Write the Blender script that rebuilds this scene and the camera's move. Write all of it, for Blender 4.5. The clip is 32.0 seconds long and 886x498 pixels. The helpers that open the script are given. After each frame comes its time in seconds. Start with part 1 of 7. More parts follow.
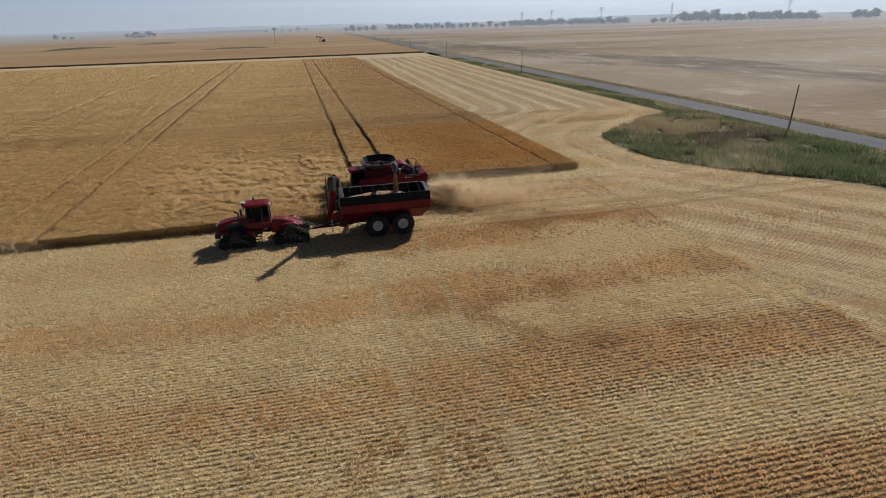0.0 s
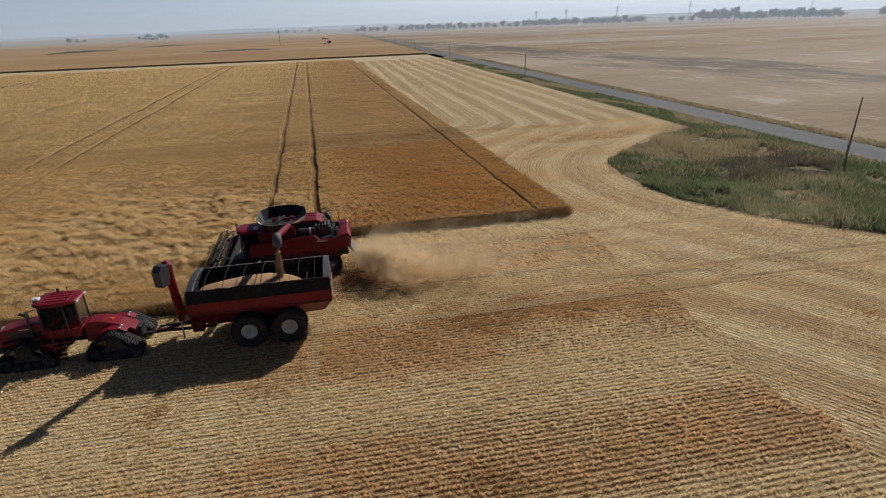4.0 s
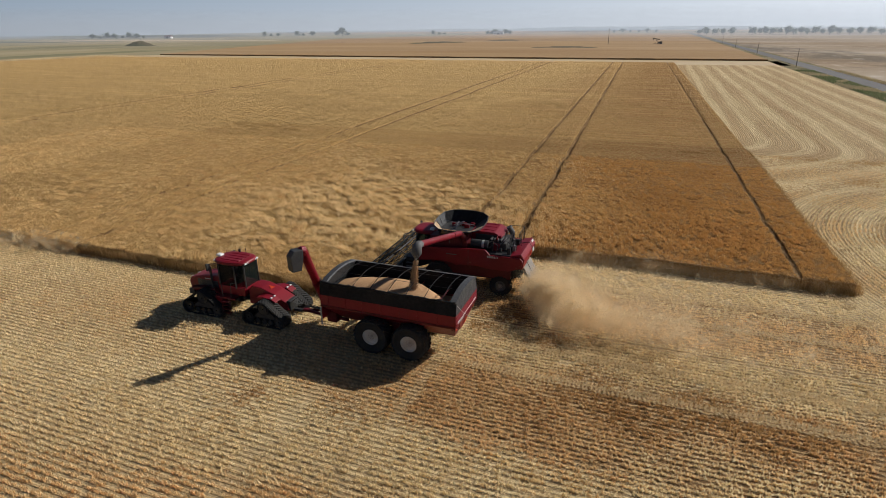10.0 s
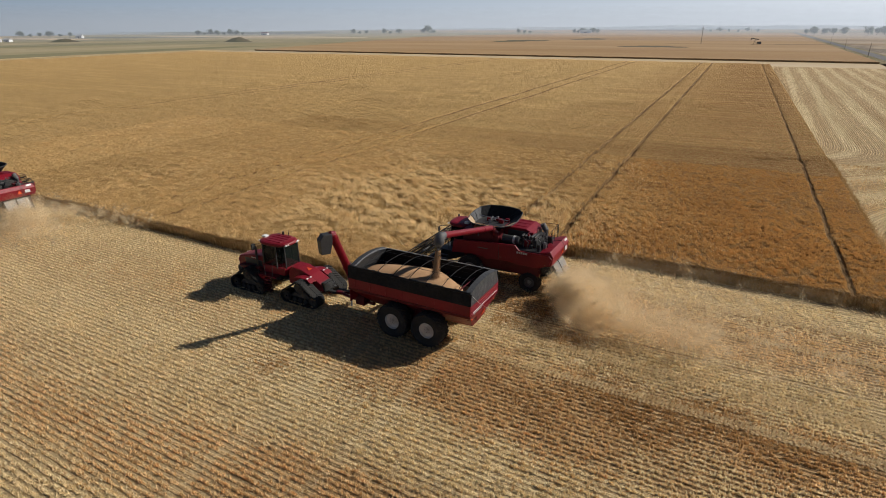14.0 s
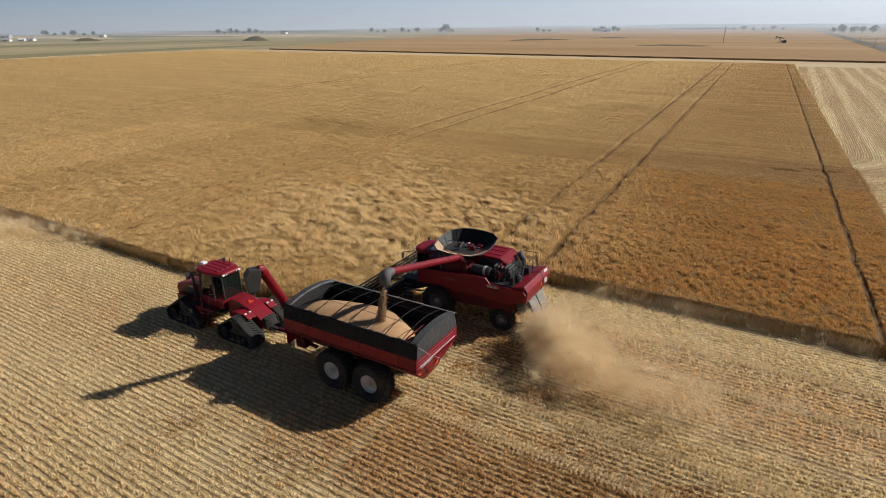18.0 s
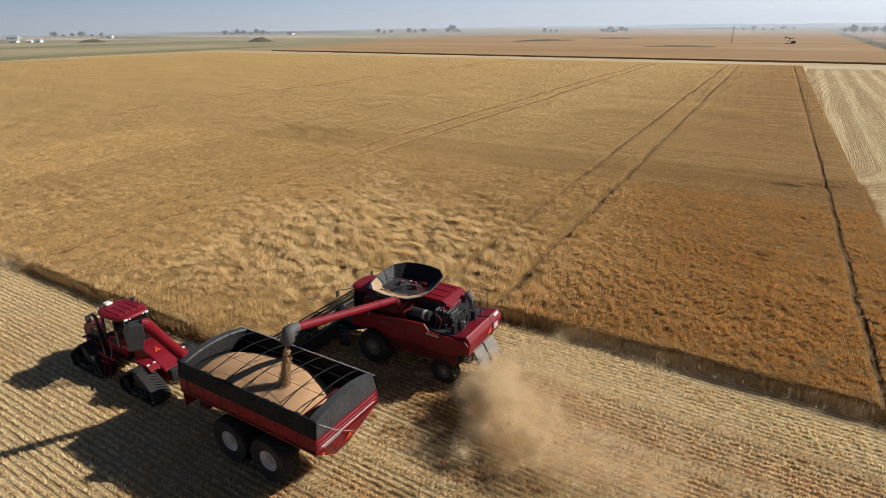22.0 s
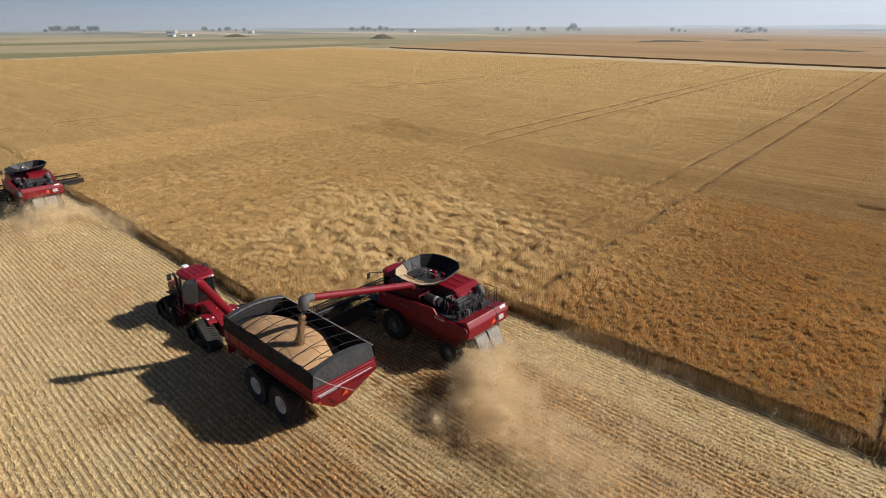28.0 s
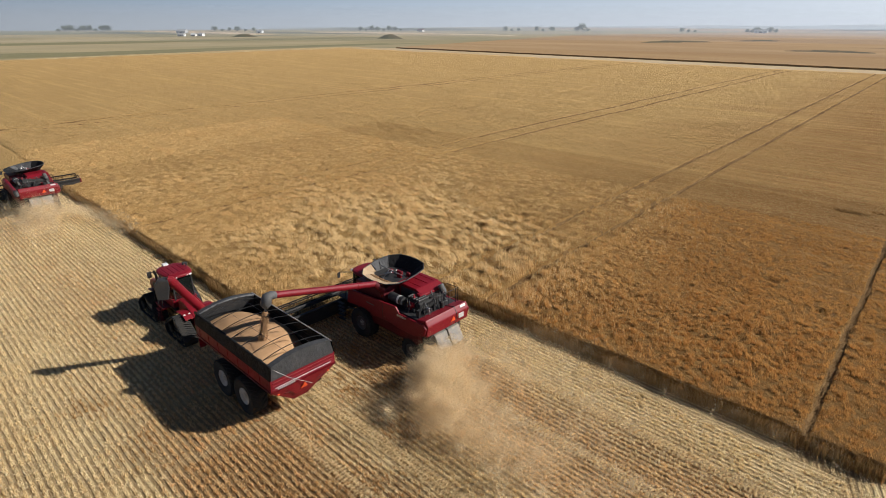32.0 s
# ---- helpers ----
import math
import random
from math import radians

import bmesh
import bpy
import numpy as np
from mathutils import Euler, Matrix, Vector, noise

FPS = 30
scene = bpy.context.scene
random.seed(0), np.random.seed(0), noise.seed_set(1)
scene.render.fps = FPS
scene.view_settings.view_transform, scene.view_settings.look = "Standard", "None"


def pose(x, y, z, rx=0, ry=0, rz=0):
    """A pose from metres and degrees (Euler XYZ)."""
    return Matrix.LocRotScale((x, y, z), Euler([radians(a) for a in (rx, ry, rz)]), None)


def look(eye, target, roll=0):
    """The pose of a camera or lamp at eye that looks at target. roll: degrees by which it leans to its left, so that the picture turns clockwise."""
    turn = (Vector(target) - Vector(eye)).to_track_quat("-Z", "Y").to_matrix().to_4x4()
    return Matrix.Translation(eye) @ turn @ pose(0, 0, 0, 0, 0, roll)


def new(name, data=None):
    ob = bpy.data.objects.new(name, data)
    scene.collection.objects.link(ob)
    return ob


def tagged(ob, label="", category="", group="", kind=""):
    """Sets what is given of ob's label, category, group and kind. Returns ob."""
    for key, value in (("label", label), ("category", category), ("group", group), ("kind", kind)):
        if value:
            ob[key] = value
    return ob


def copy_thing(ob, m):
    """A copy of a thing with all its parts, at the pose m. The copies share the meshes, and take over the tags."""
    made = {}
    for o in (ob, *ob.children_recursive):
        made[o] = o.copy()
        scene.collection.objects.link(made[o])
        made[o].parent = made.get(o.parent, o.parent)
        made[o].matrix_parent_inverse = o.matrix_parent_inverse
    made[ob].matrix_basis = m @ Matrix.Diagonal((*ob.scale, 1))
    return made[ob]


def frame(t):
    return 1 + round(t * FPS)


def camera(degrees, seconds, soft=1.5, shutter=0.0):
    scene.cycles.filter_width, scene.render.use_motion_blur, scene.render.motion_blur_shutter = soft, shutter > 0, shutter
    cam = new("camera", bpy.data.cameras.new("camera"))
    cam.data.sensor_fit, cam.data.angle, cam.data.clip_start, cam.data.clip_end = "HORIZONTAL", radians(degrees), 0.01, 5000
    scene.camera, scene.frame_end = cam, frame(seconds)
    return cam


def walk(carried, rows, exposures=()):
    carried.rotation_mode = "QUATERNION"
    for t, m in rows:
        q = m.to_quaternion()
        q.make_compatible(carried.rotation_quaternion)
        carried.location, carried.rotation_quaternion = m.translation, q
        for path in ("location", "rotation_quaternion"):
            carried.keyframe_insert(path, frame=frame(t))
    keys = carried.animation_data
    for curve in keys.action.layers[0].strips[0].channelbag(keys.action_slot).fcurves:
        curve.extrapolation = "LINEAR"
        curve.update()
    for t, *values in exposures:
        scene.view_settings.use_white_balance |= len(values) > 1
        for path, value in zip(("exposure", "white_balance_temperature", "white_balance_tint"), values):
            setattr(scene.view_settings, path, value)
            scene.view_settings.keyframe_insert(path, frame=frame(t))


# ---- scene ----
cam = camera(76.7, 32.0, soft=0.9)
ROWS = [
    (0.0, pose(-5.38, -49.01, 17.85, 67.80, 1.52, -12.69)),
    (0.5, pose(-4.50, -47.71, 17.71, 67.82, 1.46, -12.46)),
    (1.0, pose(-3.49, -46.19, 17.67, 67.83, 1.50, -12.25)),
    (1.5, pose(-2.35, -44.55, 17.66, 67.87, 1.66, -12.16)),
    (2.0, pose(-0.89, -42.29, 17.55, 67.88, 1.68, -12.07)),
    (2.5, pose(0.62, -39.83, 17.46, 67.90, 1.66, -11.96)),
    (3.0, pose(2.07, -37.24, 17.40, 67.91, 1.72, -11.87)),
    (3.5, pose(3.53, -34.68, 17.41, 67.89, 1.85, -11.76)),
    (5.5, pose(8.03, -25.75, 16.95, 68.05, 1.54, -5.66)),
    (6.0, pose(8.62, -25.64, 16.88, 68.19, 1.42, -2.11)),
    (6.5, pose(9.01, -25.64, 16.80, 68.35, 1.16, 2.88)),
    (7.0, pose(9.49, -25.69, 16.79, 68.42, 0.94, 7.00)),
    (7.5, pose(9.96, -25.72, 16.79, 68.45, 0.83, 10.35)),
    (8.0, pose(10.41, -25.73, 16.78, 68.48, 0.83, 13.41)),
    (8.5, pose(10.80, -25.65, 16.74, 68.51, 0.65, 16.49)),
    (9.0, pose(11.23, -25.56, 16.73, 68.51, 0.59, 18.42)),
    (9.5, pose(11.66, -25.52, 16.76, 68.49, 0.56, 19.58)),
    (10.0, pose(12.02, -25.47, 16.79, 68.46, 0.49, 20.26)),
    (10.5, pose(12.44, -25.43, 16.81, 68.42, 0.50, 20.76)),
    (11.0, pose(12.78, -25.36, 16.77, 68.41, 0.42, 21.11)),
    (11.5, pose(13.19, -25.40, 16.80, 68.39, 0.41, 21.75)),
    (12.0, pose(13.57, -25.38, 16.79, 68.40, 0.44, 22.06)),
    (12.5, pose(13.90, -25.37, 16.79, 68.36, 0.26, 25.16)),
    (13.0, pose(14.29, -25.32, 16.78, 68.34, 0.23, 27.20)),
    (13.5, pose(14.67, -25.31, 16.75, 68.34, 0.22, 27.94)),
    (14.0, pose(15.02, -25.24, 16.76, 68.34, 0.25, 28.46)),
    (14.5, pose(15.26, -25.01, 16.74, 68.35, 0.26, 28.88)),
    (16.5, pose(15.62, -22.15, 16.88, 68.25, 0.29, 29.94)),
    (17.0, pose(15.67, -21.24, 16.87, 68.25, 0.29, 30.11)),
    (17.5, pose(15.60, -20.18, 16.83, 68.22, 0.30, 30.20)),
    (18.0, pose(15.47, -19.09, 16.77, 68.23, 0.32, 30.33)),
    (18.5, pose(15.37, -18.05, 16.75, 68.23, 0.35, 30.39)),
    (19.0, pose(15.37, -17.08, 16.83, 68.22, 0.45, 30.52)),
    (19.5, pose(15.23, -16.01, 16.89, 68.23, 0.42, 30.62)),
    (20.0, pose(15.25, -15.17, 16.91, 68.27, 0.43, 30.68)),
    (20.5, pose(15.33, -14.39, 16.95, 68.26, 0.46, 30.74)),
    (21.0, pose(15.58, -13.76, 17.03, 68.26, 0.46, 30.91)),
    (21.5, pose(15.90, -13.35, 17.10, 68.25, 0.45, 31.00)),
    (22.0, pose(16.36, -13.20, 17.16, 68.27, 0.41, 31.10)),
    (22.5, pose(16.96, -13.28, 17.20, 68.28, 0.39, 31.17)),
    (23.0, pose(17.43, -13.34, 17.27, 68.26, 0.39, 31.31)),
    (23.5, pose(17.94, -13.45, 17.39, 68.26, 0.26, 33.16)),
    (24.0, pose(18.40, -13.48, 17.47, 68.23, 0.13, 36.01)),
    (24.5, pose(18.88, -13.52, 17.57, 68.21, 0.02, 38.21)),
    (25.0, pose(19.49, -13.60, 17.72, 68.19, -0.05, 39.67)),
    (25.5, pose(20.04, -13.61, 17.82, 68.16, -0.09, 40.62)),
    (27.5, pose(21.87, -13.27, 18.08, 68.11, -0.01, 42.31)),
    (28.0, pose(22.05, -12.88, 18.16, 68.10, -0.06, 42.59)),
    (28.5, pose(22.15, -12.39, 18.19, 68.10, -0.03, 42.69)),
    (29.0, pose(22.31, -11.91, 18.24, 68.09, -0.02, 42.82)),
    (29.5, pose(22.43, -11.45, 18.34, 68.05, 0.04, 42.97)),
    (30.0, pose(22.88, -11.31, 18.42, 68.06, 0.01, 43.10)),
    (30.5, pose(23.43, -11.35, 18.52, 68.05, 0.01, 43.20)),
    (31.0, pose(23.97, -11.46, 18.63, 68.04, 0.02, 43.26)),
    (31.5, pose(24.50, -11.69, 18.72, 68.04, -0.02, 43.39)),
    (32.0, pose(24.94, -12.04, 18.81, 68.06, -0.12, 43.50)),
]
walk(cam, ROWS, [(0.0, -0.2, 6000, 10), (3.0, -0.19, 6080, 10), (6.0, -0.08, 6150, 10), (10.0, 0.03, 6300, 10), (14.0, 0.06, 6350, 10), (19.0, 0.22, 6350, 10), (25.0, 0.3, 6300, 10), (32.0, 0.3, 6300, 10)])

# ---- world and sun ----
SUN_DIR = Vector((0.655, 0.595, 0.62)).normalized()      # towards the sun
sun_el = math.asin(SUN_DIR.z)
world = bpy.data.worlds.new("world")
scene.world = world
world.use_nodes = True
wn = world.node_tree.nodes
wn.clear()
w_out = wn.new("ShaderNodeOutputWorld")
w_bg = wn.new("ShaderNodeBackground")
w_sky = wn.new("ShaderNodeTexSky")
w_sky.sky_type = "NISHITA"
w_sky.sun_disc = False
w_sky.sun_elevation = sun_el
w_sky.sun_rotation = math.atan2(SUN_DIR.x, SUN_DIR.y)
w_sky.altitude = 2000
w_sky.air_density = 0.7
w_sky.dust_density = 0.5
w_sky.ozone_density = 2.5
w_bg.inputs["Strength"].default_value = 0.05
w_mix = wn.new("ShaderNodeMix")          # an even veil of summer haze over the clear sky
w_mix.data_type = "RGBA"
w_mix.inputs[0].default_value = 0.04
w_mix.inputs[7].default_value = (6.4, 6.9, 8.0, 1)
world.node_tree.links.new(w_sky.outputs[0], w_mix.inputs[6])
world.node_tree.links.new(w_mix.outputs[2], w_bg.inputs["Color"])
world.node_tree.links.new(w_bg.outputs[0], w_out.inputs["Surface"])
sun_data = bpy.data.lights.new("sun", "SUN")
sun_data.energy = 5.0
sun_data.angle = radians(0.6)
sun_data.color = (1.0, 0.945, 0.86)
sun = new("sun", sun_data)
sun.matrix_world = look((0, 0, 60), Vector((0, 0, 60)) - SUN_DIR)


# ---- materials ----
def shader(name):
    m = bpy.data.materials.new(name)
    m.use_nodes = True
    nt = m.node_tree
    return m, nt, nt.nodes["Principled BSDF"]


def add(nt, kind, **kw):
    n = nt.nodes.new(kind)
    for k, v in kw.items():
        n.inputs[k].default_value = v
    return n


def coords(nt, scale=(1, 1, 1)):
    tc = nt.nodes.new("ShaderNodeTexCoord")
    mp = nt.nodes.new("ShaderNodeMapping")
    mp.inputs["Scale"].default_value = scale
    nt.links.new(tc.outputs["Object"], mp.inputs["Vector"])
    return mp.outputs[0]


def noise_fac(nt, vec, scale, detail=4.0, lo=0.35, hi=0.65, rough=0.6):
    n = add(nt, "ShaderNodeTexNoise", Scale=scale, Detail=detail, Roughness=rough)
    nt.links.new(vec, n.inputs["Vector"])
    r = nt.nodes.new("ShaderNodeMapRange")
    r.inputs["From Min"].default_value, r.inputs["From Max"].default_value = lo, hi
    nt.links.new(n.outputs["Fac"], r.inputs["Value"])
    return r.outputs[0]


def mix(nt, fac, a, b):
    n = nt.nodes.new("ShaderNodeMix")
    n.data_type = "RGBA"
    for v, i in ((fac, 0), (a, 6), (b, 7)):
        if isinstance(v, (tuple, list)):
            n.inputs[i].default_value = (*v, 1)
        elif isinstance(v, float):
            n.inputs[i].default_value = v
        else:
            nt.links.new(v, n.inputs[i])
    return n.outputs[2]


def math_node(nt, op, a, b=None):
    n = nt.nodes.new("ShaderNodeMath")
    n.operation = op
    for v, i in ((a, 0), (b, 1)):
        if v is None:
            continue
        if isinstance(v, (int, float)):
            n.inputs[i].default_value = v
        else:
            nt.links.new(v, n.inputs[i])
    return n.outputs[0]


def bump(nt, bsdf, fac, strength, dist):
    b = add(nt, "ShaderNodeBump", Strength=strength, Distance=dist)
    nt.links.new(fac, b.inputs["Height"])
    nt.links.new(b.outputs[0], bsdf.inputs["Normal"])


def surface(name, c1, c2, big=0.4, small=18.0, rough=0.5, metal=0.0, rough2=None, bumps=0.0, dist=0.01, dirt=None, dirt_scale=1.2, spec=0.5, dirt_lo=0.5):
    """A material with colour varied at two scales, dust or wear, uneven gloss and fine relief."""
    m, nt, b = shader(name)
    v = coords(nt)
    f1 = noise_fac(nt, v, big, 3)
    f2 = noise_fac(nt, v, small, 4, 0.3, 0.7)
    col = mix(nt, f1, c1, c2)
    col = mix(nt, math_node(nt, "MULTIPLY", f2, 0.35), col, tuple(x * 0.6 for x in c1))
    if dirt:
        f3 = noise_fac(nt, v, dirt_scale, 6, dirt_lo, dirt_lo + 0.25, 0.7)
        col = mix(nt, math_node(nt, "MULTIPLY", f3, 0.6), col, dirt)
    nt.links.new(col, b.inputs["Base Color"])
    r = nt.nodes.new("ShaderNodeMapRange")
    r.inputs["To Min"].default_value = rough
    r.inputs["To Max"].default_value = rough2 if rough2 is not None else min(1, rough + 0.2)
    nt.links.new(f2, r.inputs["Value"])
    nt.links.new(r.outputs[0], b.inputs["Roughness"])
    b.inputs["Metallic"].default_value = metal
    b.inputs["Specular IOR Level"].default_value = spec
    if bumps:
        bump(nt, b, f2, bumps, dist)
    return m


DUST = (0.42, 0.31, 0.19)
M = {}
M["red"] = surface("red_paint", (0.20, 0.006, 0.014), (0.15, 0.005, 0.011), 0.5, 9, 0.36, 0.0, 0.55, dirt=DUST, dirt_scale=0.9, dirt_lo=0.64, spec=0.3)
M["dark_red"] = surface("dark_red_paint", (0.10, 0.004, 0.008), (0.07, 0.003, 0.006), 0.7, 9, 0.4, dirt=DUST, dirt_scale=1.1, dirt_lo=0.64, spec=0.3)
M["black"] = surface("black_plastic", (0.025, 0.025, 0.027), (0.04, 0.038, 0.036), 0.8, 14, 0.45, dirt=DUST, dirt_scale=1.3, dirt_lo=0.64)
M["tarp"] = surface("black_tarpaulin", (0.010, 0.0105, 0.011), (0.02, 0.02, 0.0205), 0.6, 6, 0.7, bumps=0.5, dist=0.05, spec=0.2)
M["rubber"] = surface("dusty_rubber", (0.014, 0.0135, 0.013), (0.028, 0.024, 0.019), 0.9, 20, 0.8, dirt=(0.12, 0.09, 0.055), dirt_scale=2.0, dirt_lo=0.56)
M["steel"] = surface("worn_steel", (0.32, 0.31, 0.3), (0.42, 0.41, 0.39), 1.0, 12, 0.35, 0.8, dirt=(0.15, 0.09, 0.05))
M["dark_steel"] = surface("dark_steel", (0.022, 0.022, 0.023), (0.045, 0.043, 0.04), 1.0, 15, 0.5, 0.3, dirt=DUST, dirt_lo=0.6)
M["silver"] = surface("silver_paint", (0.55, 0.54, 0.52), (0.45, 0.44, 0.42), 1.0, 12, 0.4, 0.3, dirt=(0.3, 0.24, 0.16))
M["rim"] = surface("cream_rim_paint", (0.62, 0.6, 0.55), (0.5, 0.48, 0.43), 1.5, 14, 0.45, dirt=(0.35, 0.26, 0.16))
# rim colour darkened to hold the shade round the harvesters' wheels
M["shaded_rim"] = surface("shaded_rim_paint", (0.11, 0.107, 0.10), (0.08, 0.077, 0.072), 1.5, 14, 0.5, dirt=(0.2, 0.15, 0.1))
M["spout_rubber"] = surface("grey_rubber", (0.07, 0.07, 0.072), (0.11, 0.105, 0.10), 2.0, 14, 0.6, dirt=DUST, dirt_lo=0.58)
M["tarp_grey"] = surface("grey_tarpaulin", (0.028, 0.029, 0.031), (0.05, 0.05, 0.051), 0.8, 5, 0.5, bumps=0.4, dist=0.04)
M["chute"] = surface("dusty_sheet_metal", (0.20, 0.185, 0.165), (0.14, 0.13, 0.115), 1.4, 12, 0.5, 0.4, dirt=DUST, dirt_lo=0.5)
M["white"] = surface("white_paint", (0.75, 0.75, 0.74), (0.68, 0.68, 0.66), 1.2, 12, 0.4)
M["grain"] = surface("wheat_grain", (0.47, 0.285, 0.15), (0.40, 0.235, 0.12), 0.9, 60, 0.85, bumps=0.6, dist=0.02, spec=0.2)
M["orange"] = surface("orange_plastic", (0.8, 0.1, 0.02), (0.7, 0.08, 0.02), 2, 20, 0.5)
M["canvas"] = surface("tan_canvas", (0.47, 0.34, 0.21), (0.37, 0.26, 0.155), 0.8, 8, 0.8, bumps=0.4, dist=0.03)
M["wood"] = surface("weathered_wood", (0.32, 0.26, 0.19), (0.22, 0.175, 0.13), 1.5, 30, 0.85, bumps=0.4)
M["lens"] = surface("red_lens", (0.3, 0.02, 0.015), (0.25, 0.015, 0.01), 3, 30, 0.2)
m, nt, b = shader("tinted_cab_glass")
b.inputs["Base Color"].default_value = (0.05, 0.065, 0.06, 1)
b.inputs["Roughness"].default_value = 0.04
b.inputs["Transmission Weight"].default_value = 0.85
b.inputs["IOR"].default_value = 1.1
M["glass"] = m


def straw(name, c1, c2, c3, spec=0.2, shine=0.25):
    m, nt, b = shader(name)
    geo = nt.nodes.new("ShaderNodeNewGeometry")
    v = coords(nt)
    f = noise_fac(nt, v, 0.12, 4, 0.35, 0.65)
    col = mix(nt, geo.outputs["Random Per Island"], c1, c2)
    col = mix(nt, math_node(nt, "MULTIPLY", f, 0.45), col, c3)
    nt.links.new(col, b.inputs["Base Color"])
    b.inputs["Roughness"].default_value = 0.65
    b.inputs["Specular IOR Level"].default_value = spec
    tr = nt.nodes.new("ShaderNodeBsdfTranslucent")
    nt.links.new(col, tr.inputs["Color"])
    mx = nt.nodes.new("ShaderNodeMixShader")
    mx.inputs[0].default_value = shine
    nt.links.new(b.outputs[0], mx.inputs[1])
    nt.links.new(tr.outputs[0], mx.inputs[2])
    nt.links.new(mx.outputs[0], nt.nodes["Material Output"].inputs["Surface"])
    return m


M["stubble_brown"] = straw("brown_stubble", (0.72, 0.49, 0.23), (0.97, 0.74, 0.43), (0.60, 0.38, 0.16), shine=0.5)
M["stubble_dark"] = straw("dark_stubble", (0.46, 0.265, 0.10), (0.72, 0.46, 0.20), (0.40, 0.22, 0.08), shine=0.5)
M["stubble"] = straw("straw_stubble", (0.76, 0.60, 0.33), (0.98, 0.86, 0.58), (0.74, 0.57, 0.31), shine=0.5)
M["litter"] = straw("straw_litter", (0.72, 0.55, 0.30), (0.95, 0.79, 0.50), (0.72, 0.55, 0.30), shine=0.4)
M["wheat"] = straw("ripe_wheat", (0.66, 0.455, 0.20), (0.97, 0.77, 0.43), (0.74, 0.52, 0.24), shine=0.4)
M["wheat_brown"] = straw("ripe_brown_wheat", (0.48, 0.25, 0.074), (0.74, 0.435, 0.15), (0.47, 0.235, 0.068), shine=0.4)
M["wheat_mid"] = straw("ripe_tan_wheat", (0.56, 0.36, 0.145), (0.85, 0.61, 0.285), (0.60, 0.385, 0.155), shine=0.4)
M["wheat_far_ears"] = straw("far_ripe_wheat", (0.52, 0.35, 0.15), (0.70, 0.50, 0.235), (0.52, 0.35, 0.15), shine=0.4)
# edge stems darkened and browned, the cut edge's shade put into their colour
M["shaded_edge_straw"] = straw("shaded_wheat_stems", (0.36, 0.215, 0.085), (0.62, 0.42, 0.19), (0.30, 0.175, 0.065))
M["weeds"] = straw("green_weeds", (0.075, 0.11, 0.045), (0.25, 0.29, 0.13), (0.32, 0.29, 0.17), shine=0.4)
M["brown_weeds"] = straw("seeding_weeds", (0.14, 0.115, 0.085), (0.32, 0.26, 0.19), (0.22, 0.2, 0.13))
M["dry_grass"] = straw("dry_grass", (0.52, 0.42, 0.25), (0.68, 0.56, 0.36), (0.34, 0.29, 0.16))


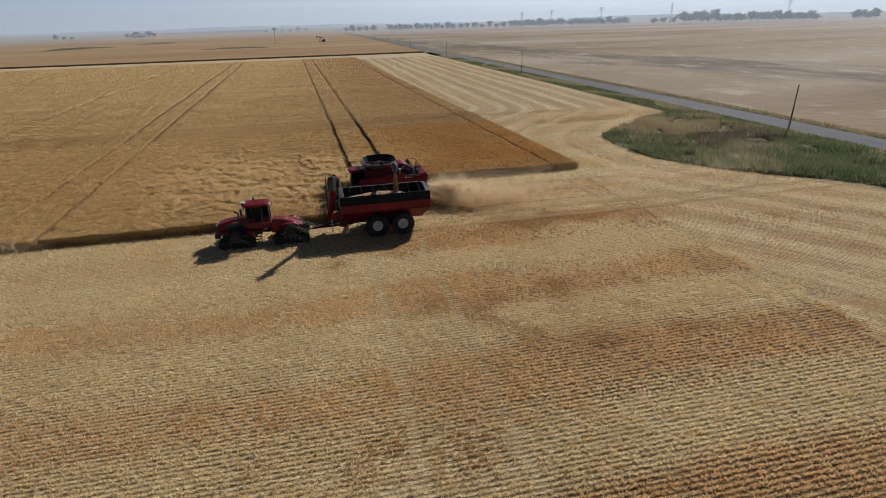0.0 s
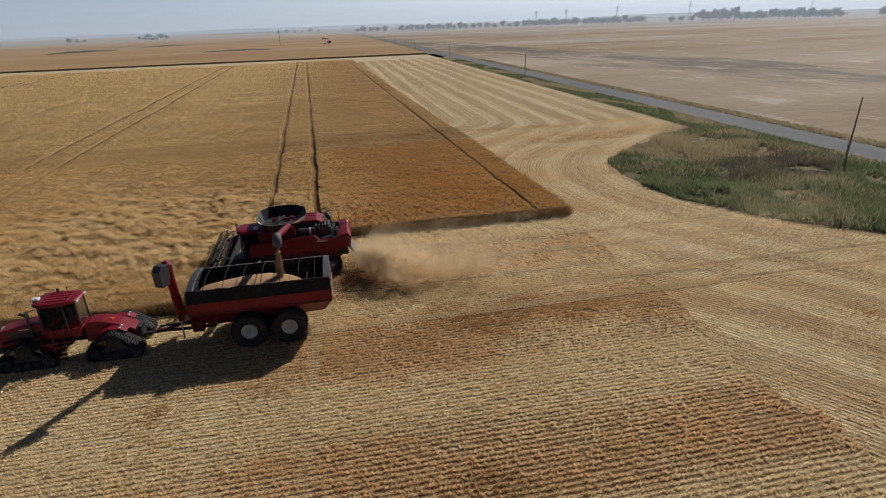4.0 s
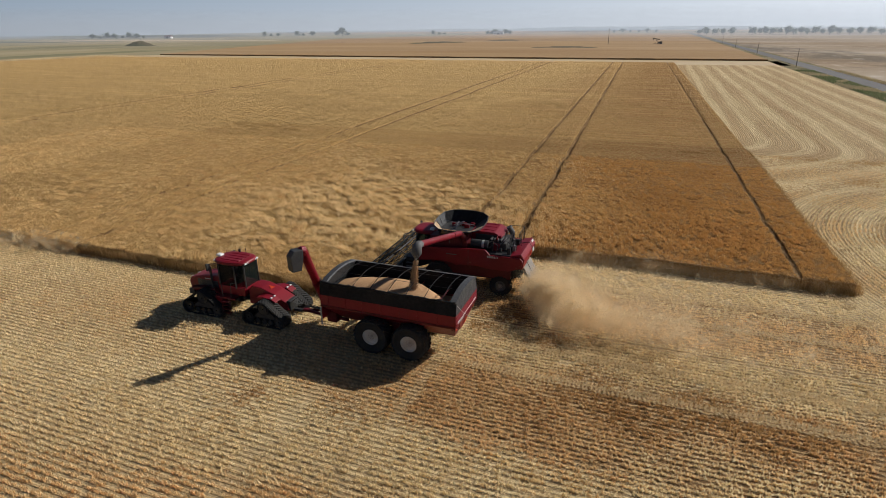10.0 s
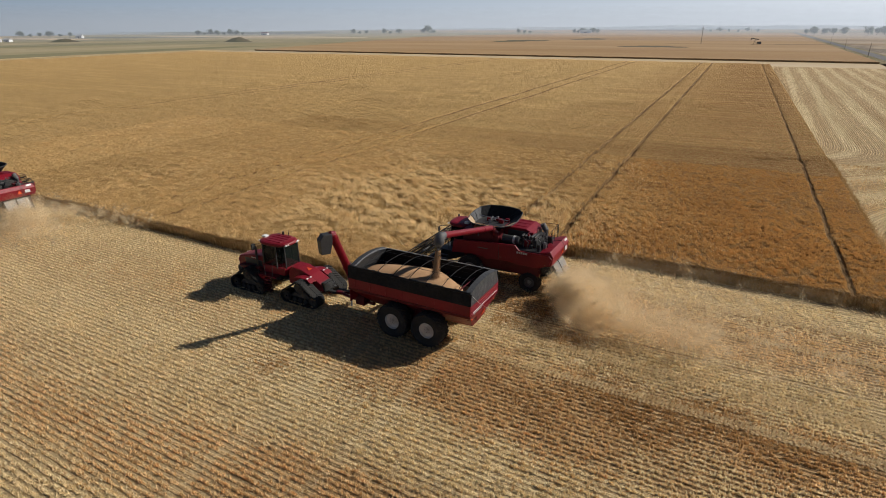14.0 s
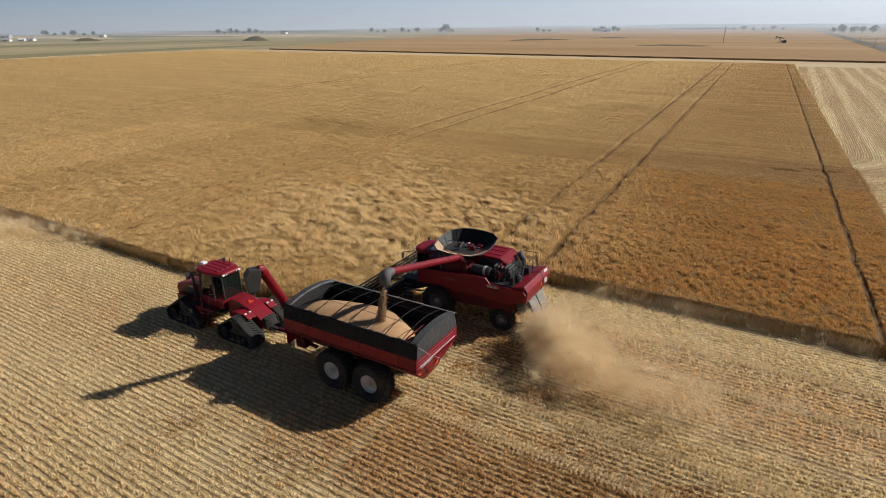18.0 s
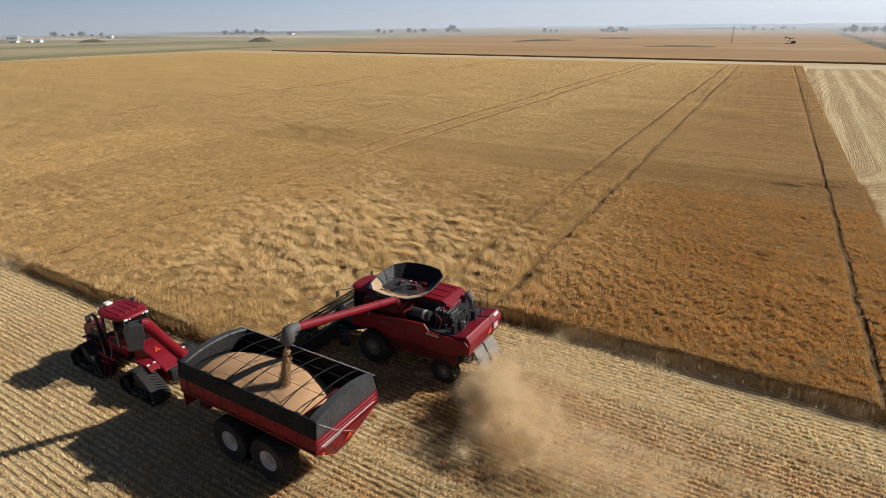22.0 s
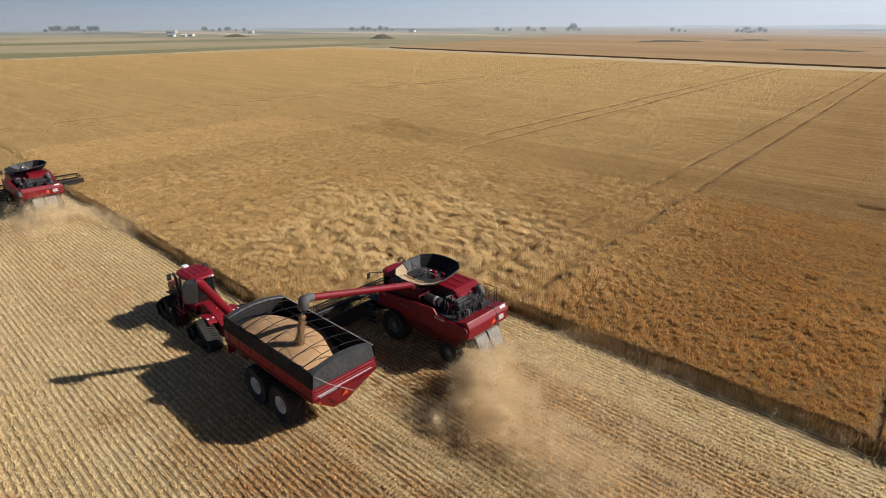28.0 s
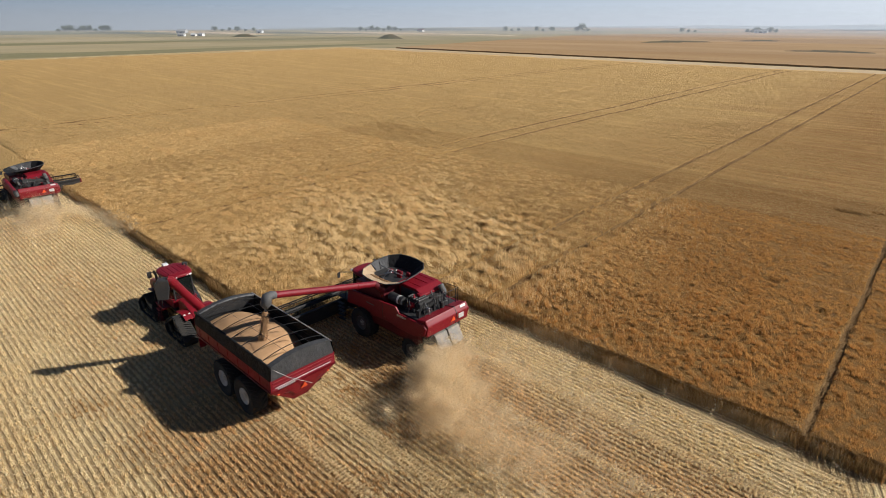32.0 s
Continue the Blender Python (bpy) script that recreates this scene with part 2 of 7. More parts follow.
def row_ground(name, mode):
    """Soil with straw in drilled rows 0.3 m apart and paler bands of chopped straw; rows along x, or along the lines stored in the mesh."""
    m, nt, b = shader(name)
    tc = nt.nodes.new("ShaderNodeTexCoord")
    sep = nt.nodes.new("ShaderNodeSeparateXYZ")
    nt.links.new(tc.outputs["Object"], sep.inputs[0])
    x, y = sep.outputs[0], sep.outputs[1]
    wob = noise_fac(nt, tc.outputs["Object"], 0.05, 2, 0.0, 1.0)
    if mode == "x":
        across, along = y, x
    else:
        lines = nt.nodes.new("ShaderNodeAttribute")
        lines.attribute_name = "row_lines"
        sep2 = nt.nodes.new("ShaderNodeSeparateXYZ")
        nt.links.new(lines.outputs["Vector"], sep2.inputs[0])
        across, along = math_node(nt, "ADD", sep2.outputs[0], math_node(nt, "MULTIPLY", wob, 0.8)), sep2.outputs[1]
    stripe = math_node(nt, "SINE", math_node(nt, "MULTIPLY", across, 2 * math.pi / 0.3))
    comb = nt.nodes.new("ShaderNodeCombineXYZ")
    nt.links.new(math_node(nt, "MULTIPLY", along, 0.16), comb.inputs[0])
    nt.links.new(across, comb.inputs[1])
    broken = noise_fac(nt, comb.outputs[0], 2.4, 4, 0.3, 0.7, 0.7)
    fine = noise_fac(nt, tc.outputs["Object"], 9.0, 5, 0.3, 0.7, 0.75)
    row = nt.nodes.new("ShaderNodeMapRange")
    row.inputs["From Min"].default_value, row.inputs["From Max"].default_value = -0.35, 0.6
    nt.links.new(math_node(nt, "ADD", stripe, math_node(nt, "SUBTRACT", math_node(nt, "MULTIPLY", broken, 1.7), 0.75)), row.inputs["Value"])
    # straw bands: wide, soft, drawn out along the rows
    comb2 = nt.nodes.new("ShaderNodeCombineXYZ")
    nt.links.new(math_node(nt, "MULTIPLY", along, 0.05), comb2.inputs[0])
    nt.links.new(across, comb2.inputs[1])
    edge = noise_fac(nt, comb2.outputs[0], 0.35, 5, 0.0, 1.0, 0.65)
    band = math_node(nt, "COSINE", math_node(nt, "ADD", math_node(nt, "MULTIPLY", math_node(nt, "SUBTRACT", across, 2.2), 2 * math.pi / (10.9 if mode == "x" else 5.2)), math_node(nt, "MULTIPLY", math_node(nt, "SUBTRACT", edge, 0.5), 3.5 if mode == "x" else 5.0)))
    bandf = nt.nodes.new("ShaderNodeMapRange")
    bandf.inputs["From Min"].default_value, bandf.inputs["From Max"].default_value = -0.2, 0.8
    nt.links.new(band, bandf.inputs["Value"])
    soil = mix(nt, fine, (0.05, 0.024, 0.009), (0.19, 0.094, 0.035))
    pale = mix(nt, fine, (0.58, 0.42, 0.20), (0.98, 0.80, 0.47))
    tan = mix(nt, fine, (0.42, 0.25, 0.105), (0.78, 0.54, 0.26))
    bandv = math_node(nt, "ADD", math_node(nt, "MULTIPLY", bandf.outputs[0], 0.7), 0.36) if mode != "x" else bandf.outputs[0]
    top = mix(nt, bandv, tan, pale)
    west = nt.nodes.new("ShaderNodeMapRange")
    west.inputs["From Min"].default_value, west.inputs["From Max"].default_value = 7.0, -4.0
    west.inputs["To Max"].default_value = 0.52
    nt.links.new(x, west.inputs["Value"])
    low = mix(nt, math_node(nt, "MAXIMUM", math_node(nt, "ADD", math_node(nt, "MULTIPLY", bandv, 0.34), 0.05) if mode == "x" else math_node(nt, "ADD", math_node(nt, "MULTIPLY", bandv, 0.35), 0.2), west.outputs[0]), soil, pale)
    rowf = math_node(nt, "ADD", math_node(nt, "MULTIPLY", row.outputs[0], 0.62), math_node(nt, "MULTIPLY", fine, 0.16)) if mode == "x" else row.outputs[0]
    if mode != "x":
        wide = math_node(nt, "SINE", math_node(nt, "MULTIPLY", across, 2 * math.pi / 0.95))      # paired rows where the wheels ran
        rowf = math_node(nt, "ADD", math_node(nt, "MULTIPLY", rowf, 0.55), math_node(nt, "MULTIPLY", math_node(nt, "ADD", math_node(nt, "MULTIPLY", wide, 0.3), broken), 0.42))
    col = mix(nt, rowf, low, top)
    patch = noise_fac(nt, comb2.outputs[0], 0.28, 5, 0.46, 0.64, 0.7)
    east = nt.nodes.new("ShaderNodeMapRange")
    east.inputs["From Min"].default_value, east.inputs["From Max"].default_value = -16.0, 14.0
    east.inputs["To Min"].default_value, east.inputs["To Max"].default_value = 0.15, 1.0
    nt.links.new(x, east.inputs["Value"])
    patch = math_node(nt, "MULTIPLY", patch, east.outputs[0])
    col = mix(nt, math_node(nt, "MULTIPLY", patch, 0.22 if mode == "x" else 0.45), col, (0.33, 0.185, 0.072))
    clump = noise_fac(nt, comb.outputs[0], 1.1, 4, 0.42, 0.6, 0.7)
    col = mix(nt, math_node(nt, "MULTIPLY", clump, 0.2 if mode == "x" else 0.15), col, (0.20, 0.112, 0.044))
    nt.links.new(col, b.inputs["Base Color"])
    b.inputs["Roughness"].default_value = 0.9
    b.inputs["Specular IOR Level"].default_value = 0.15
    h = math_node(nt, "ADD", row.outputs[0], math_node(nt, "MULTIPLY", fine, 0.7))
    bump(nt, b, h, 0.9, 0.08 if mode == "x" else 0.14)
    return m


M["rows_x"] = row_ground("stubble_rows", "x")
M["rows_swept"] = row_ground("stubble_rows_swept", "swept")


def far_ground(name, c1, c2, c3, s1, s2, stretch=(1, 1, 1), bumps=0.0, lo=0.42):
    m, nt, b = shader(name)
    v = coords(nt, stretch)
    c = mix(nt, noise_fac(nt, v, s1, 5, 0.38, 0.62), c1, c2)
    c = mix(nt, noise_fac(nt, v, s1 * 0.23, 3, lo, lo + 0.2), c, c3)
    f = noise_fac(nt, v, s2, 5, 0.3, 0.7, 0.75)
    c = mix(nt, math_node(nt, "MULTIPLY", f, 0.45), c, tuple(q * 0.5 for q in c1))
    nt.links.new(c, b.inputs["Base Color"])
    b.inputs["Roughness"].default_value = 0.9
    b.inputs["Specular IOR Level"].default_value = 0.1
    if bumps:
        bump(nt, b, f, bumps, 0.25)
    return m


M["prairie"] = far_ground("prairie_fields", (0.4, 0.3, 0.16), (0.27, 0.24, 0.13), (0.2, 0.21, 0.12), 0.008, 0.4, (0.35, 1, 1))
M["pasture"] = far_ground("pasture", (0.24, 0.215, 0.115), (0.33, 0.275, 0.155), (0.42, 0.335, 0.195), 0.015, 0.5, (0.4, 1, 1))


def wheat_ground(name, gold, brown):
    """Straw between the ears, its shade put into the base colour: golden, turning browner towards the headland by an
    uneven drift.
    """
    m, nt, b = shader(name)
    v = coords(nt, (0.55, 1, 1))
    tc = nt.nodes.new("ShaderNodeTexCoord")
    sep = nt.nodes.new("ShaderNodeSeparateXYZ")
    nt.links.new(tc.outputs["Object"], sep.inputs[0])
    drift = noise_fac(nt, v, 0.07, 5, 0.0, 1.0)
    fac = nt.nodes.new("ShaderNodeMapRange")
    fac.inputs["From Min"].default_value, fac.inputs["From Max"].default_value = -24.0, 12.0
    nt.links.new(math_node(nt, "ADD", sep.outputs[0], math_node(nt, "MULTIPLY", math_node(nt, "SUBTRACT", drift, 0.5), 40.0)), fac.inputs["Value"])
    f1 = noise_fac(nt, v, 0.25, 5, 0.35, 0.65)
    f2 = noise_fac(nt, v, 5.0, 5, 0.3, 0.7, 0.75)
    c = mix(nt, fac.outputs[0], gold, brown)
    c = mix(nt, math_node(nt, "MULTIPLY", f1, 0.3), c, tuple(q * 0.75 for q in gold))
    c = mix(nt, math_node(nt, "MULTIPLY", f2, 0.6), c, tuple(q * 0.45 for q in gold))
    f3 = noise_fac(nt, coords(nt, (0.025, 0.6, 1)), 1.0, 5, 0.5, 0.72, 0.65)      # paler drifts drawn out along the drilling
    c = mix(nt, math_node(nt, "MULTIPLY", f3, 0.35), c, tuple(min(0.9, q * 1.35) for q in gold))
    nt.links.new(c, b.inputs["Base Color"])
    b.inputs["Roughness"].default_value = 0.9
    b.inputs["Specular IOR Level"].default_value = 0.1
    bump(nt, b, f2, 1.0, 0.25)
    return m


# darker copy of the canopy, shade under the ears put into its colour
M["canopy_near"] = wheat_ground("wheat_canopy_shaded", (0.58, 0.36, 0.135), (0.30, 0.145, 0.042))
M["canopy"] = wheat_ground("wheat_canopy", (0.66, 0.425, 0.168), (0.37, 0.185, 0.055))
M["far_crop"] = far_ground("far_wheat", (0.38, 0.24, 0.115), (0.45, 0.30, 0.15), (0.33, 0.205, 0.10), 0.02, 0.6, (0.3, 1, 1), 0.4)
M["far_leaf"] = straw("distant_leaves", (0.12, 0.16, 0.09), (0.2, 0.23, 0.13), (0.16, 0.19, 0.11), shine=0.5)
M["east_stubble"] = far_ground("road_side_stubble", (0.25, 0.17, 0.095), (0.36, 0.26, 0.155), (0.44, 0.36, 0.27), 0.03, 0.7, (0.3, 1, 1), 0.4)
nt = M["east_stubble"].node_tree           # a low damp run through the field, with ragged edges and salt-pale spots
b = nt.nodes["Principled BSDF"]
old = b.inputs["Base Color"].links[0].from_socket
tc = nt.nodes.new("ShaderNodeTexCoord")
sep = nt.nodes.new("ShaderNodeSeparateXYZ")
nt.links.new(tc.outputs["Object"], sep.inputs[0])
off = math_node(nt, "ABSOLUTE", math_node(nt, "SUBTRACT", math_node(nt, "ADD", sep.outputs[0], math_node(nt, "MULTIPLY", sep.outputs[1], 0.16)), 165.0))
rag = noise_fac(nt, coords(nt, (1.0, 0.35, 1)), 0.045, 6, 0.25, 0.75, 0.7)
wet = nt.nodes.new("ShaderNodeMapRange")
wet.inputs["From Min"].default_value, wet.inputs["From Max"].default_value = 26.0, -6.0
nt.links.new(math_node(nt, "SUBTRACT", off, math_node(nt, "MULTIPLY", math_node(nt, "SUBTRACT", rag, 0.42), 75.0)), wet.inputs["Value"])
spots = noise_fac(nt, coords(nt, (1.0, 0.5, 1)), 0.09, 5, 0.56, 0.66, 0.7)
col = mix(nt, math_node(nt, "MULTIPLY", wet.outputs[0], 0.85), old, (0.125, 0.098, 0.07))
nt.links.new(mix(nt, math_node(nt, "MULTIPLY", spots, 0.5), col, (0.50, 0.43, 0.35)), b.inputs["Base Color"])
M["far_stubble"] = far_ground("far_stubble", (0.56, 0.42, 0.25), (0.48, 0.35, 0.2), (0.6, 0.48, 0.32), 0.03, 0.7, (0.3, 1, 1), 0.4)
M["damp"] = far_ground("damp_ground", (0.10, 0.08, 0.045), (0.15, 0.11, 0.06), (0.09, 0.09, 0.045), 0.05, 0.6, (0.3, 1, 1))
M["verge"] = far_ground("verge_soil", (0.16, 0.15, 0.07), (0.26, 0.21, 0.11), (0.33, 0.26, 0.15), 0.2, 4.0, (1, 0.5, 1), 0.8)
M["asphalt"] = far_ground("asphalt", (0.15, 0.145, 0.145), (0.19, 0.183, 0.178), (0.21, 0.2, 0.188), 0.15, 12.0, (1, 0.15, 1), 0.2)
M["weeds_far"] = far_ground("distant_green", (0.13, 0.14, 0.075), (0.19, 0.18, 0.1), (0.16, 0.17, 0.1), 0.01, 0.3, (0.3, 1, 1))
M["rough_grass"] = far_ground("rough_grass", (0.20, 0.19, 0.10), (0.27, 0.235, 0.125), (0.235, 0.21, 0.11), 0.02, 0.5, (0.6, 0.4, 1))
M["dry_pasture"] = far_ground("dry_pasture", (0.38, 0.31, 0.18), (0.31, 0.26, 0.145), (0.42, 0.35, 0.22), 0.02, 0.5, (0.6, 0.4, 1))
M["soil"] = far_ground("bare_soil", (0.26, 0.15, 0.06), (0.36, 0.22, 0.095), (0.20, 0.112, 0.045), 0.3, 5.0, (1, 1, 1), 0.8)


# ---- mesh helpers ----
def obj(name, bm_or_data, material, parent=None, label="", smooth=False):
    if isinstance(bm_or_data, bmesh.types.BMesh):
        me = bpy.data.meshes.new(name)
        bm_or_data.to_mesh(me)
        bm_or_data.free()
    else:
        me = bpy.data.meshes.new(name)
        me.from_pydata(*bm_or_data)
    if smooth:
        me.polygons.foreach_set("use_smooth", [True] * len(me.polygons))
    me.materials.append(material)
    me.update()
    ob = new(name, me)
    if parent:
        ob.parent = parent
    if label:
        ob["label"] = label
    return ob


def part(name, bm, material, parent, label="", smooth=False):
    return obj(name, bm, material, parent, label, smooth)


def mesh_np(name, verts, faces, material, smooth=False):
    """A mesh straight from arrays; faces all of one size."""
    me = bpy.data.meshes.new(name)
    k = faces.shape[1]
    me.vertices.add(len(verts))
    me.vertices.foreach_set("co", verts.astype(np.float32).ravel())
    me.loops.add(faces.size)
    me.loops.foreach_set("vertex_index", faces.astype(np.int32).ravel())
    me.polygons.add(len(faces))
    me.polygons.foreach_set("loop_start", np.arange(0, faces.size, k, dtype=np.int32))
    me.polygons.foreach_set("loop_total", np.full(len(faces), k, np.int32))
    if smooth:
        me.polygons.foreach_set("use_smooth", np.ones(len(faces), bool))
    me.update(calc_edges=True)
    me.materials.append(material)
    return new(name, me)


def sheet(name, poly, z, material):
    bm = bmesh.new()
    bm.faces.new([bm.verts.new((x, y, z)) for x, y in poly])
    return obj(name, bm, material)


rng = np.random.default_rng(7)


def wave(x, y, s, seed=0.0):
    """Cheap smooth noise in -1..1, made of a few crossing sines."""
    a = np.sin(x * 1.0 / s + 1.7 * seed + 1.3 * np.sin(y * 0.7 / s + seed))
    b = np.sin(y * 1.13 / s + 2.1 * seed + 1.1 * np.sin(x * 0.83 / s - seed))
    c = np.sin((x + y) * 0.61 / s + 0.9 * np.sin((x - y) * 0.47 / s + 2 * seed))
    return (a + b + c) / 3


def blades(px, py, pz, height, width, lean, lean_dir, bend=0.0):
    """One thin upright triangle a blade, leaning; arrays in, vertices and faces out."""
    n = len(px)
    turn = rng.uniform(0, 2 * np.pi, n)
    wx, wy = np.cos(turn) * width * 0.5, np.sin(turn) * width * 0.5
    lx, ly = np.cos(lean_dir) * lean * height, np.sin(lean_dir) * lean * height
    v = np.empty((n, 3, 3))
    v[:, 0] = np.stack([px - wx, py - wy, pz], 1)
    v[:, 1] = np.stack([px + wx, py + wy, pz], 1)
    v[:, 2] = np.stack([px + lx, py + ly, pz + height], 1)
    return v.reshape(-1, 3), np.arange(3 * n).reshape(n, 3)


# ---- haze along the horizon, painted on a glowing backdrop ring ----
m, nt, b = shader("glowing_haze_backdrop")
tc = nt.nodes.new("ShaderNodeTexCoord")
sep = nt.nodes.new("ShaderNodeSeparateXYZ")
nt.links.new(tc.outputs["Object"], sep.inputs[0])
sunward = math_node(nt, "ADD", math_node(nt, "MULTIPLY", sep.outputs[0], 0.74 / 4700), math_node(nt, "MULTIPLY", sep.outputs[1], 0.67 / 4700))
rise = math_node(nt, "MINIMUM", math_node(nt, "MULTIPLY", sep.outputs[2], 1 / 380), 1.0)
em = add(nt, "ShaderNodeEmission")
# paler and brighter towards the sun, painted into the ring's glow
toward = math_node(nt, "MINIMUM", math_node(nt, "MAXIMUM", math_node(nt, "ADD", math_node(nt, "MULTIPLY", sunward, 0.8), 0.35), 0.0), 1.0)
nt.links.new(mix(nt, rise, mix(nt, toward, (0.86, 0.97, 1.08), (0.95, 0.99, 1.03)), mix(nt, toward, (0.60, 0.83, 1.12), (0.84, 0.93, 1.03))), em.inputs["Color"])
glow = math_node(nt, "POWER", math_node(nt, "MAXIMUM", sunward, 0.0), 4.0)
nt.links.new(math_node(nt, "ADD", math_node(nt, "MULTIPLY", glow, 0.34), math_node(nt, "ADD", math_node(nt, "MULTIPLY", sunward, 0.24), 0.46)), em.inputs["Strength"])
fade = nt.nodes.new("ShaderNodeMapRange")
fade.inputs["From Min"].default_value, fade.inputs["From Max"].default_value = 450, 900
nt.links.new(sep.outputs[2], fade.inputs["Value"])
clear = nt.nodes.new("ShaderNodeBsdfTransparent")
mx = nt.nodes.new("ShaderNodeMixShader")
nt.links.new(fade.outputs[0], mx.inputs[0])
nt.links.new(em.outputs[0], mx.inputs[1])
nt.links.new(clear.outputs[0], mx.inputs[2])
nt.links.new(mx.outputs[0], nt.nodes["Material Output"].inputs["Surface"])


def haze_ring(name, r, low, high, material, label):
    bm = bmesh.new()
    a = [bm.verts.new((r * math.cos(2 * math.pi * k / 96), r * math.sin(2 * math.pi * k / 96), low)) for k in range(96)]
    b2 = [bm.verts.new((p.co.x, p.co.y, high)) for p in a]
    for k in range(96):
        bm.faces.new((a[k], a[(k + 1) % 96], b2[(k + 1) % 96], b2[k]))
    return tagged(obj(name, bm, material, smooth=True), label, "sky", kind="structure")


haze_ring("backdrop", 4700, -70, 920, m, "glowing backdrop ring painted as pale summer haze along the whole horizon")


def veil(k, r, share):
    """A see-through glowing ring that paints a thin, even share of summer haze between the eye and the far fields."""
    m, nt, b = shader("glowing_haze_veil")
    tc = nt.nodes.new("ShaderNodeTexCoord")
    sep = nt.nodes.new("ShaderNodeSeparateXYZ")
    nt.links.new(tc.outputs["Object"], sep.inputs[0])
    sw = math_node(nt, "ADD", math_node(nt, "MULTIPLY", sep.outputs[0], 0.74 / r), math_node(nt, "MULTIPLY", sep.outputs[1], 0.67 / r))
    # haze painted as a faint glow, stronger towards the sun
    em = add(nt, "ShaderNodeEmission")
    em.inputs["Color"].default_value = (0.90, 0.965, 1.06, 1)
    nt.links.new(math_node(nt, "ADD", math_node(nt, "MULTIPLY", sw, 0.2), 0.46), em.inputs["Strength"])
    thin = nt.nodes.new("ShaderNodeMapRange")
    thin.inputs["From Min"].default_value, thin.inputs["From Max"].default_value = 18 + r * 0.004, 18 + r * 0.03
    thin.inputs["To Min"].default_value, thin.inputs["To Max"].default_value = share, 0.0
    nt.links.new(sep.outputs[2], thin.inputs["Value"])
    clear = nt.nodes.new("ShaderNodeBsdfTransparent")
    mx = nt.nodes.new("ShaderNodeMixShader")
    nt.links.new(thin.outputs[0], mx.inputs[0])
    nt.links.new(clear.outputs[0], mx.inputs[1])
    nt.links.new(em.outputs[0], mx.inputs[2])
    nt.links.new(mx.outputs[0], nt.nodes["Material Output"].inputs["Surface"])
    haze_ring("haze_%d" % k, r, -40, 18 + r * 0.032, m, "see-through glowing ring standing in for haze over the distant fields").visible_shadow = False


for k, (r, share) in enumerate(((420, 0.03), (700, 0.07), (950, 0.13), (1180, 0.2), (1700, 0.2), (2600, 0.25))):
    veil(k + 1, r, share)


# ---- ground ----
SLANT = 0.031                    # the drilled and sprayed lines lean by this much from the y axis
EDGE_AHEAD, EDGE_BEHIND = 4.0, 15.4     # crop edge before and behind the cut in hand
CUT_X = -4.9                     # where the header stands in the crop
CROP_RIGHT = 25.8
def terrain(x, y):
    """Flat round the fields; the land falls away far to the west and swells to the north."""
    r = math.hypot(x, y)
    west = max(0.0, min(1.0, (-x / max(r, 1) - 0.55) / 0.4))
    return -0.06 - 30 * west * max(0.0, min(1.0, (r - 1450) / 3000)) + (3.0 * math.sin(x / 210 + y / 330) * west if r > 1500 else 0.0)


bm = bmesh.new()
radii = [0, 300, 700, 1100, 1450, 1700, 2000, 2300, 2700, 3100, 3600, 4200, 5000, 6500]
rings = []
for r in radii[1:]:
    rings.append([bm.verts.new((r * math.cos(2 * math.pi * k / 72), r * math.sin(2 * math.pi * k / 72), terrain(r * math.cos(2 * math.pi * k / 72), r * math.sin(2 * math.pi * k / 72)))) for k in range(72)])
bm.faces.new(rings[0])
for ra, rb in zip(rings, rings[1:]):
    for k in range(72):
        bm.faces.new((ra[k], rb[k], rb[(k + 1) % 72], ra[(k + 1) % 72]))
ground = obj("ground", bm, M["prairie"])
tagged(ground, "dry prairie farmland reaching to the horizon", "ground", kind="structure")
pasture = sheet("pasture", [(-1150, -300), (-346, -300), (-344, 60), (-352, 210), (-358, 300), (-330, 420), (-150, 1150), (-900, 1050), (-1150, 600)], -0.03, M["pasture"])
tagged(pasture, "grazed green-brown pasture beyond the wheat", "pasture", kind="structure")
bm = bmesh.new()
poly = [(-335, 312)] + [(-335 + 5 * k, 311 - 0.012 * 5 * k + 0.7 * math.sin(k * 1.7)) for k in range(1, 79)] + [(62, 306), (62, 1500), (-430, 1500), (-520, 900)]
top = [bm.verts.new((x, y, 0.85)) for x, y in poly]
low = [bm.verts.new((x, y, -0.05)) for x, y in poly]
bm.faces.new(top)
for k in range(len(poly)):
    bm.faces.new((low[k], low[(k + 1) % len(poly)], top[(k + 1) % len(poly)], top[k]))
far_field = obj("far_wheat_field", bm, M["far_crop"])
tagged(far_field, "ripe wheat field beyond the mown strip", "field", kind="structure")
stubble_field = sheet("stubble_field", [(-368, -400), (66, -400), (66, 306), (-390, 306), (-390, 200), (-368, 60)], 0.0, M["rows_x"])
tagged(stubble_field, "cut wheat stubble in straight rows with pale straw bands", "field", kind="structure")
DITCH_EDGE = [(62, 306), (62, 53.5), (58, 50.5), (47, 41), (39, 34), (36.6, 28.5), (37.6, 18.5), (43, 9.5), (52, -3), (60, -17), (75, -46), (98, -80)]


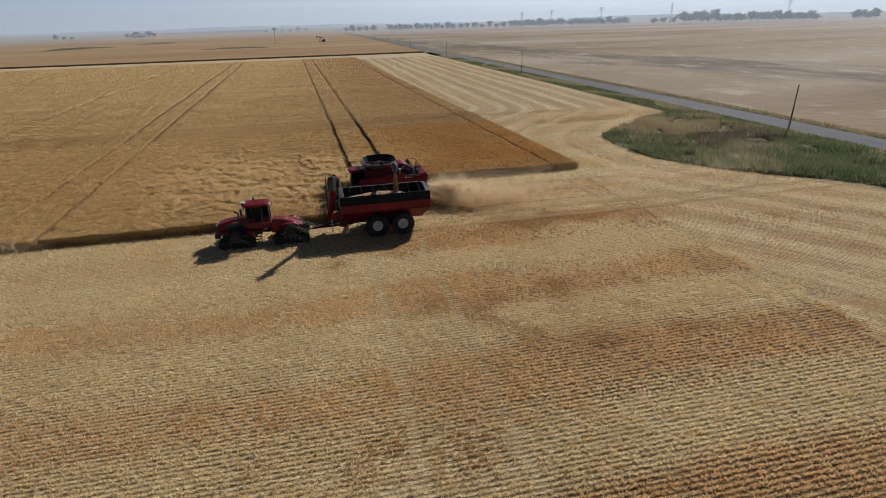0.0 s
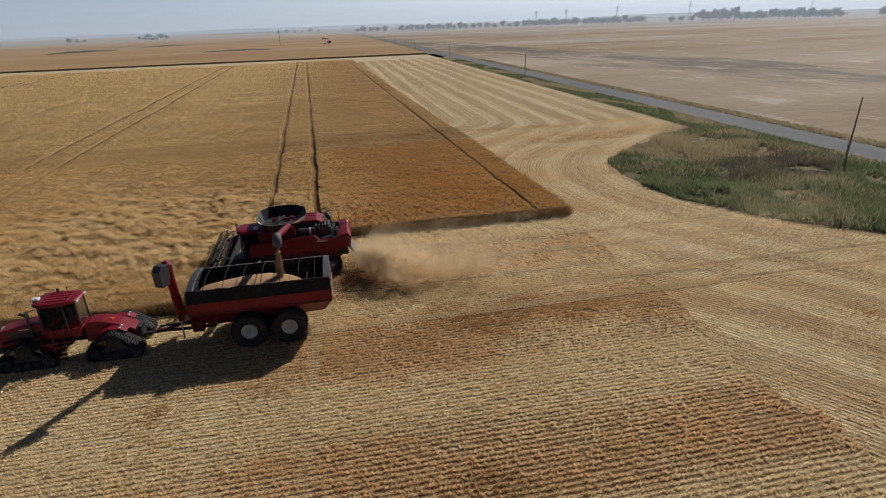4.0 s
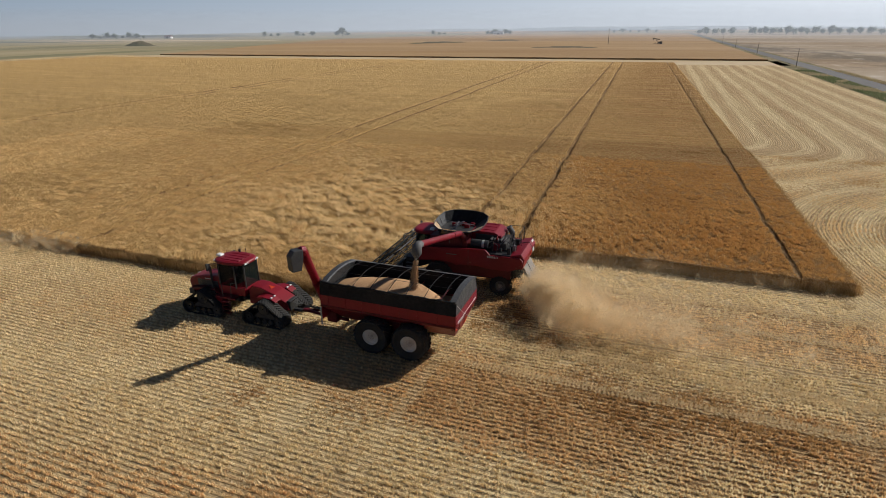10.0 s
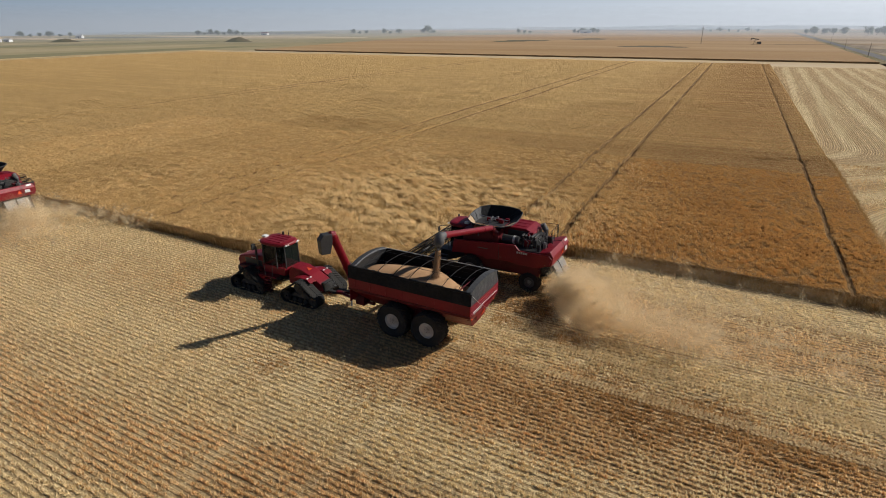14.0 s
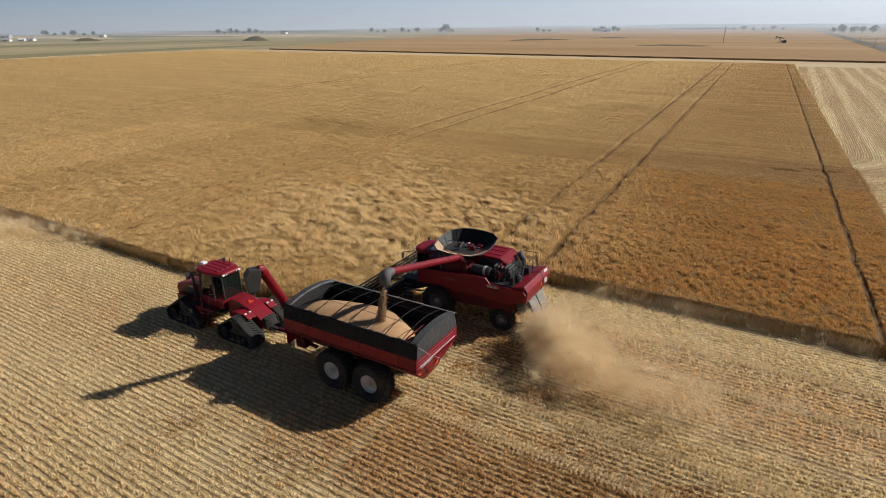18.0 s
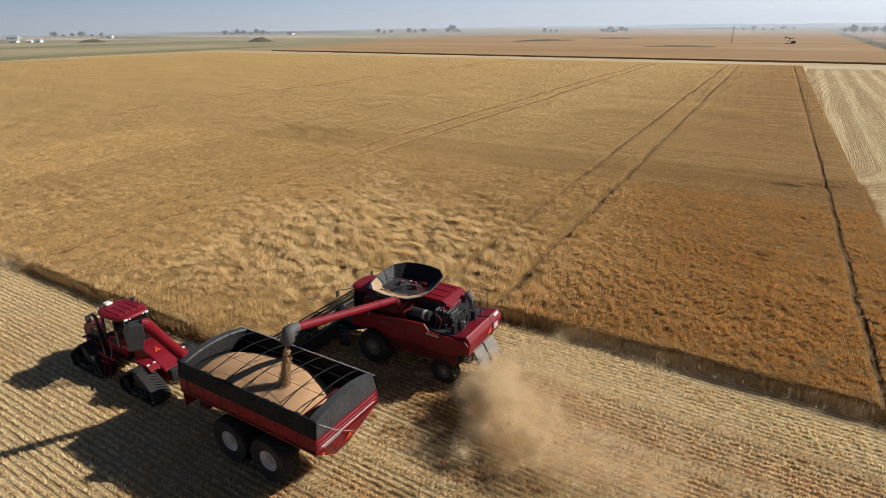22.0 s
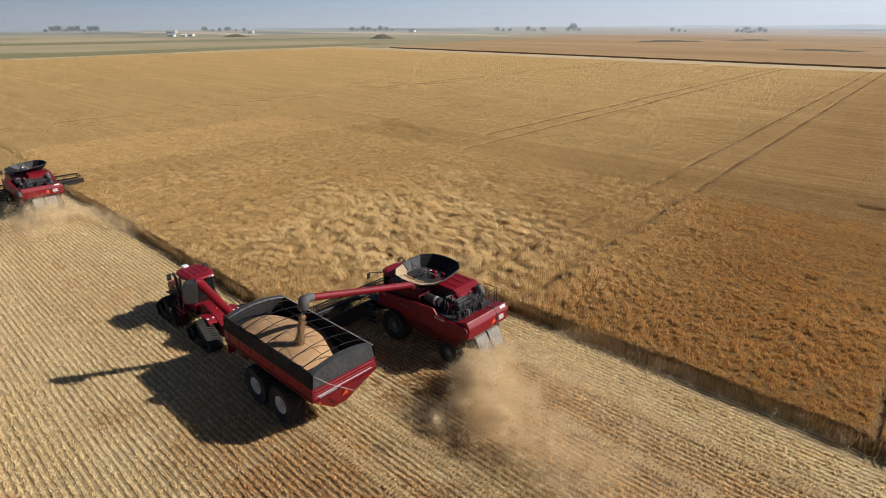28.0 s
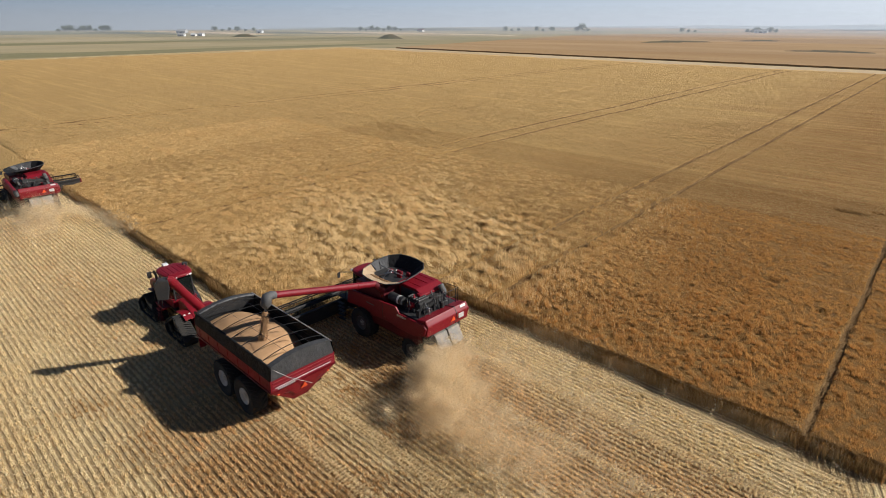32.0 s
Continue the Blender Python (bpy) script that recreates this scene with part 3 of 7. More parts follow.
def swept_lines():
    """Distance from the ditch and verge, and the way along them, on a grid: the lines that the machines swept."""
    step = 0.75
    gx, gy = np.arange(12, 66.1, step), np.arange(-78, 306.1, step)
    X, Y = np.meshgrid(gx, gy)
    best, way, run = np.full(X.shape, 1e9), np.zeros(X.shape), 0.0
    for (x0, y0), (x1, y1) in zip(DITCH_EDGE, DITCH_EDGE[1:]):
        dx, dy = x1 - x0, y1 - y0
        l = math.hypot(dx, dy)
        t = np.clip(((X - x0) * dx + (Y - y0) * dy) / (l * l), 0, 1)
        d = np.hypot(X - x0 - t * dx, Y - y0 - t * dy)
        near = d < best
        best, way = np.where(near, d, best), np.where(near, run + t * l, way)
        run += l
    side = np.ones(X.shape)
    side[inside(X.ravel(), Y.ravel(), DITCH_EDGE + [(160, -80), (160, 306)]).reshape(X.shape)] = -1
    best = best * side
    k = np.exp(-0.5 * (np.arange(-14, 15) * step / 3.4) ** 2)
    k /= k.sum()
    out = []
    for f in (best, way):
        f = np.pad(f, 14, mode="reflect", reflect_type="odd")
        f = np.apply_along_axis(lambda r: np.convolve(r, k, "valid"), 0, f)
        out.append(np.apply_along_axis(lambda r: np.convolve(r, k, "valid"), 1, f))
    return gx, gy, out[0], out[1]


def inside(px, py, poly):
    hit = np.zeros(len(px), bool)
    for (x0, y0), (x1, y1) in zip(poly, poly[1:] + poly[:1]):
        cross = (y0 > py) != (y1 > py)
        hit ^= cross & (px < (x1 - x0) * (py - y0) / ((y1 - y0) or 1e-9) + x0)
    return hit


LX, LY, ACROSS, WAY = swept_lines()


def headland_from(y):
    """Where the straight rows end and the swept ones begin."""
    return np.where(y > 14, 13.0, 25.5 + 1.3 * wave(y * 0 + 3, y, 2.5, 2.0) + 0.5 * wave(y * 0, y, 0.5, 4.0))


i = np.arange(len(LX) * len(LY)).reshape(len(LY), len(LX))
f = np.stack([i[:-1, :-1], i[:-1, 1:], i[1:, 1:], i[1:, :-1]], -1).reshape(-1, 4)
GX, GY = np.meshgrid(LX, LY)
cx, cy = GX.ravel()[f].mean(1), GY.ravel()[f].mean(1)
f = f[(cx > headland_from(cy)) & ~((cy > 14) & (cx < 14 + (306 - cy) * 0.03)) & (ACROSS.ravel()[f].min(1) > -2.5)]
headland = mesh_np("headland", np.stack([GX.ravel(), GY.ravel(), np.full(GX.size, 0.02)], 1), f, M["rows_swept"])
att = headland.data.attributes.new("row_lines", "FLOAT_VECTOR", "POINT")
att.data.foreach_set("vector", np.stack([ACROSS.ravel(), WAY.ravel(), np.zeros(GX.size)], 1).astype(np.float32).ravel())
tagged(headland, "stubble headland with rows swept round the ditch", "field", kind="structure")
strip = sheet("mown_strip", [(-372, 268), (24, 268), (66, 270), (66, 305.5), (-340, 313)], 0.03, M["far_stubble"])
tagged(strip, "pale mown strip between two wheat fields", "field", kind="structure")
east_field = sheet("stubble_field_over_road", [(77.5, -600), (1400, -600), (1400, 1700), (77.5, 1700)], 0.0, M["east_stubble"])
tagged(east_field, "pale stubble field across the road", "field", kind="structure")
verge = sheet("verge", [(61.8, -500), (77.6, -500), (77.6, 1700), (61.8, 1700)], 0.03, M["verge"])
tagged(verge, "weedy verge soil along the road", "verge", kind="structure")
road = sheet("road", [(68.4, -500), (74.9, -500), (74.9, 1700), (68.4, 1700)], 0.12, M["asphalt"])
tagged(road, "narrow grey asphalt country road", "road", kind="structure")
ditch_ground = sheet("ditch_ground", [(37.4, 26), (39, 33), (47, 41), (56, 47), (62, 50), (62, -16), (56, -6), (50, 2), (43, 8.5), (38, 17)], 0.04, M["verge"])
tagged(ditch_ground, "damp weedy ditch ground", "ditch", kind="structure")


# ---- standing wheat ----
TRACKS = [(22.6, 0.3), (-2.0, 0.5), (2.6, 0.5), (-36.0, 0.6), (-31.5, 0.6), (-106.0, 0.7), (-101.6, 0.7)]


def tram(u, y):
    """How far the tracks press the crop down at the sheared coordinate u (0 none, 1 to the soil)."""
    d = np.zeros_like(u)
    for c, w in TRACKS:
        rough = 0.14 * np.clip((66 - y) / 8, 0, 1)
        at = c + rough * wave(y, y * 0 + c, 1.7, 1.0) + rough * 0.5 * wave(y, y * 0 + c, 0.5, 3.0)
        d = np.maximum(d, np.clip(1.7 - np.abs(u - at) / (w * 0.5), 0, 1))
    return d


def canopy_height(u, y):
    h = 0.80 + 0.05 * wave(u, y, 2.1, 1.0) + 0.035 * wave(u, y * 1.6, 0.6, 2.0)
    lodged = np.clip(wave(u + 20, y - 10, 9.0, 3.0) * 1.2 + 0.25 * wave(u, y, 1.2, 5.0), 0, 1) * np.clip((6 - u) / 12, 0, 1)
    h -= lodged * (0.24 + 0.3 * wave(u * 0.6, y * 1.6, 0.5, 4.0))
    patch = np.clip(np.exp(-((u + 9) / 17) ** 2 - ((y - 20) / 15) ** 2) * 1.4 + 0.3 * wave(u, y, 5.0, 7.0), 0, 1)
    h += patch * (0.13 * wave(u * 0.5, y * 1.3, 0.5, 12.0) + 0.10 * wave(u * 0.4, y, 1.1, 13.0) - 0.05) + 0.03 * wave(u, y, 0.33, 14.0) * np.clip((62 - y) / 8, 0, 1)
    for cx, cy, rx, ry in ((18.5, 57.0, 2.2, 0.7), (22.4, 58.5, 2.6, 0.6), (17.0, 33.0, 0.7, 0.5), (20.8, 30.0, 0.5, 0.4)):
        h -= 0.5 * np.clip(1.6 - 1.6 * np.hypot((u - cx) / rx, (y - cy) / ry), 0, 1)
    return h * (1 - np.where(u > 20, 0.16, 0.2 + 0.25 * np.clip((70 - y) / 16, 0, 1)) * tram(u, y))


def canopy(name, us, ys, label, mat="canopy", drop=0.0):
    U, Y = np.meshgrid(us, ys)
    Z = canopy_height(U, Y) - drop
    jit = 0.03
    X = U - SLANT * (Y - 20) + rng.normal(0, jit, U.shape) * (np.gradient(us)[None, :] < 0.6)
    Z = Z + rng.normal(0, 0.022, U.shape)
    for row in (0, -1):                               # the cut edges are uneven
        if ys[row] < 16:
            Y[row] = Y[row] + 0.14 * wave(U[row], U[row] * 0, 0.9, 2.0) + rng.normal(0, 0.05, len(us))
    v = np.stack([X, Y, Z], -1).reshape(-1, 3)
    nu, ny = len(us), len(ys)
    i = np.arange(nu * ny).reshape(ny, nu)
    f = np.stack([i[:-1, :-1], i[:-1, 1:], i[1:, 1:], i[1:, :-1]], -1).reshape(-1, 4)
    # skirts down to the soil
    sk_v, sk_f, base = [], [], len(v)
    for edge in (i[0, :], i[-1, ::-1], i[::-1, 0], i[:, -1]):
        k = len(edge)
        low = v[edge].copy()
        low[:, 2] = -0.02
        sk_v.append(low)
        j = base + np.arange(k)
        sk_f.append(np.stack([edge[:-1], j[:-1], j[1:], edge[1:]], -1))
        base += k
    v = np.concatenate([v] + sk_v)
    f = np.concatenate([f] + sk_f)
    ob = mesh_np(name, v, f, M[mat])
    ob.data.materials.append(M["soil"])             # the pressed wheel tracks lie bare
    bare = np.zeros(len(f), np.int32)
    q = tram(U, Y).reshape(-1)[f[:(ny - 1) * (nu - 1)]].mean(1) > 0.55
    bare[:len(q)] = q
    ob.data.polygons.foreach_set("material_index", bare)
    return tagged(ob, label, "wheat", kind="stuff")


def steps(a, b, d, extra=()):
    s = list(np.arange(a, b, d)) + [b]
    for c, w in TRACKS:
        if a < c < b:
            s += [c - w, c - w * 0.6, c - w * 0.25, c, c + w * 0.25, c + w * 0.6, c + w]
    return np.array(sorted(set(round(q, 3) for q in s)))


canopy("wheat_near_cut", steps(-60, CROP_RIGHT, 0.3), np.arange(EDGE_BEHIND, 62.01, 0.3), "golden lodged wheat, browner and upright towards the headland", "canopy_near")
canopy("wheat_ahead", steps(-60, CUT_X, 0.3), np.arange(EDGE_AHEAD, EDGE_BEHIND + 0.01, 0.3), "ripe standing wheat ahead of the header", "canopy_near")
canopy("wheat_west_swath", steps(-110, -55.2, 0.6), np.arange(-6.0, EDGE_AHEAD + 0.01, 0.5), "ripe wheat ahead of the distant harvester")
canopy("wheat_far_west", steps(-345, -59.4, 2.0), np.concatenate([np.arange(EDGE_AHEAD, 80, 1.5), np.arange(80, 276, 5)]), "wide ripe wheat reaching to the pasture", drop=0.05)
canopy("wheat_far", steps(-60, CROP_RIGHT, 1.2), np.concatenate([np.arange(61.4, 130, 1.2), np.arange(130, 277, 3)]), "ripe wheat with tracks running away", drop=0.05)


def wheat_blades(x0, x1, y0, y1, per, tufts, h, w, thin=None):
    """Bent ears in tufts that lean together; gives those of the golden and those of the browner wheat."""
    area = (x1 - x0) * (y1 - y0)
    m = int(area * tufts)
    tu, ty = rng.uniform(x0, x1, m), rng.uniform(y0, y1, m)
    t_dir = 2.9 + 0.7 * wave(tu, ty, 3.0, 2.0) + 0.4 * wave(tu, ty, 1.1, 8.0) + rng.normal(0, 0.3, m)
    zone = np.exp(-((tu + 9) / 17) ** 2 - ((ty - 20) / 15) ** 2) + 0.35 * wave(tu, ty, 4.0, 7.0)
    lodge = np.clip(0.25 + 1.1 * zone, 0.22, 1)
    t_lean = np.clip(0.5 + lodge * (0.7 + 1.3 * wave(tu, ty, 1.3, 6.0)) + rng.normal(0, 0.35, m), 0, 2.6)
    t_lean *= np.clip(1 - (tu + 1) / 9, 0.25, 1)
    for c, _ in TRACKS:
        t_lean *= np.clip(np.abs(tu - c) / 1.6, 0.1, 1)
    if thin:
        t_lean *= 0.4
    t_up = (0.4 if thin else 1.0) * lodge * rng.normal(0, 0.21, m) + 0.03 * rng.normal(0, 1, m)
    k = rng.integers(0, m, int(area * per))
    rad = 0.45 / math.sqrt(tufts)
    u, y = tu[k] + rng.normal(0, rad, len(k)), ty[k] + rng.normal(0, rad, len(k))
    keep = (tram(u, y) < 0.3) & ~((u > CUT_X) & (y < EDGE_BEHIND + 0.1)) & (u < CROP_RIGHT - 0.05) & (y > EDGE_AHEAD)
    if thin:                                   # fewer and fewer towards the far side
        keep &= rng.uniform(0, 1, len(u)) > np.maximum((y - thin[0]) / (thin[1] - thin[0]), (-u - thin[2]) / (thin[3] - thin[2])) + 0.25 * wave(u, y, 3.0, 5.0)
    u, y, k = u[keep], y[keep], k[keep]
    ln = h * rng.uniform(0.7, 1.3, len(u)) * (1 + 0.9 * np.clip(zone[k], 0, 1))
    ben = np.clip(t_lean[k] + rng.normal(0, 0.2, len(u)), 0, 3.2)
    hh = ln / np.sqrt(1 + ben ** 2)
    z = canopy_height(u, y) - 0.02 - 0.42 * hh - 0.08 * np.clip(zone[k], 0, 1) + t_up[k]
    v, f = blades(u - SLANT * (y - 20), y, z, hh, w * rng.uniform(0.6, 1.4, len(u)), ben, t_dir[k] + rng.normal(0, 0.2, len(u)))
    brown = (u - 3.5) / 9 + 0.4 * wave(u, y, 5.0, 9.0) + 0.3 * wave(u, y, 11.0, 4.0) + rng.normal(0, 0.55, len(u)) > 0.3
    gold = ~brown & (zone[k] + rng.normal(0, 0.15, len(u)) > 0.38)
    v = v.reshape(-1, 3, 3)
    out = []
    for sel in (gold, brown, ~brown & ~gold):
        q = v[sel].reshape(-1, 3)
        out.append((q, np.arange(len(q)).reshape(-1, 3)))
    return out


def join(sets):
    vs, fs, o = [], [], 0
    for v, f in sets:
        vs.append(v)
        fs.append(f + o)
        o += len(v)
    return np.concatenate(vs), np.concatenate(fs)


fields = [wheat_blades(4, CROP_RIGHT, EDGE_BEHIND, 34, 640, 26.0, 0.17, 0.036), wheat_blades(-36, 5, EDGE_AHEAD, 34, 330, 7.0, 0.3, 0.03), wheat_blades(-50, -36, EDGE_AHEAD, 34, 190, 6.0, 0.26, 0.045),
          wheat_blades(-50, 5, 34, 50, 150, 6.0, 0.24, 0.05), wheat_blades(4, CROP_RIGHT, 34, 50, 240, 16.0, 0.16, 0.055), wheat_blades(-80, -50, EDGE_AHEAD, 50, 70, 5.0, 0.24, 0.06)]
far_fields = [wheat_blades(-130, CROP_RIGHT, 50, 120, 44, 14.0, 0.14, 0.07, (44, 118, 70, 128)), wheat_blades(-130, -80, EDGE_AHEAD, 50, 44, 14.0, 0.14, 0.07, (44, 118, 70, 128))]
v, f = join([p[q] for p in far_fields for q in (0, 1, 2)])
tagged(mesh_np("distant_wheat_ears", v, f, M["wheat_far_ears"]), "even ripe wheat ears over the wide field", "wheat", kind="stuff")
for q, name, mat, label in ((0, "lodged_wheat_ears", "wheat", "pale golden wheat ears bent over by the wind"), (1, "upright_wheat_ears", "wheat_brown", "upright brown ripe wheat ears"), (2, "ripe_wheat_ears", "wheat_mid", "tan ripe wheat ears over the wide field")):
    v, f = join([p[q] for p in fields])
    tagged(mesh_np(name, v, f, M[mat]), label, "wheat", kind="stuff")


def edge_blades(xa, ya, xb, yb, n, depth, h=0.85):
    k = rng.uniform(0, 1, n)
    nx, ny = -(yb - ya), xb - xa
    l = math.hypot(nx, ny)
    off = rng.normal(0, depth, n) + 0.12 * wave(k * l, k * 0, 0.7, 2.0)
    px, py = xa + (xb - xa) * k + nx / l * off, ya + (yb - ya) * k + ny / l * off
    return blades(px, py, np.zeros(n), h * rng.uniform(0.55, 1.15, n), 0.035 * np.ones(n), rng.uniform(0, 0.4, n), rng.uniform(0, 2 * np.pi, n))


right_x = CROP_RIGHT - SLANT * (EDGE_BEHIND - 20)
v, f = join([edge_blades(-75, EDGE_AHEAD, CUT_X, EDGE_AHEAD, 34000, 0.16), edge_blades(CUT_X, EDGE_BEHIND, right_x, EDGE_BEHIND, 17000, 0.16),
             edge_blades(right_x, EDGE_BEHIND, right_x - 1.4, 62, 14000, 0.25), edge_blades(CUT_X, EDGE_AHEAD, CUT_X, EDGE_BEHIND, 4500, 0.12)])
tagged(mesh_np("wheat_edge_stalks", v, f, M["shaded_edge_straw"]), "upright wheat stalks along the cut edges", "wheat", kind="stuff")


# ---- stubble standing in rows ----
PRESSED = (-1.0, 1.6, 7.6, 10.8)      # wheel lines pressed into the stubble


CROSSING = (-2.0, 2.6, 22.5, 24.9)    # the sprayer's wheel lines go on through the stubble


def tufts_to_blades(px, py, per, h, w, along=0.06, off=0.045):
    """Each tuft becomes a few stems that stand close together."""
    k = len(px)
    size = np.repeat(rng.uniform(0.55, 1.2, k), per)
    qx, qy = np.repeat(px, per) + rng.normal(0, along, k * per), np.repeat(py, per) + rng.normal(0, off, k * per)
    return blades(qx, qy, np.zeros(k * per), h * size * rng.uniform(0.6, 1.2, k * per), w * np.ones(k * per), np.abs(rng.normal(0, 0.45, k * per)), rng.uniform(0, 2 * np.pi, k * per))


def stubble(x0, x1, y0, y1, pitch, tufts, per, h, w):
    ys = np.arange(math.ceil(y0 / pitch) * pitch, y1, pitch) + 0.075
    n = int((x1 - x0) * tufts)
    px = rng.uniform(x0, x1, (len(ys), n)).ravel()
    py = (ys[:, None] + rng.normal(0, 0.022, (len(ys), n))).ravel()
    thin = (rng.uniform(0, 1, len(px)) < 0.85 + 0.2 * wave(px, py, 1.3, 3.0) + 0.25 * wave(px, py * 4, 0.3, 8.0)) & (px < headland_from(py) + 0.3)
    for c in CROSSING:
        thin &= (np.abs(px - c - 0.02 * py) > 0.28) | (rng.uniform(0, 1, len(px)) < 0.12)
    for c in PRESSED:
        thin &= (px < 1.5) | (np.abs(py - c) > 0.42) | (rng.uniform(0, 1, len(px)) < 0.25)
    return tufts_to_blades(px[thin], py[thin], per, h, w)


def swept_stubble(n, per, h, w):
    """Tufts on the swept rows of the headland."""
    px, py = rng.uniform(24, 61, n), rng.uniform(-45, 62, n)
    ok = (px > headland_from(py) - 0.2) & ((py < EDGE_BEHIND) | (px > CROP_RIGHT + 0.3))
    px, py = px[ok], py[ok]

    def at(f, x, y):
        a, b2 = (x - LX[0]) / 0.75, (y - LY[0]) / 0.75
        i0, j0 = np.clip(a.astype(int), 0, len(LX) - 2), np.clip(b2.astype(int), 0, len(LY) - 2)
        a, b2 = a - i0, b2 - j0
        return f[j0, i0] * (1 - a) * (1 - b2) + f[j0, i0 + 1] * a * (1 - b2) + f[j0 + 1, i0] * (1 - a) * b2 + f[j0 + 1, i0 + 1] * a * b2
    d = at(ACROSS, px, py)
    gx, gy = (at(ACROSS, px + 0.4, py) - d) / 0.4, (at(ACROSS, px, py + 0.4) - d) / 0.4
    l2 = np.maximum(gx * gx + gy * gy, 0.2)
    pitch = 0.38
    mv = (np.round(d / pitch) * pitch - d) / l2
    px, py = px + gx * mv, py + gy * mv
    ok = (d > 0.3) & (rng.uniform(0, 1, len(px)) < 0.7 + 0.4 * wave(d, px * 0.1, 0.9, 3.0))
    return tufts_to_blades(px[ok], py[ok], per, h, w)


def band_at(x, y):
    """Nearness to a band of chopped straw, 0 to 1, uneven along its length."""
    return np.clip(0.5 + 0.5 * np.cos((y - 2.2) * 2 * np.pi / 10.9) + 0.45 * wave(x * 0.35, y, 1.4, 2.0) + 0.2 * wave(x, y, 0.5, 3.0), 0, 1)


v, f = join([stubble(-42, 28, -38, -9.0, 0.3, 13, 7, 0.15, 0.06), stubble(-42, 1, -9.0, EDGE_AHEAD - 0.1, 0.3, 12, 5, 0.14, 0.06), stubble(1, 28, -9.0, EDGE_AHEAD - 0.1, 0.3, 13, 7, 0.15, 0.06),
             stubble(-5.4, 27, EDGE_AHEAD, EDGE_BEHIND - 0.3, 0.3, 10, 7, 0.15, 0.06), stubble(-75, -42, -30, EDGE_AHEAD - 0.1, 0.3, 4, 4, 0.2, 0.08), swept_stubble(70000, 4, 0.19, 0.065)])
v = v.reshape(-1, 3, 3)
pale = band_at(v[:, 0, 0], v[:, 0, 1]) + rng.normal(0, 0.15, len(v)) - np.clip(v[:, 0, 0] / 40, -0.4, 0.0) > 0.44
dark = wave(v[:, 0, 0] * 0.4 + 3, v[:, 0, 1] * 1.3, 2.6, 11.0) + 0.35 * wave(v[:, 0, 0], v[:, 0, 1], 0.8, 5.0) + rng.normal(0, 0.16, len(v)) + np.clip(v[:, 0, 0] / 45, -0.5, 0.05) > 0.58
pale &= ~dark
for sel, name, mat, label in ((dark, "dark_stubble_rows", "stubble_dark", "dark reddish stubble patches in the rows"), (pale, "pale_stubble_rows", "stubble", "pale straw stubble standing in rows"), (~pale & ~dark, "brown_stubble_rows", "stubble_brown", "browner cut stubble standing in rows")):
    q = v[sel].reshape(-1, 3)
    tagged(mesh_np(name, q, np.arange(len(q)).reshape(-1, 3), M[mat]), label, "stubble", kind="stuff")


# ---- chopped straw lying in bands ----
n = 130000
px = rng.uniform(-46, 28, n)
lane_y = np.array([-30.5, -19.6, -8.7, 2.2, 13.1])[rng.integers(0, 5, n)]
py = lane_y + rng.normal(0, 1.35, n) + 0.9 * wave(px, lane_y, 3.0, 4.0)
heaps = 7000                              # the straw lies in loose heaps
pick = rng.integers(0, heaps, n)
px, py = px[pick] + rng.normal(0, 0.17, n), py[pick] + rng.normal(0, 0.13, n)
m = 9000
cross = np.array(CROSSING)[rng.integers(0, 4, m)]
cy = rng.uniform(-36, EDGE_BEHIND, m)
lane = np.array(PRESSED)[rng.integers(0, 4, 26000)]      # and on the pressed wheel lines
px = np.concatenate([px, cross + 0.02 * cy + rng.normal(0, 0.16, m), rng.uniform(2, 30, 26000)])
py = np.concatenate([py, cy, lane + rng.normal(0, 0.22, 26000)])
ok = (py < EDGE_BEHIND - 0.3) & ((py < EDGE_AHEAD - 0.2) | (px > CUT_X + 1)) & (py > -37)
px, py = px[ok], py[ok]
k = len(px)
a = rng.uniform(0, 2 * np.pi, k)
ln = rng.uniform(0.02, 0.065, k)
v = np.empty((k, 3, 3))
lift = 0.06 + np.abs(rng.normal(0, 0.09, k))
v[:, 0] = np.stack([px - np.cos(a) * ln, py - np.sin(a) * ln, lift + rng.uniform(0, 0.05, k)], 1)
v[:, 1] = np.stack([px + np.cos(a) * ln, py + np.sin(a) * ln, lift + rng.uniform(0, 0.05, k)], 1)
v[:, 2] = np.stack([px + np.sin(a) * 0.02, py - np.cos(a) * 0.02, lift + rng.uniform(0, 0.05, k)], 1)
tagged(mesh_np("chopped_straw", v.reshape(-1, 3), np.arange(3 * k).reshape(k, 3), M["litter"]), "pale chopped straw strewn in bands over the stubble", "straw", kind="stuff")


# chevrons of straw left by the tracks and tyres
tri = []
for c in PRESSED:
    for x in np.arange(2.2, 60 if c < 4 else 40, 0.21):
        for s_ in (-1, 1):
            for q in range(6):
                x0 = x + rng.uniform(0, 0.1)
                y0 = c + s_ * rng.uniform(0.0, 0.25)
                l = rng.uniform(0.14, 0.26)
                tri.append([(x0, y0, 0.03), (x0 + 0.07, y0 - 0.03 * s_, 0.06), (x0 + l * 0.6 + rng.normal(0, 0.02), y0 + s_ * l, rng.uniform(0.1, 0.17))])
tri = np.array(tri)
tagged(mesh_np("pressed_straw_tracks", tri.reshape(-1, 3), np.arange(tri.shape[0] * 3).reshape(-1, 3), M["stubble"]), "chevron prints of pressed straw behind the machines", "straw", kind="stuff")

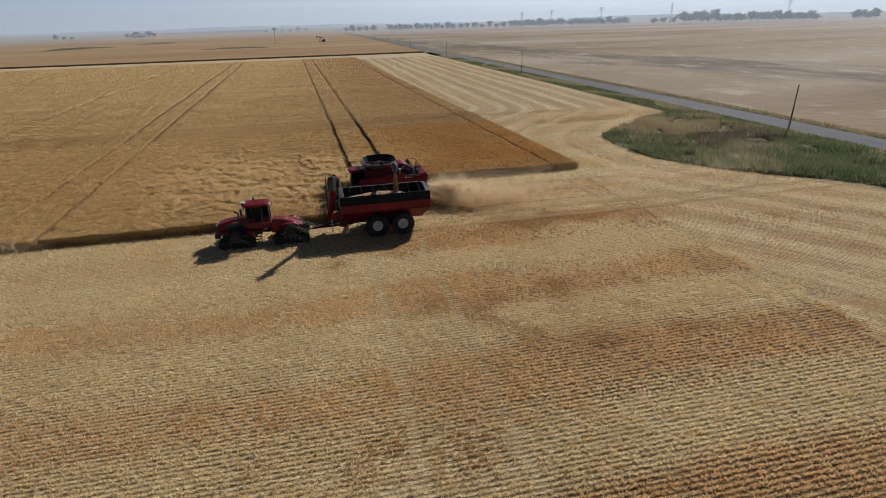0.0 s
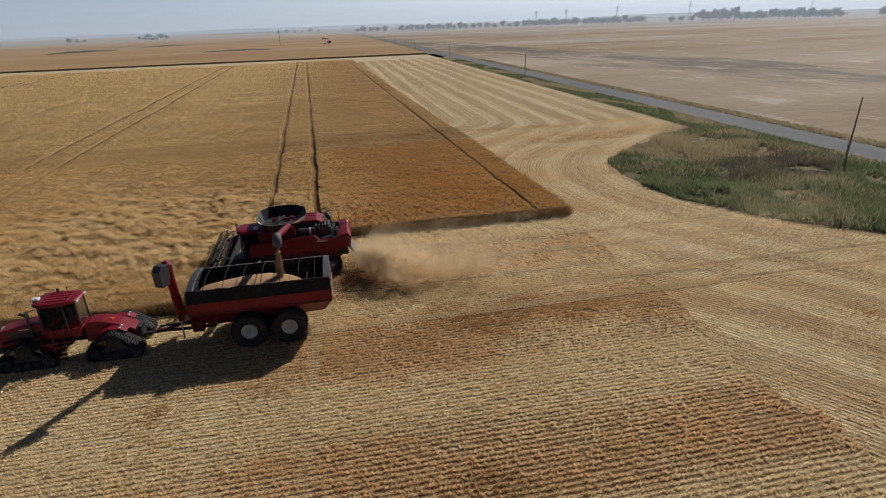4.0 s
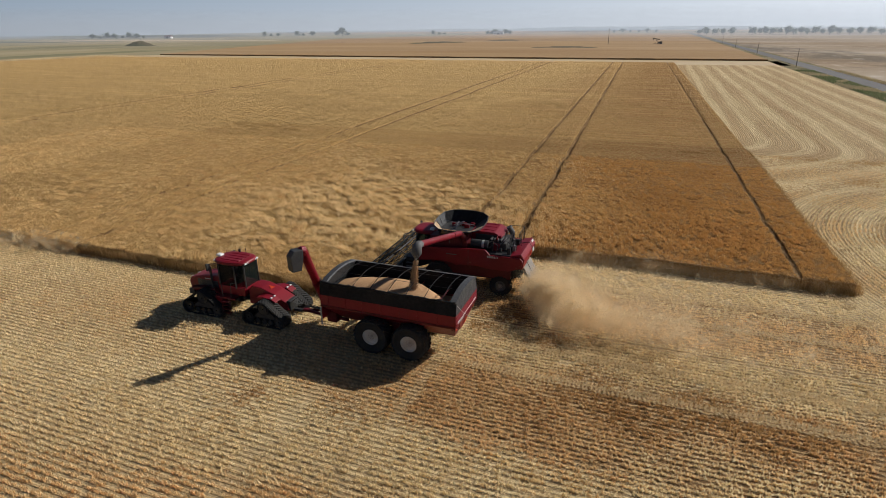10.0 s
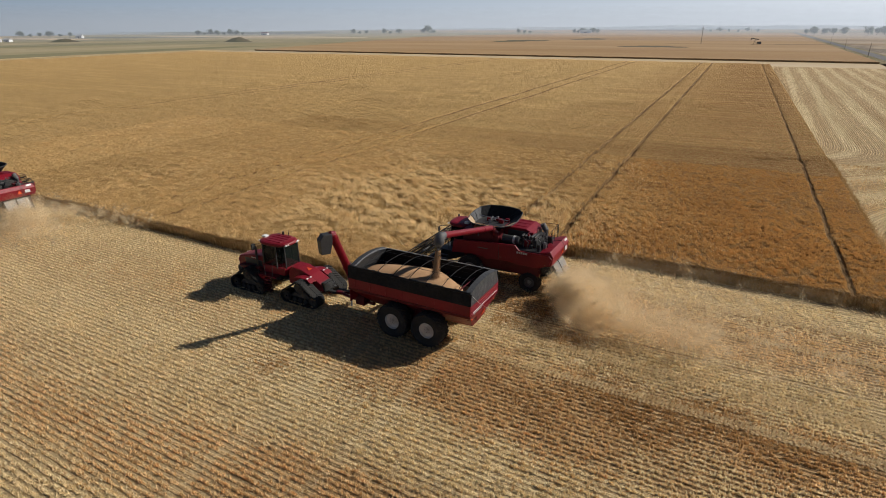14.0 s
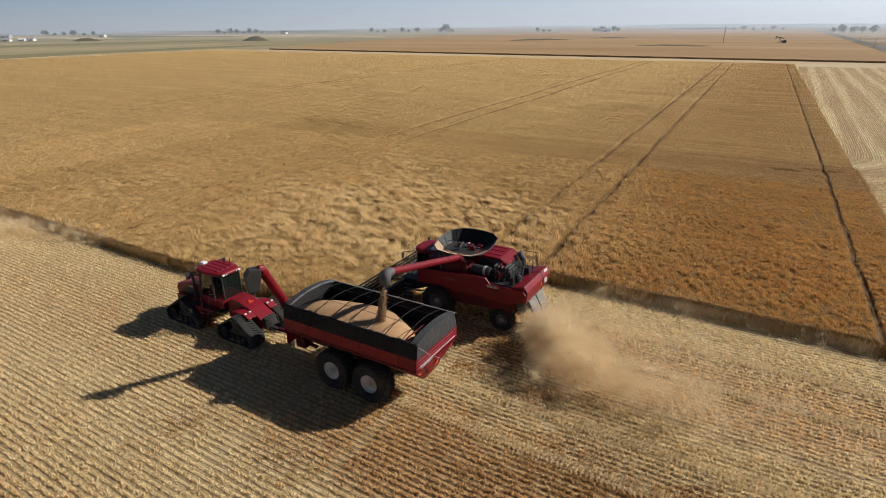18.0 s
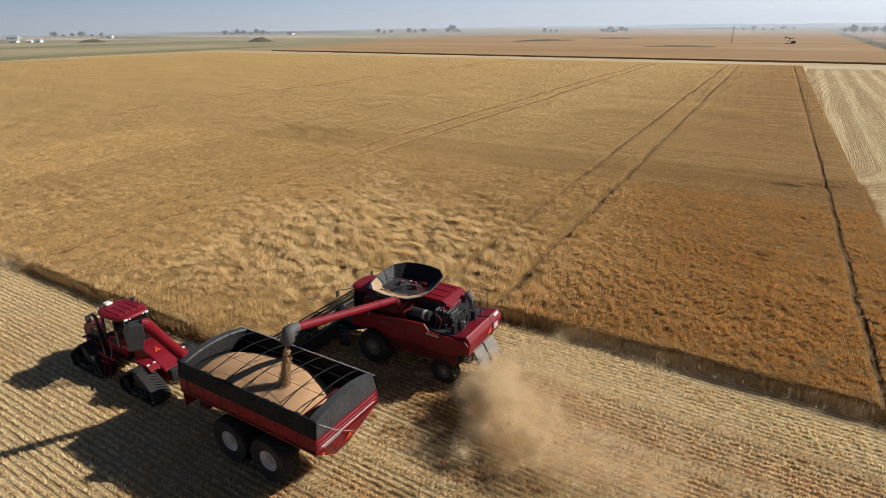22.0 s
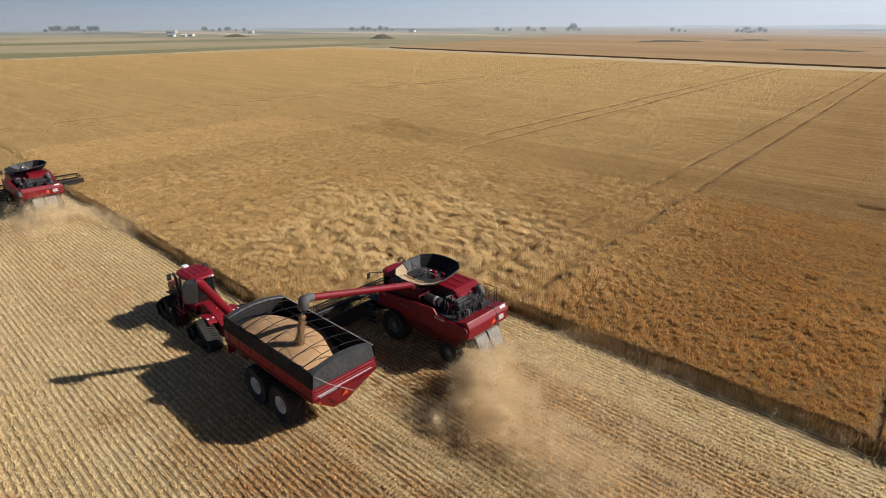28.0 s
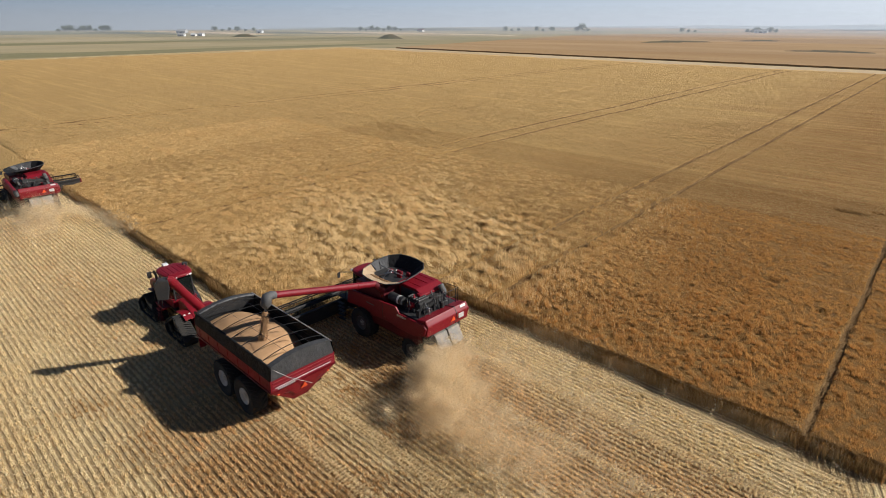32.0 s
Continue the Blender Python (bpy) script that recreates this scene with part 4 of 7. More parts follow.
# ---- building blocks for machines ----
def box(bm, x0, x1, y0, y1, z0, z1, bevel=0.0, seg=2, rot=None):
    """A bevelled block, added to bm; rot turns it about its centre."""
    c = Vector(((x0 + x1) / 2, (y0 + y1) / 2, (z0 + z1) / 2))
    m = Matrix.Translation(c) @ (rot.to_matrix().to_4x4() if rot else Matrix()) @ Matrix.Diagonal((x1 - x0, y1 - y0, z1 - z0, 1))
    vs = bmesh.ops.create_cube(bm, size=1, matrix=m)["verts"]
    if bevel:
        es = list({e for v in vs for e in v.link_edges})
        bmesh.ops.bevel(bm, geom=es, offset=bevel, segments=seg, affect="EDGES", profile=0.6)
    return bm


def block(*a, **k):
    return box(bmesh.new(), *a, **k)


def prism(profile, y0, y1, bevel=0.0, bm=None, inset=0.0):
    """A side profile of (x, z) points drawn out from y0 to y1; inset draws the far face in."""
    bm = bm or bmesh.new()
    a = [bm.verts.new((x, y0, z)) for x, z in profile]
    b = [bm.verts.new((x, y1, z)) for x, z in profile]
    fs = [bm.faces.new(a[::-1]), bm.faces.new(b)]
    n = len(profile)
    for i in range(n):
        fs.append(bm.faces.new((a[i], a[(i + 1) % n], b[(i + 1) % n], b[i])))
    bmesh.ops.recalc_face_normals(bm, faces=fs)
    if bevel:
        es = list({e for v in a + b for e in v.link_edges})
        bmesh.ops.bevel(bm, geom=es, offset=bevel, segments=2, affect="EDGES", profile=0.6)
    return bm


def pipe(points, r, seg=10, bm=None, caps=True):
    """A round bar or tube along a line of points; r is one radius or one for each point."""
    bm = bm or bmesh.new()
    pts = [Vector(p) for p in points]
    rs = r if isinstance(r, (list, tuple)) else [r] * len(pts)
    rings, up = [], None
    for i, p in enumerate(pts):
        d = (pts[min(i + 1, len(pts) - 1)] - pts[max(i - 1, 0)]).normalized()
        side = d.cross(Vector((0, 0, 1)))
        side = d.cross(Vector((0, 1, 0))) if side.length < 0.1 else side
        side.normalize()
        over = side.cross(d).normalized()
        rings.append([bm.verts.new(p + (side * math.cos(2 * math.pi * k / seg) + over * math.sin(2 * math.pi * k / seg)) * rs[i]) for k in range(seg)])
    for a, b in zip(rings, rings[1:]):
        for k in range(seg):
            bm.faces.new((a[k], a[(k + 1) % seg], b[(k + 1) % seg], b[k]))
    if caps:
        bm.faces.new(rings[0][::-1])
        bm.faces.new(rings[-1])
    return bm


def lathe(profile, seg=32, bm=None, centre=(0, 0, 0)):
    """Revolve (radius, y) points round the y axis."""
    bm = bm or bmesh.new()
    c = Vector(centre)
    rings = []
    for k in range(seg):
        a = 2 * math.pi * k / seg
        rings.append([bm.verts.new(c + Vector((r * math.cos(a), y, r * math.sin(a)))) for r, y in profile])
    fs = []
    for k in range(seg):
        a, b = rings[k], rings[(k + 1) % seg]
        for i in range(len(profile) - 1):
            fs.append(bm.faces.new((a[i], a[i + 1], b[i + 1], b[i])))
    bmesh.ops.recalc_face_normals(bm, faces=fs)
    return bm


def thing(name, x, y, z, label, category, group="", turn=0.0):
    e = new(name)
    e.matrix_world = pose(x, y, z, 0, 0, turn)
    e.empty_display_size = 0.3
    return tagged(e, label, category, group)


def wheel(parent, x, y, r, width, side, rim_r, lugs=22, rim_mat="rim"):
    """A lugged tyre with its rim and hub; side is -1 when the outer face looks to -y."""
    bm = bmesh.new()
    h = width / 2
    lathe([(rim_r, -h * 0.8), (r * 0.8, -h), (r * 0.93, -h * 0.98), (r * 0.96, -h * 0.7), (r * 0.965, h * 0.7), (r * 0.93, h * 0.98), (r * 0.8, h), (rim_r, h * 0.8)], 40, bm)
    tread = bmesh.new()
    for k in range(lugs):
        for s in (-1, 1):
            a = 2 * math.pi * (k + (0.25 if s > 0 else 0.75)) / lugs
            m = Matrix.Rotation(-a, 4, "Y") @ Matrix.Translation((r * 0.97, s * h * 0.5, 0)) @ Matrix.Rotation(s * 0.7, 4, "X")
            bmesh.ops.create_cube(tread, size=1, matrix=m @ Matrix.Diagonal((r * 0.07, h * 1.05, r * 0.06, 1)))
    t = part("tyre", bm, M["rubber"], parent, "dusty black lugged tyre")
    t.location = (x, y, r)
    tagged(part("tread", tread, M["rubber"], t, "rows of worn tyre lugs"), kind="stuff")
    o = side * h
    bm = lathe([(rim_r * 1.02, o * 0.86), (rim_r * 0.97, o * 0.9), (rim_r * 0.9, o * 0.55), (rim_r * 0.52, o * 0.42), (rim_r * 0.48, o * 0.55), (rim_r * 0.2, o * 0.55), (0.001, o * 0.56)], 32)
    part("rim", bm, M[rim_mat], t, "pale painted steel rim")
    bm = lathe([(rim_r * 0.22, o * 0.5), (rim_r * 0.2, o * 0.72), (0.001, o * 0.74)], 18)
    for k in range(10):
        a = 2 * math.pi * k / 10
        q = Vector((math.cos(a) * rim_r * 0.36, o * 0.52, math.sin(a) * rim_r * 0.36))
        pipe([q, q + Vector((0, side * 0.07, 0))], 0.025, 6, bm)
    part("hub", bm, M["silver"], t, "bolted wheel hub")
    return t


def roof_shell(x0, x1, y, z0, z1, taper=0.0):
    """A rounded cab roof: a soft-cornered plan drawn in towards a gently crowned top."""
    bm = bmesh.new()
    rings = []
    for s, z in ((0.93, 0.0), (1.0, 0.25), (1.0, 0.55), (0.95, 0.8), (0.8, 0.95), (0.45, 1.0)):
        ring = []
        for k in range(36):
            a = 2 * math.pi * k / 36
            ca, sa = math.cos(a), math.sin(a)
            se = (abs(ca) ** 3.2 + abs(sa) ** 3.2) ** (-1 / 3.2)
            px = (x0 + x1) / 2 + (x1 - x0) / 2 * s * se * ca
            ring.append(bm.verts.new((px, y * s * se * sa * (1 - taper * max(0.0, ca)), z0 + (z1 - z0) * z)))
        rings.append(ring)
    for p, q in zip(rings, rings[1:]):
        for k in range(36):
            bm.faces.new((p[k], p[(k + 1) % 36], q[(k + 1) % 36], q[k]))
    bm.faces.new(rings[0][::-1])
    bm.faces.new(rings[-1])
    return bm


# ---- grain cart ----
def grain_cart():
    c = thing("grain_cart", 0.0, 0.3, 0.0, "red tandem grain cart with black tarp sides, loaded with wheat", "grain cart")
    L0, L1, W = -4.25, 3.75, 1.85
    # tub walls: hollow, with a folded rim
    for name, y0, y1, in_ in (("side_wall", -W, -W + 0.05, 1), ("side_wall", W - 0.05, W, -1)):
        bm = block(L0, L1, y0, y1, 2.4, 3.06, 0.012)
        for x in np.arange(L0 + 0.5, L1, 1.08):
            box(bm, x - 0.04, x + 0.04, (y0 - 0.03 if in_ > 0 else y1), (y0 if in_ > 0 else y1 + 0.03), 2.42, 3.02, 0.008, 1)
        part(name, bm, M["red"], c, "ribbed red steel side wall")
        bm = prism([(L0, 2.32), (L1, 2.32), (L1, 2.44), (L0, 2.44)], y0 - 0.05, y1 + 0.05, 0.02)
        part("lower_rail", bm, M["dark_red"], c)
    bm = block(L1 - 0.05, L1, -W + 0.05, W - 0.05, 2.36, 3.06, 0.012)
    for z in (2.52, 2.72, 2.9):
        box(bm, L1, L1 + 0.03, -W + 0.1, W - 0.1, z - 0.025, z + 0.025, 0.008, 1)
    part("rear_wall", bm, M["red"], c, "red rear wall with pressed ribs")
    part("front_wall", block(L0, L0 + 0.05, -W + 0.05, W - 0.05, 1.5, 3.06, 0.012), M["red"], c)
    # added black plates put shade on the tub's inner faces
    part("front_dark_plate", block(L0 + 0.055, L0 + 0.08, -W + 0.06, W - 0.06, 2.4, 3.2, 0.005), M["tarp"], c, "black plate that darkens the inside of the front wall")
    for s in (-1, 1):
        part("side_dark_plate", block(L0 + 0.09, L1 - 0.09, s * (W - 0.075) - 0.012, s * (W - 0.075) + 0.012, 2.4, 3.2, 0.005), M["tarp"], c, "black plate that darkens the inside of the side wall")
    bm = block(L1 + 0.03, L1 + 0.045, -1.62, 1.55, 2.60, 2.622, 0.0)
    part("reflective_stripe", bm, M["white"], c, "thin silver reflective stripes")
    for k in range(9):
        part("letter_bar", block(L1 + 0.032, L1 + 0.044, -1.5 + 0.11 * k, -1.43 + 0.11 * k, 2.46, 2.55), M["silver"], c)
    # hopper slopes under the tub
    def slope(name, pts):
        bm = bmesh.new()
        f = bm.faces.new([bm.verts.new(p) for p in pts])
        g = bmesh.ops.extrude_face_region(bm, geom=[f])
        n = f.normal if f.normal.length else Vector((0, 0, 1))
        bm.normal_update()
        for v in [e for e in g["geom"] if isinstance(e, bmesh.types.BMVert)]:
            v.co += Vector((0, 0, 0.05))
        bmesh.ops.recalc_face_normals(bm, faces=bm.faces[:])
        part(name, bm, M["red"], c, "sloping red hopper floor")
    slope("hopper_side", [(L0, -W, 2.36), (L1, -W, 2.36), (3.2, -0.4, 1.05), (-3.6, -0.4, 0.95)])
    slope("hopper_side", [(L1, W, 2.36), (L0, W, 2.36), (-3.6, 0.4, 0.95), (3.2, 0.4, 1.05)])
    slope("hopper_rear", [(L1, -W, 2.36), (L1, W, 2.36), (3.2, 0.4, 1.05), (3.2, -0.4, 1.05)])
    slope("hopper_floor", [(3.2, -0.4, 1.05), (3.2, 0.4, 1.05), (-3.6, 0.4, 0.95), (-3.6, -0.4, 0.95)])
    # rear bracing, lamps and warning triangle
    bm = bmesh.new()
    top_, low_ = [(3.25, -1.15, 2.34), (3.74, -1.15, 2.34), (3.74, 1.15, 2.34), (3.25, 1.15, 2.34)], [(3.1, -0.42, 1.5), (3.5, -0.42, 1.5), (3.5, 0.42, 1.5), (3.1, 0.42, 1.5)]
    bmesh.ops.convex_hull(bm, input=[bm.verts.new(p) for p in top_ + low_])
    bmesh.ops.bevel(bm, geom=bm.edges[:], offset=0.025, segments=2, affect="EDGES")
    part("rear_box", bm, M["red"], c, "narrowing red hopper end at the rear")
    bm = pipe([(3.5, -1.5, 2.3), (3.55, -1.0, 1.9), (3.55, 1.2, 1.9), (3.5, 1.7, 2.3)], 0.045, 8)
    part("rear_frame", bm, M["dark_red"], c)
    part("tarp_strap", pipe([(3.7, -1.72, 3.72), (3.8, -0.9, 2.9), (3.88, 0.35, 1.95)], 0.012, 6), M["silver"], c, "pale strap drawn down the rear wall")
    bm = bmesh.new()
    tri = [(0.0, 0.21), (-0.2, -0.14), (0.2, -0.14)]
    a = [bm.verts.new((3.66 + 0.28 * z, 0.0 + y, 1.95 + z)) for y, z in tri]
    b2 = [bm.verts.new((3.69 + 0.28 * z, 0.0 + y, 1.95 + z)) for y, z in tri]
    bm.faces.new(a[::-1]); bm.faces.new(b2)
    for i in range(3):
        bm.faces.new((a[i], a[(i + 1) % 3], b2[(i + 1) % 3], b2[i]))
    part("warning_triangle", bm, M["orange"], c, "orange slow-vehicle triangle")
    for y in (-1.45, 1.45):
        part("tail_lamp", block(3.6, 3.68, y - 0.06, y + 0.06, 2.05, 2.11, 0.02), M["orange"], c, "small red tail lamp")
        part("lamp_bracket", block(3.4, 3.6, y - 0.05, y + 0.05, 2.0, 2.4, 0.01), M["dark_red"], c)
    # black extension boards
    def board(name, y0, y1, lean):
        bm = bmesh.new()
        n = 28
        lo_o, hi_o, lo_i, hi_i = [], [], [], []
        for k in range(n + 1):
            x = L0 + (L1 - L0) * k / n
            sag = 0.018 * math.sin(k * 1.9) + 0.012 * math.sin(k * 5.3)
            lo_o.append(bm.verts.new((x, y0, 3.05)))
            hi_o.append(bm.verts.new((x, y0 + lean + sag, 3.74 + sag)))
            hi_i.append(bm.verts.new((x, y1 + lean + sag, 3.74 + sag)))
            lo_i.append(bm.verts.new((x, y1, 3.05)))
        for k in range(n):
            for a, b in ((lo_o, hi_o), (hi_o, hi_i), (hi_i, lo_i), (lo_i, lo_o)):
                bm.faces.new((a[k], a[k + 1], b[k + 1], b[k]))
        bmesh.ops.recalc_face_normals(bm, faces=bm.faces[:])
        part(name, bm, M["tarp"], c, "sagging black tarpaulin side board")
    board("side_board", -W - 0.01, -W + 0.04, 0.10)
    board("side_board", W - 0.04, W + 0.01, -0.10)
    def arch(y):
        return 3.74 + 0.28 * (1 - (y / 1.78) ** 2)
    for name, x, s in (("end_board", L1, 1), ("end_board", L0, -1)):
        bm = bmesh.new()
        ys = np.linspace(-W + 0.06, W - 0.06, 15)
        rows = [[bm.verts.new((x + dx, float(y), z)) for y in ys] for dx, z in ((0.012 * s, 3.05),)]
        top_o = [bm.verts.new((x - 0.04 * s, float(y) * 0.95, arch(float(y) * 0.95))) for y in ys]
        top_i = [bm.verts.new((x - 0.36 * s, float(y) * 0.94, arch(float(y) * 0.94) + 0.02)) for y in ys]
        low_i = [bm.verts.new((x - 0.40 * s, float(y) * 0.94, arch(float(y) * 0.94) - 0.05)) for y in ys]
        low_b = [bm.verts.new((x - 0.05 * s, float(y), 3.05)) for y in ys]
        for A, B in ((rows[0], top_o), (top_o, top_i), (top_i, low_i), (low_i, low_b)):
            for k in range(len(ys) - 1):
                bm.faces.new((A[k], A[k + 1], B[k + 1], B[k]))
        bmesh.ops.recalc_face_normals(bm, faces=bm.faces[:])
        part(name, bm, M["tarp_grey"], c, "arched grey end cap of the tarp frame")
    # bows over the load and the far rail
    for x in (-3.3, -2.25, -1.2, -0.15, 0.9, 1.95, 2.9):
        bm = pipe([(x, float(y), arch(float(y)) - 0.01) for y in np.linspace(-1.73, 1.73, 11)], 0.02, 7)
        part("tarp_bow", bm, M["tarp"], c, "arched steel tarp bow")
    bm = pipe([(L0, 1.74, 3.75), (L1, 1.74, 3.75)], 0.028, 8)
    part("top_rail", bm, M["silver"], c, "bright steel top rail")
    bm = bmesh.new()
    pts, rs = [], []
    for k in range(46):
        x = L0 + 0.05 + (L1 - L0 - 0.1) * k / 45
        pts.append((x, -1.76 + 0.008 * math.sin(k * 2.1), 3.78 + 0.012 * math.sin(k * 1.3)))
        rs.append(0.07 + 0.022 * math.sin(k * 2.7) + 0.014 * math.sin(k * 7.1))
    part("rolled_tarp", pipe(pts, rs, 9, bm), M["tarp"], c, "loosely rolled black tarp along the side", smooth=True)
    bm = bmesh.new()
    for y in (-0.6, 0.7):
        pipe([(L0 + 0.3, y, arch(y) + 0.01), (L1 - 0.3, y, arch(y) + 0.01)], 0.01, 5, bm)
    part("tarp_cord", bm, M["black"], c, "thin black cords along the bows")
    # cross braces inside
    for x in (-1.7, 0.6, 2.3):
        part("cross_brace", pipe([(x, -1.72, 3.02), (x, 1.72, 3.02)], 0.035, 8), M["dark_red"], c)
    # unloading auger, standing over the front corner
    base, tip = Vector((-5.26, 0.23, 1.3)), Vector((-4.565, -2.53, 5.85))
    d = (tip - base).normalized()
    bm = pipe([base, base + d * 2.3], 0.25, 18)
    part("lower_auger", bm, M["red"], c, "lower red auger housing", smooth=False)
    bm = pipe([base + d * 2.25, tip], 0.235, 20)
    pipe([base + d * 2.25, base + d * 2.40], 0.27, 20, bm)
    pipe([tip - d * 0.25, tip - d * 0.13], 0.26, 20, bm)
    aug = part("upper_auger", bm, M["red"], c, "raised red unloading auger tube")
    bm = bmesh.new()
    pipe([tip - d * 0.12, tip + d * 0.12, tip + d * 0.24 + Vector((-0.05, -0.1, 0))], [0.25, 0.24, 0.15], 14, bm)
    part("auger_cap", bm, M["red"], aug, "rounded red auger head")
    bm = prism([(-0.1, 0.18), (-0.62, 0.2), (-0.86, -0.1), (-0.82, -0.95), (-0.28, -0.98), (-0.12, -0.3)], -0.25, 0.25, 0.05)
    bmesh.ops.transform(bm, matrix=Matrix.Translation(tip + d * 0.02) @ Matrix.Rotation(radians(62), 4, "Z"), verts=bm.verts)
    part("rubber_boot", bm, M["black"], aug, "black rubber discharge boot")
    bm = pipe([base + d * 1.2 + Vector((0.1, 0.3, 0)), base + d * 2.6 + Vector((0.1, 0.28, 0))], 0.05, 8)
    part("fold_cylinder", bm, M["steel"], c, "steel folding cylinder")
    bm = block(-4.45, -3.8, -1.05, -0.4, 0.9, 1.7, 0.06)
    part("sump", bm, M["dark_red"], c)
    # tongue, chassis and axles
    bm = bmesh.new()
    for s in (-1, 1):
        pipe([(-3.2, s * 0.8, 1.1), (-4.6, s * 0.55, 0.95), (-6.2, s * 0.08, 0.78)], 0.1, 8, bm)
    box(bm, -6.75, -6.1, -0.12, 0.12, 0.68, 0.86, 0.03)
    part("tongue", bm, M["dark_red"], c, "dark red drawbar tongue")
    bm = pipe([(-6.5, 0, 1.05), (-4.0, -0.3, 1.2)], 0.06, 10)
    part("drive_shaft", bm, M["black"], c, "black guarded drive shaft")
    bm = bmesh.new()
    for k in range(3):
        pipe([(-6.6, -0.2 + 0.08 * k, 1.0), (-5.9, -0.25 + 0.1 * k, 1.2), (-5.0, -0.3 + 0.1 * k, 1.05), (-4.2, -0.4, 1.3)], 0.018, 6, bm)
    part("hydraulic_hose", bm, M["black"], c, "looping black hydraulic hoses")
    part("parking_jack", pipe([(-5.1, -0.62, 0.4), (-5.1, -0.62, 1.5)], 0.055, 8), M["silver"], c, "upright parking jack")
    bm = bmesh.new()
    for s in (-1, 1):
        box(bm, -1.7, 1.7, s * 0.95 - 0.1, s * 0.95 + 0.1, 0.9, 1.25, 0.03)
        box(bm, -0.25, 0.25, s * 0.95 - 0.14, s * 0.95 + 0.14, 0.75, 1.9, 0.03)
    part("walking_beam", bm, M["dark_red"], c)
    part("axle", pipe([(-0.0, -1.0, 1.15), (0.0, 1.0, 1.15)], 0.14, 12), M["dark_steel"], c)
    for x in (-1.14, 1.14):
        for s in (-1, 1):
            wheel(c, x, s * 1.68, 1.03, 0.85, s, 0.46, 24)
    # ladder at the front
    bm = bmesh.new()
    for s in (-1, 1):
        pipe([(-4.32, 0.9 + 0.2 * s, 1.3), (-4.32, 0.9 + 0.2 * s, 3.0)], 0.02, 6, bm)
    for k in range(6):
        pipe([(-4.32, 0.7, 1.4 + 0.28 * k), (-4.32, 1.1, 1.4 + 0.28 * k)], 0.016, 6, bm)
    part("ladder", bm, M["dark_steel"], c)
    return c


grain_cart()
# the load: a heap under the spout, with a cone where the stream lands
n = 46
gx, gy = np.linspace(-3.85, 3.35, n), np.linspace(-1.68, 1.68, 26)
GX, GY = np.meshgrid(gx, gy)
r1 = np.hypot((GX + 0.7) / 3.7, (GY + 0.45) / 2.0)
GZ = 3.62 - 0.6 * r1 ** 2.1 - 0.75 * np.clip(GX - 1.9, 0, 2) * 0.8 - 0.35 * np.clip(GX + GY - 1.6, 0, 4) + 0.03 * wave(GX, GY, 0.5, 1.0)
GZ += 0.12 * np.clip(1 - np.hypot(GX - 0.85, GY + 0.5) / 0.6, 0, 1)
GZ = np.maximum(GZ, 2.36)
v = np.stack([GX, GY + 0.3, GZ], -1).reshape(-1, 3)
i = np.arange(v.shape[0]).reshape(26, n)
f = np.stack([i[:-1, :-1], i[:-1, 1:], i[1:, 1:], i[1:, :-1]], -1).reshape(-1, 4)
low = v.copy()
low[:, 2] = 2.32
k0 = len(v)
ring = np.concatenate([i[0, :-1], i[:-1, -1], i[-1, :0:-1], i[:0:-1, 0]])
side = np.stack([ring, ring + k0, np.roll(ring, -1) + k0, np.roll(ring, -1)], -1)
load = mesh_np("wheat_load", np.concatenate([v, low]), np.concatenate([f, side, (f + k0)[:, ::-1]]), M["grain"], True)
tagged(load, "heaped tan wheat grain filling the cart", "grain", kind="stuff")


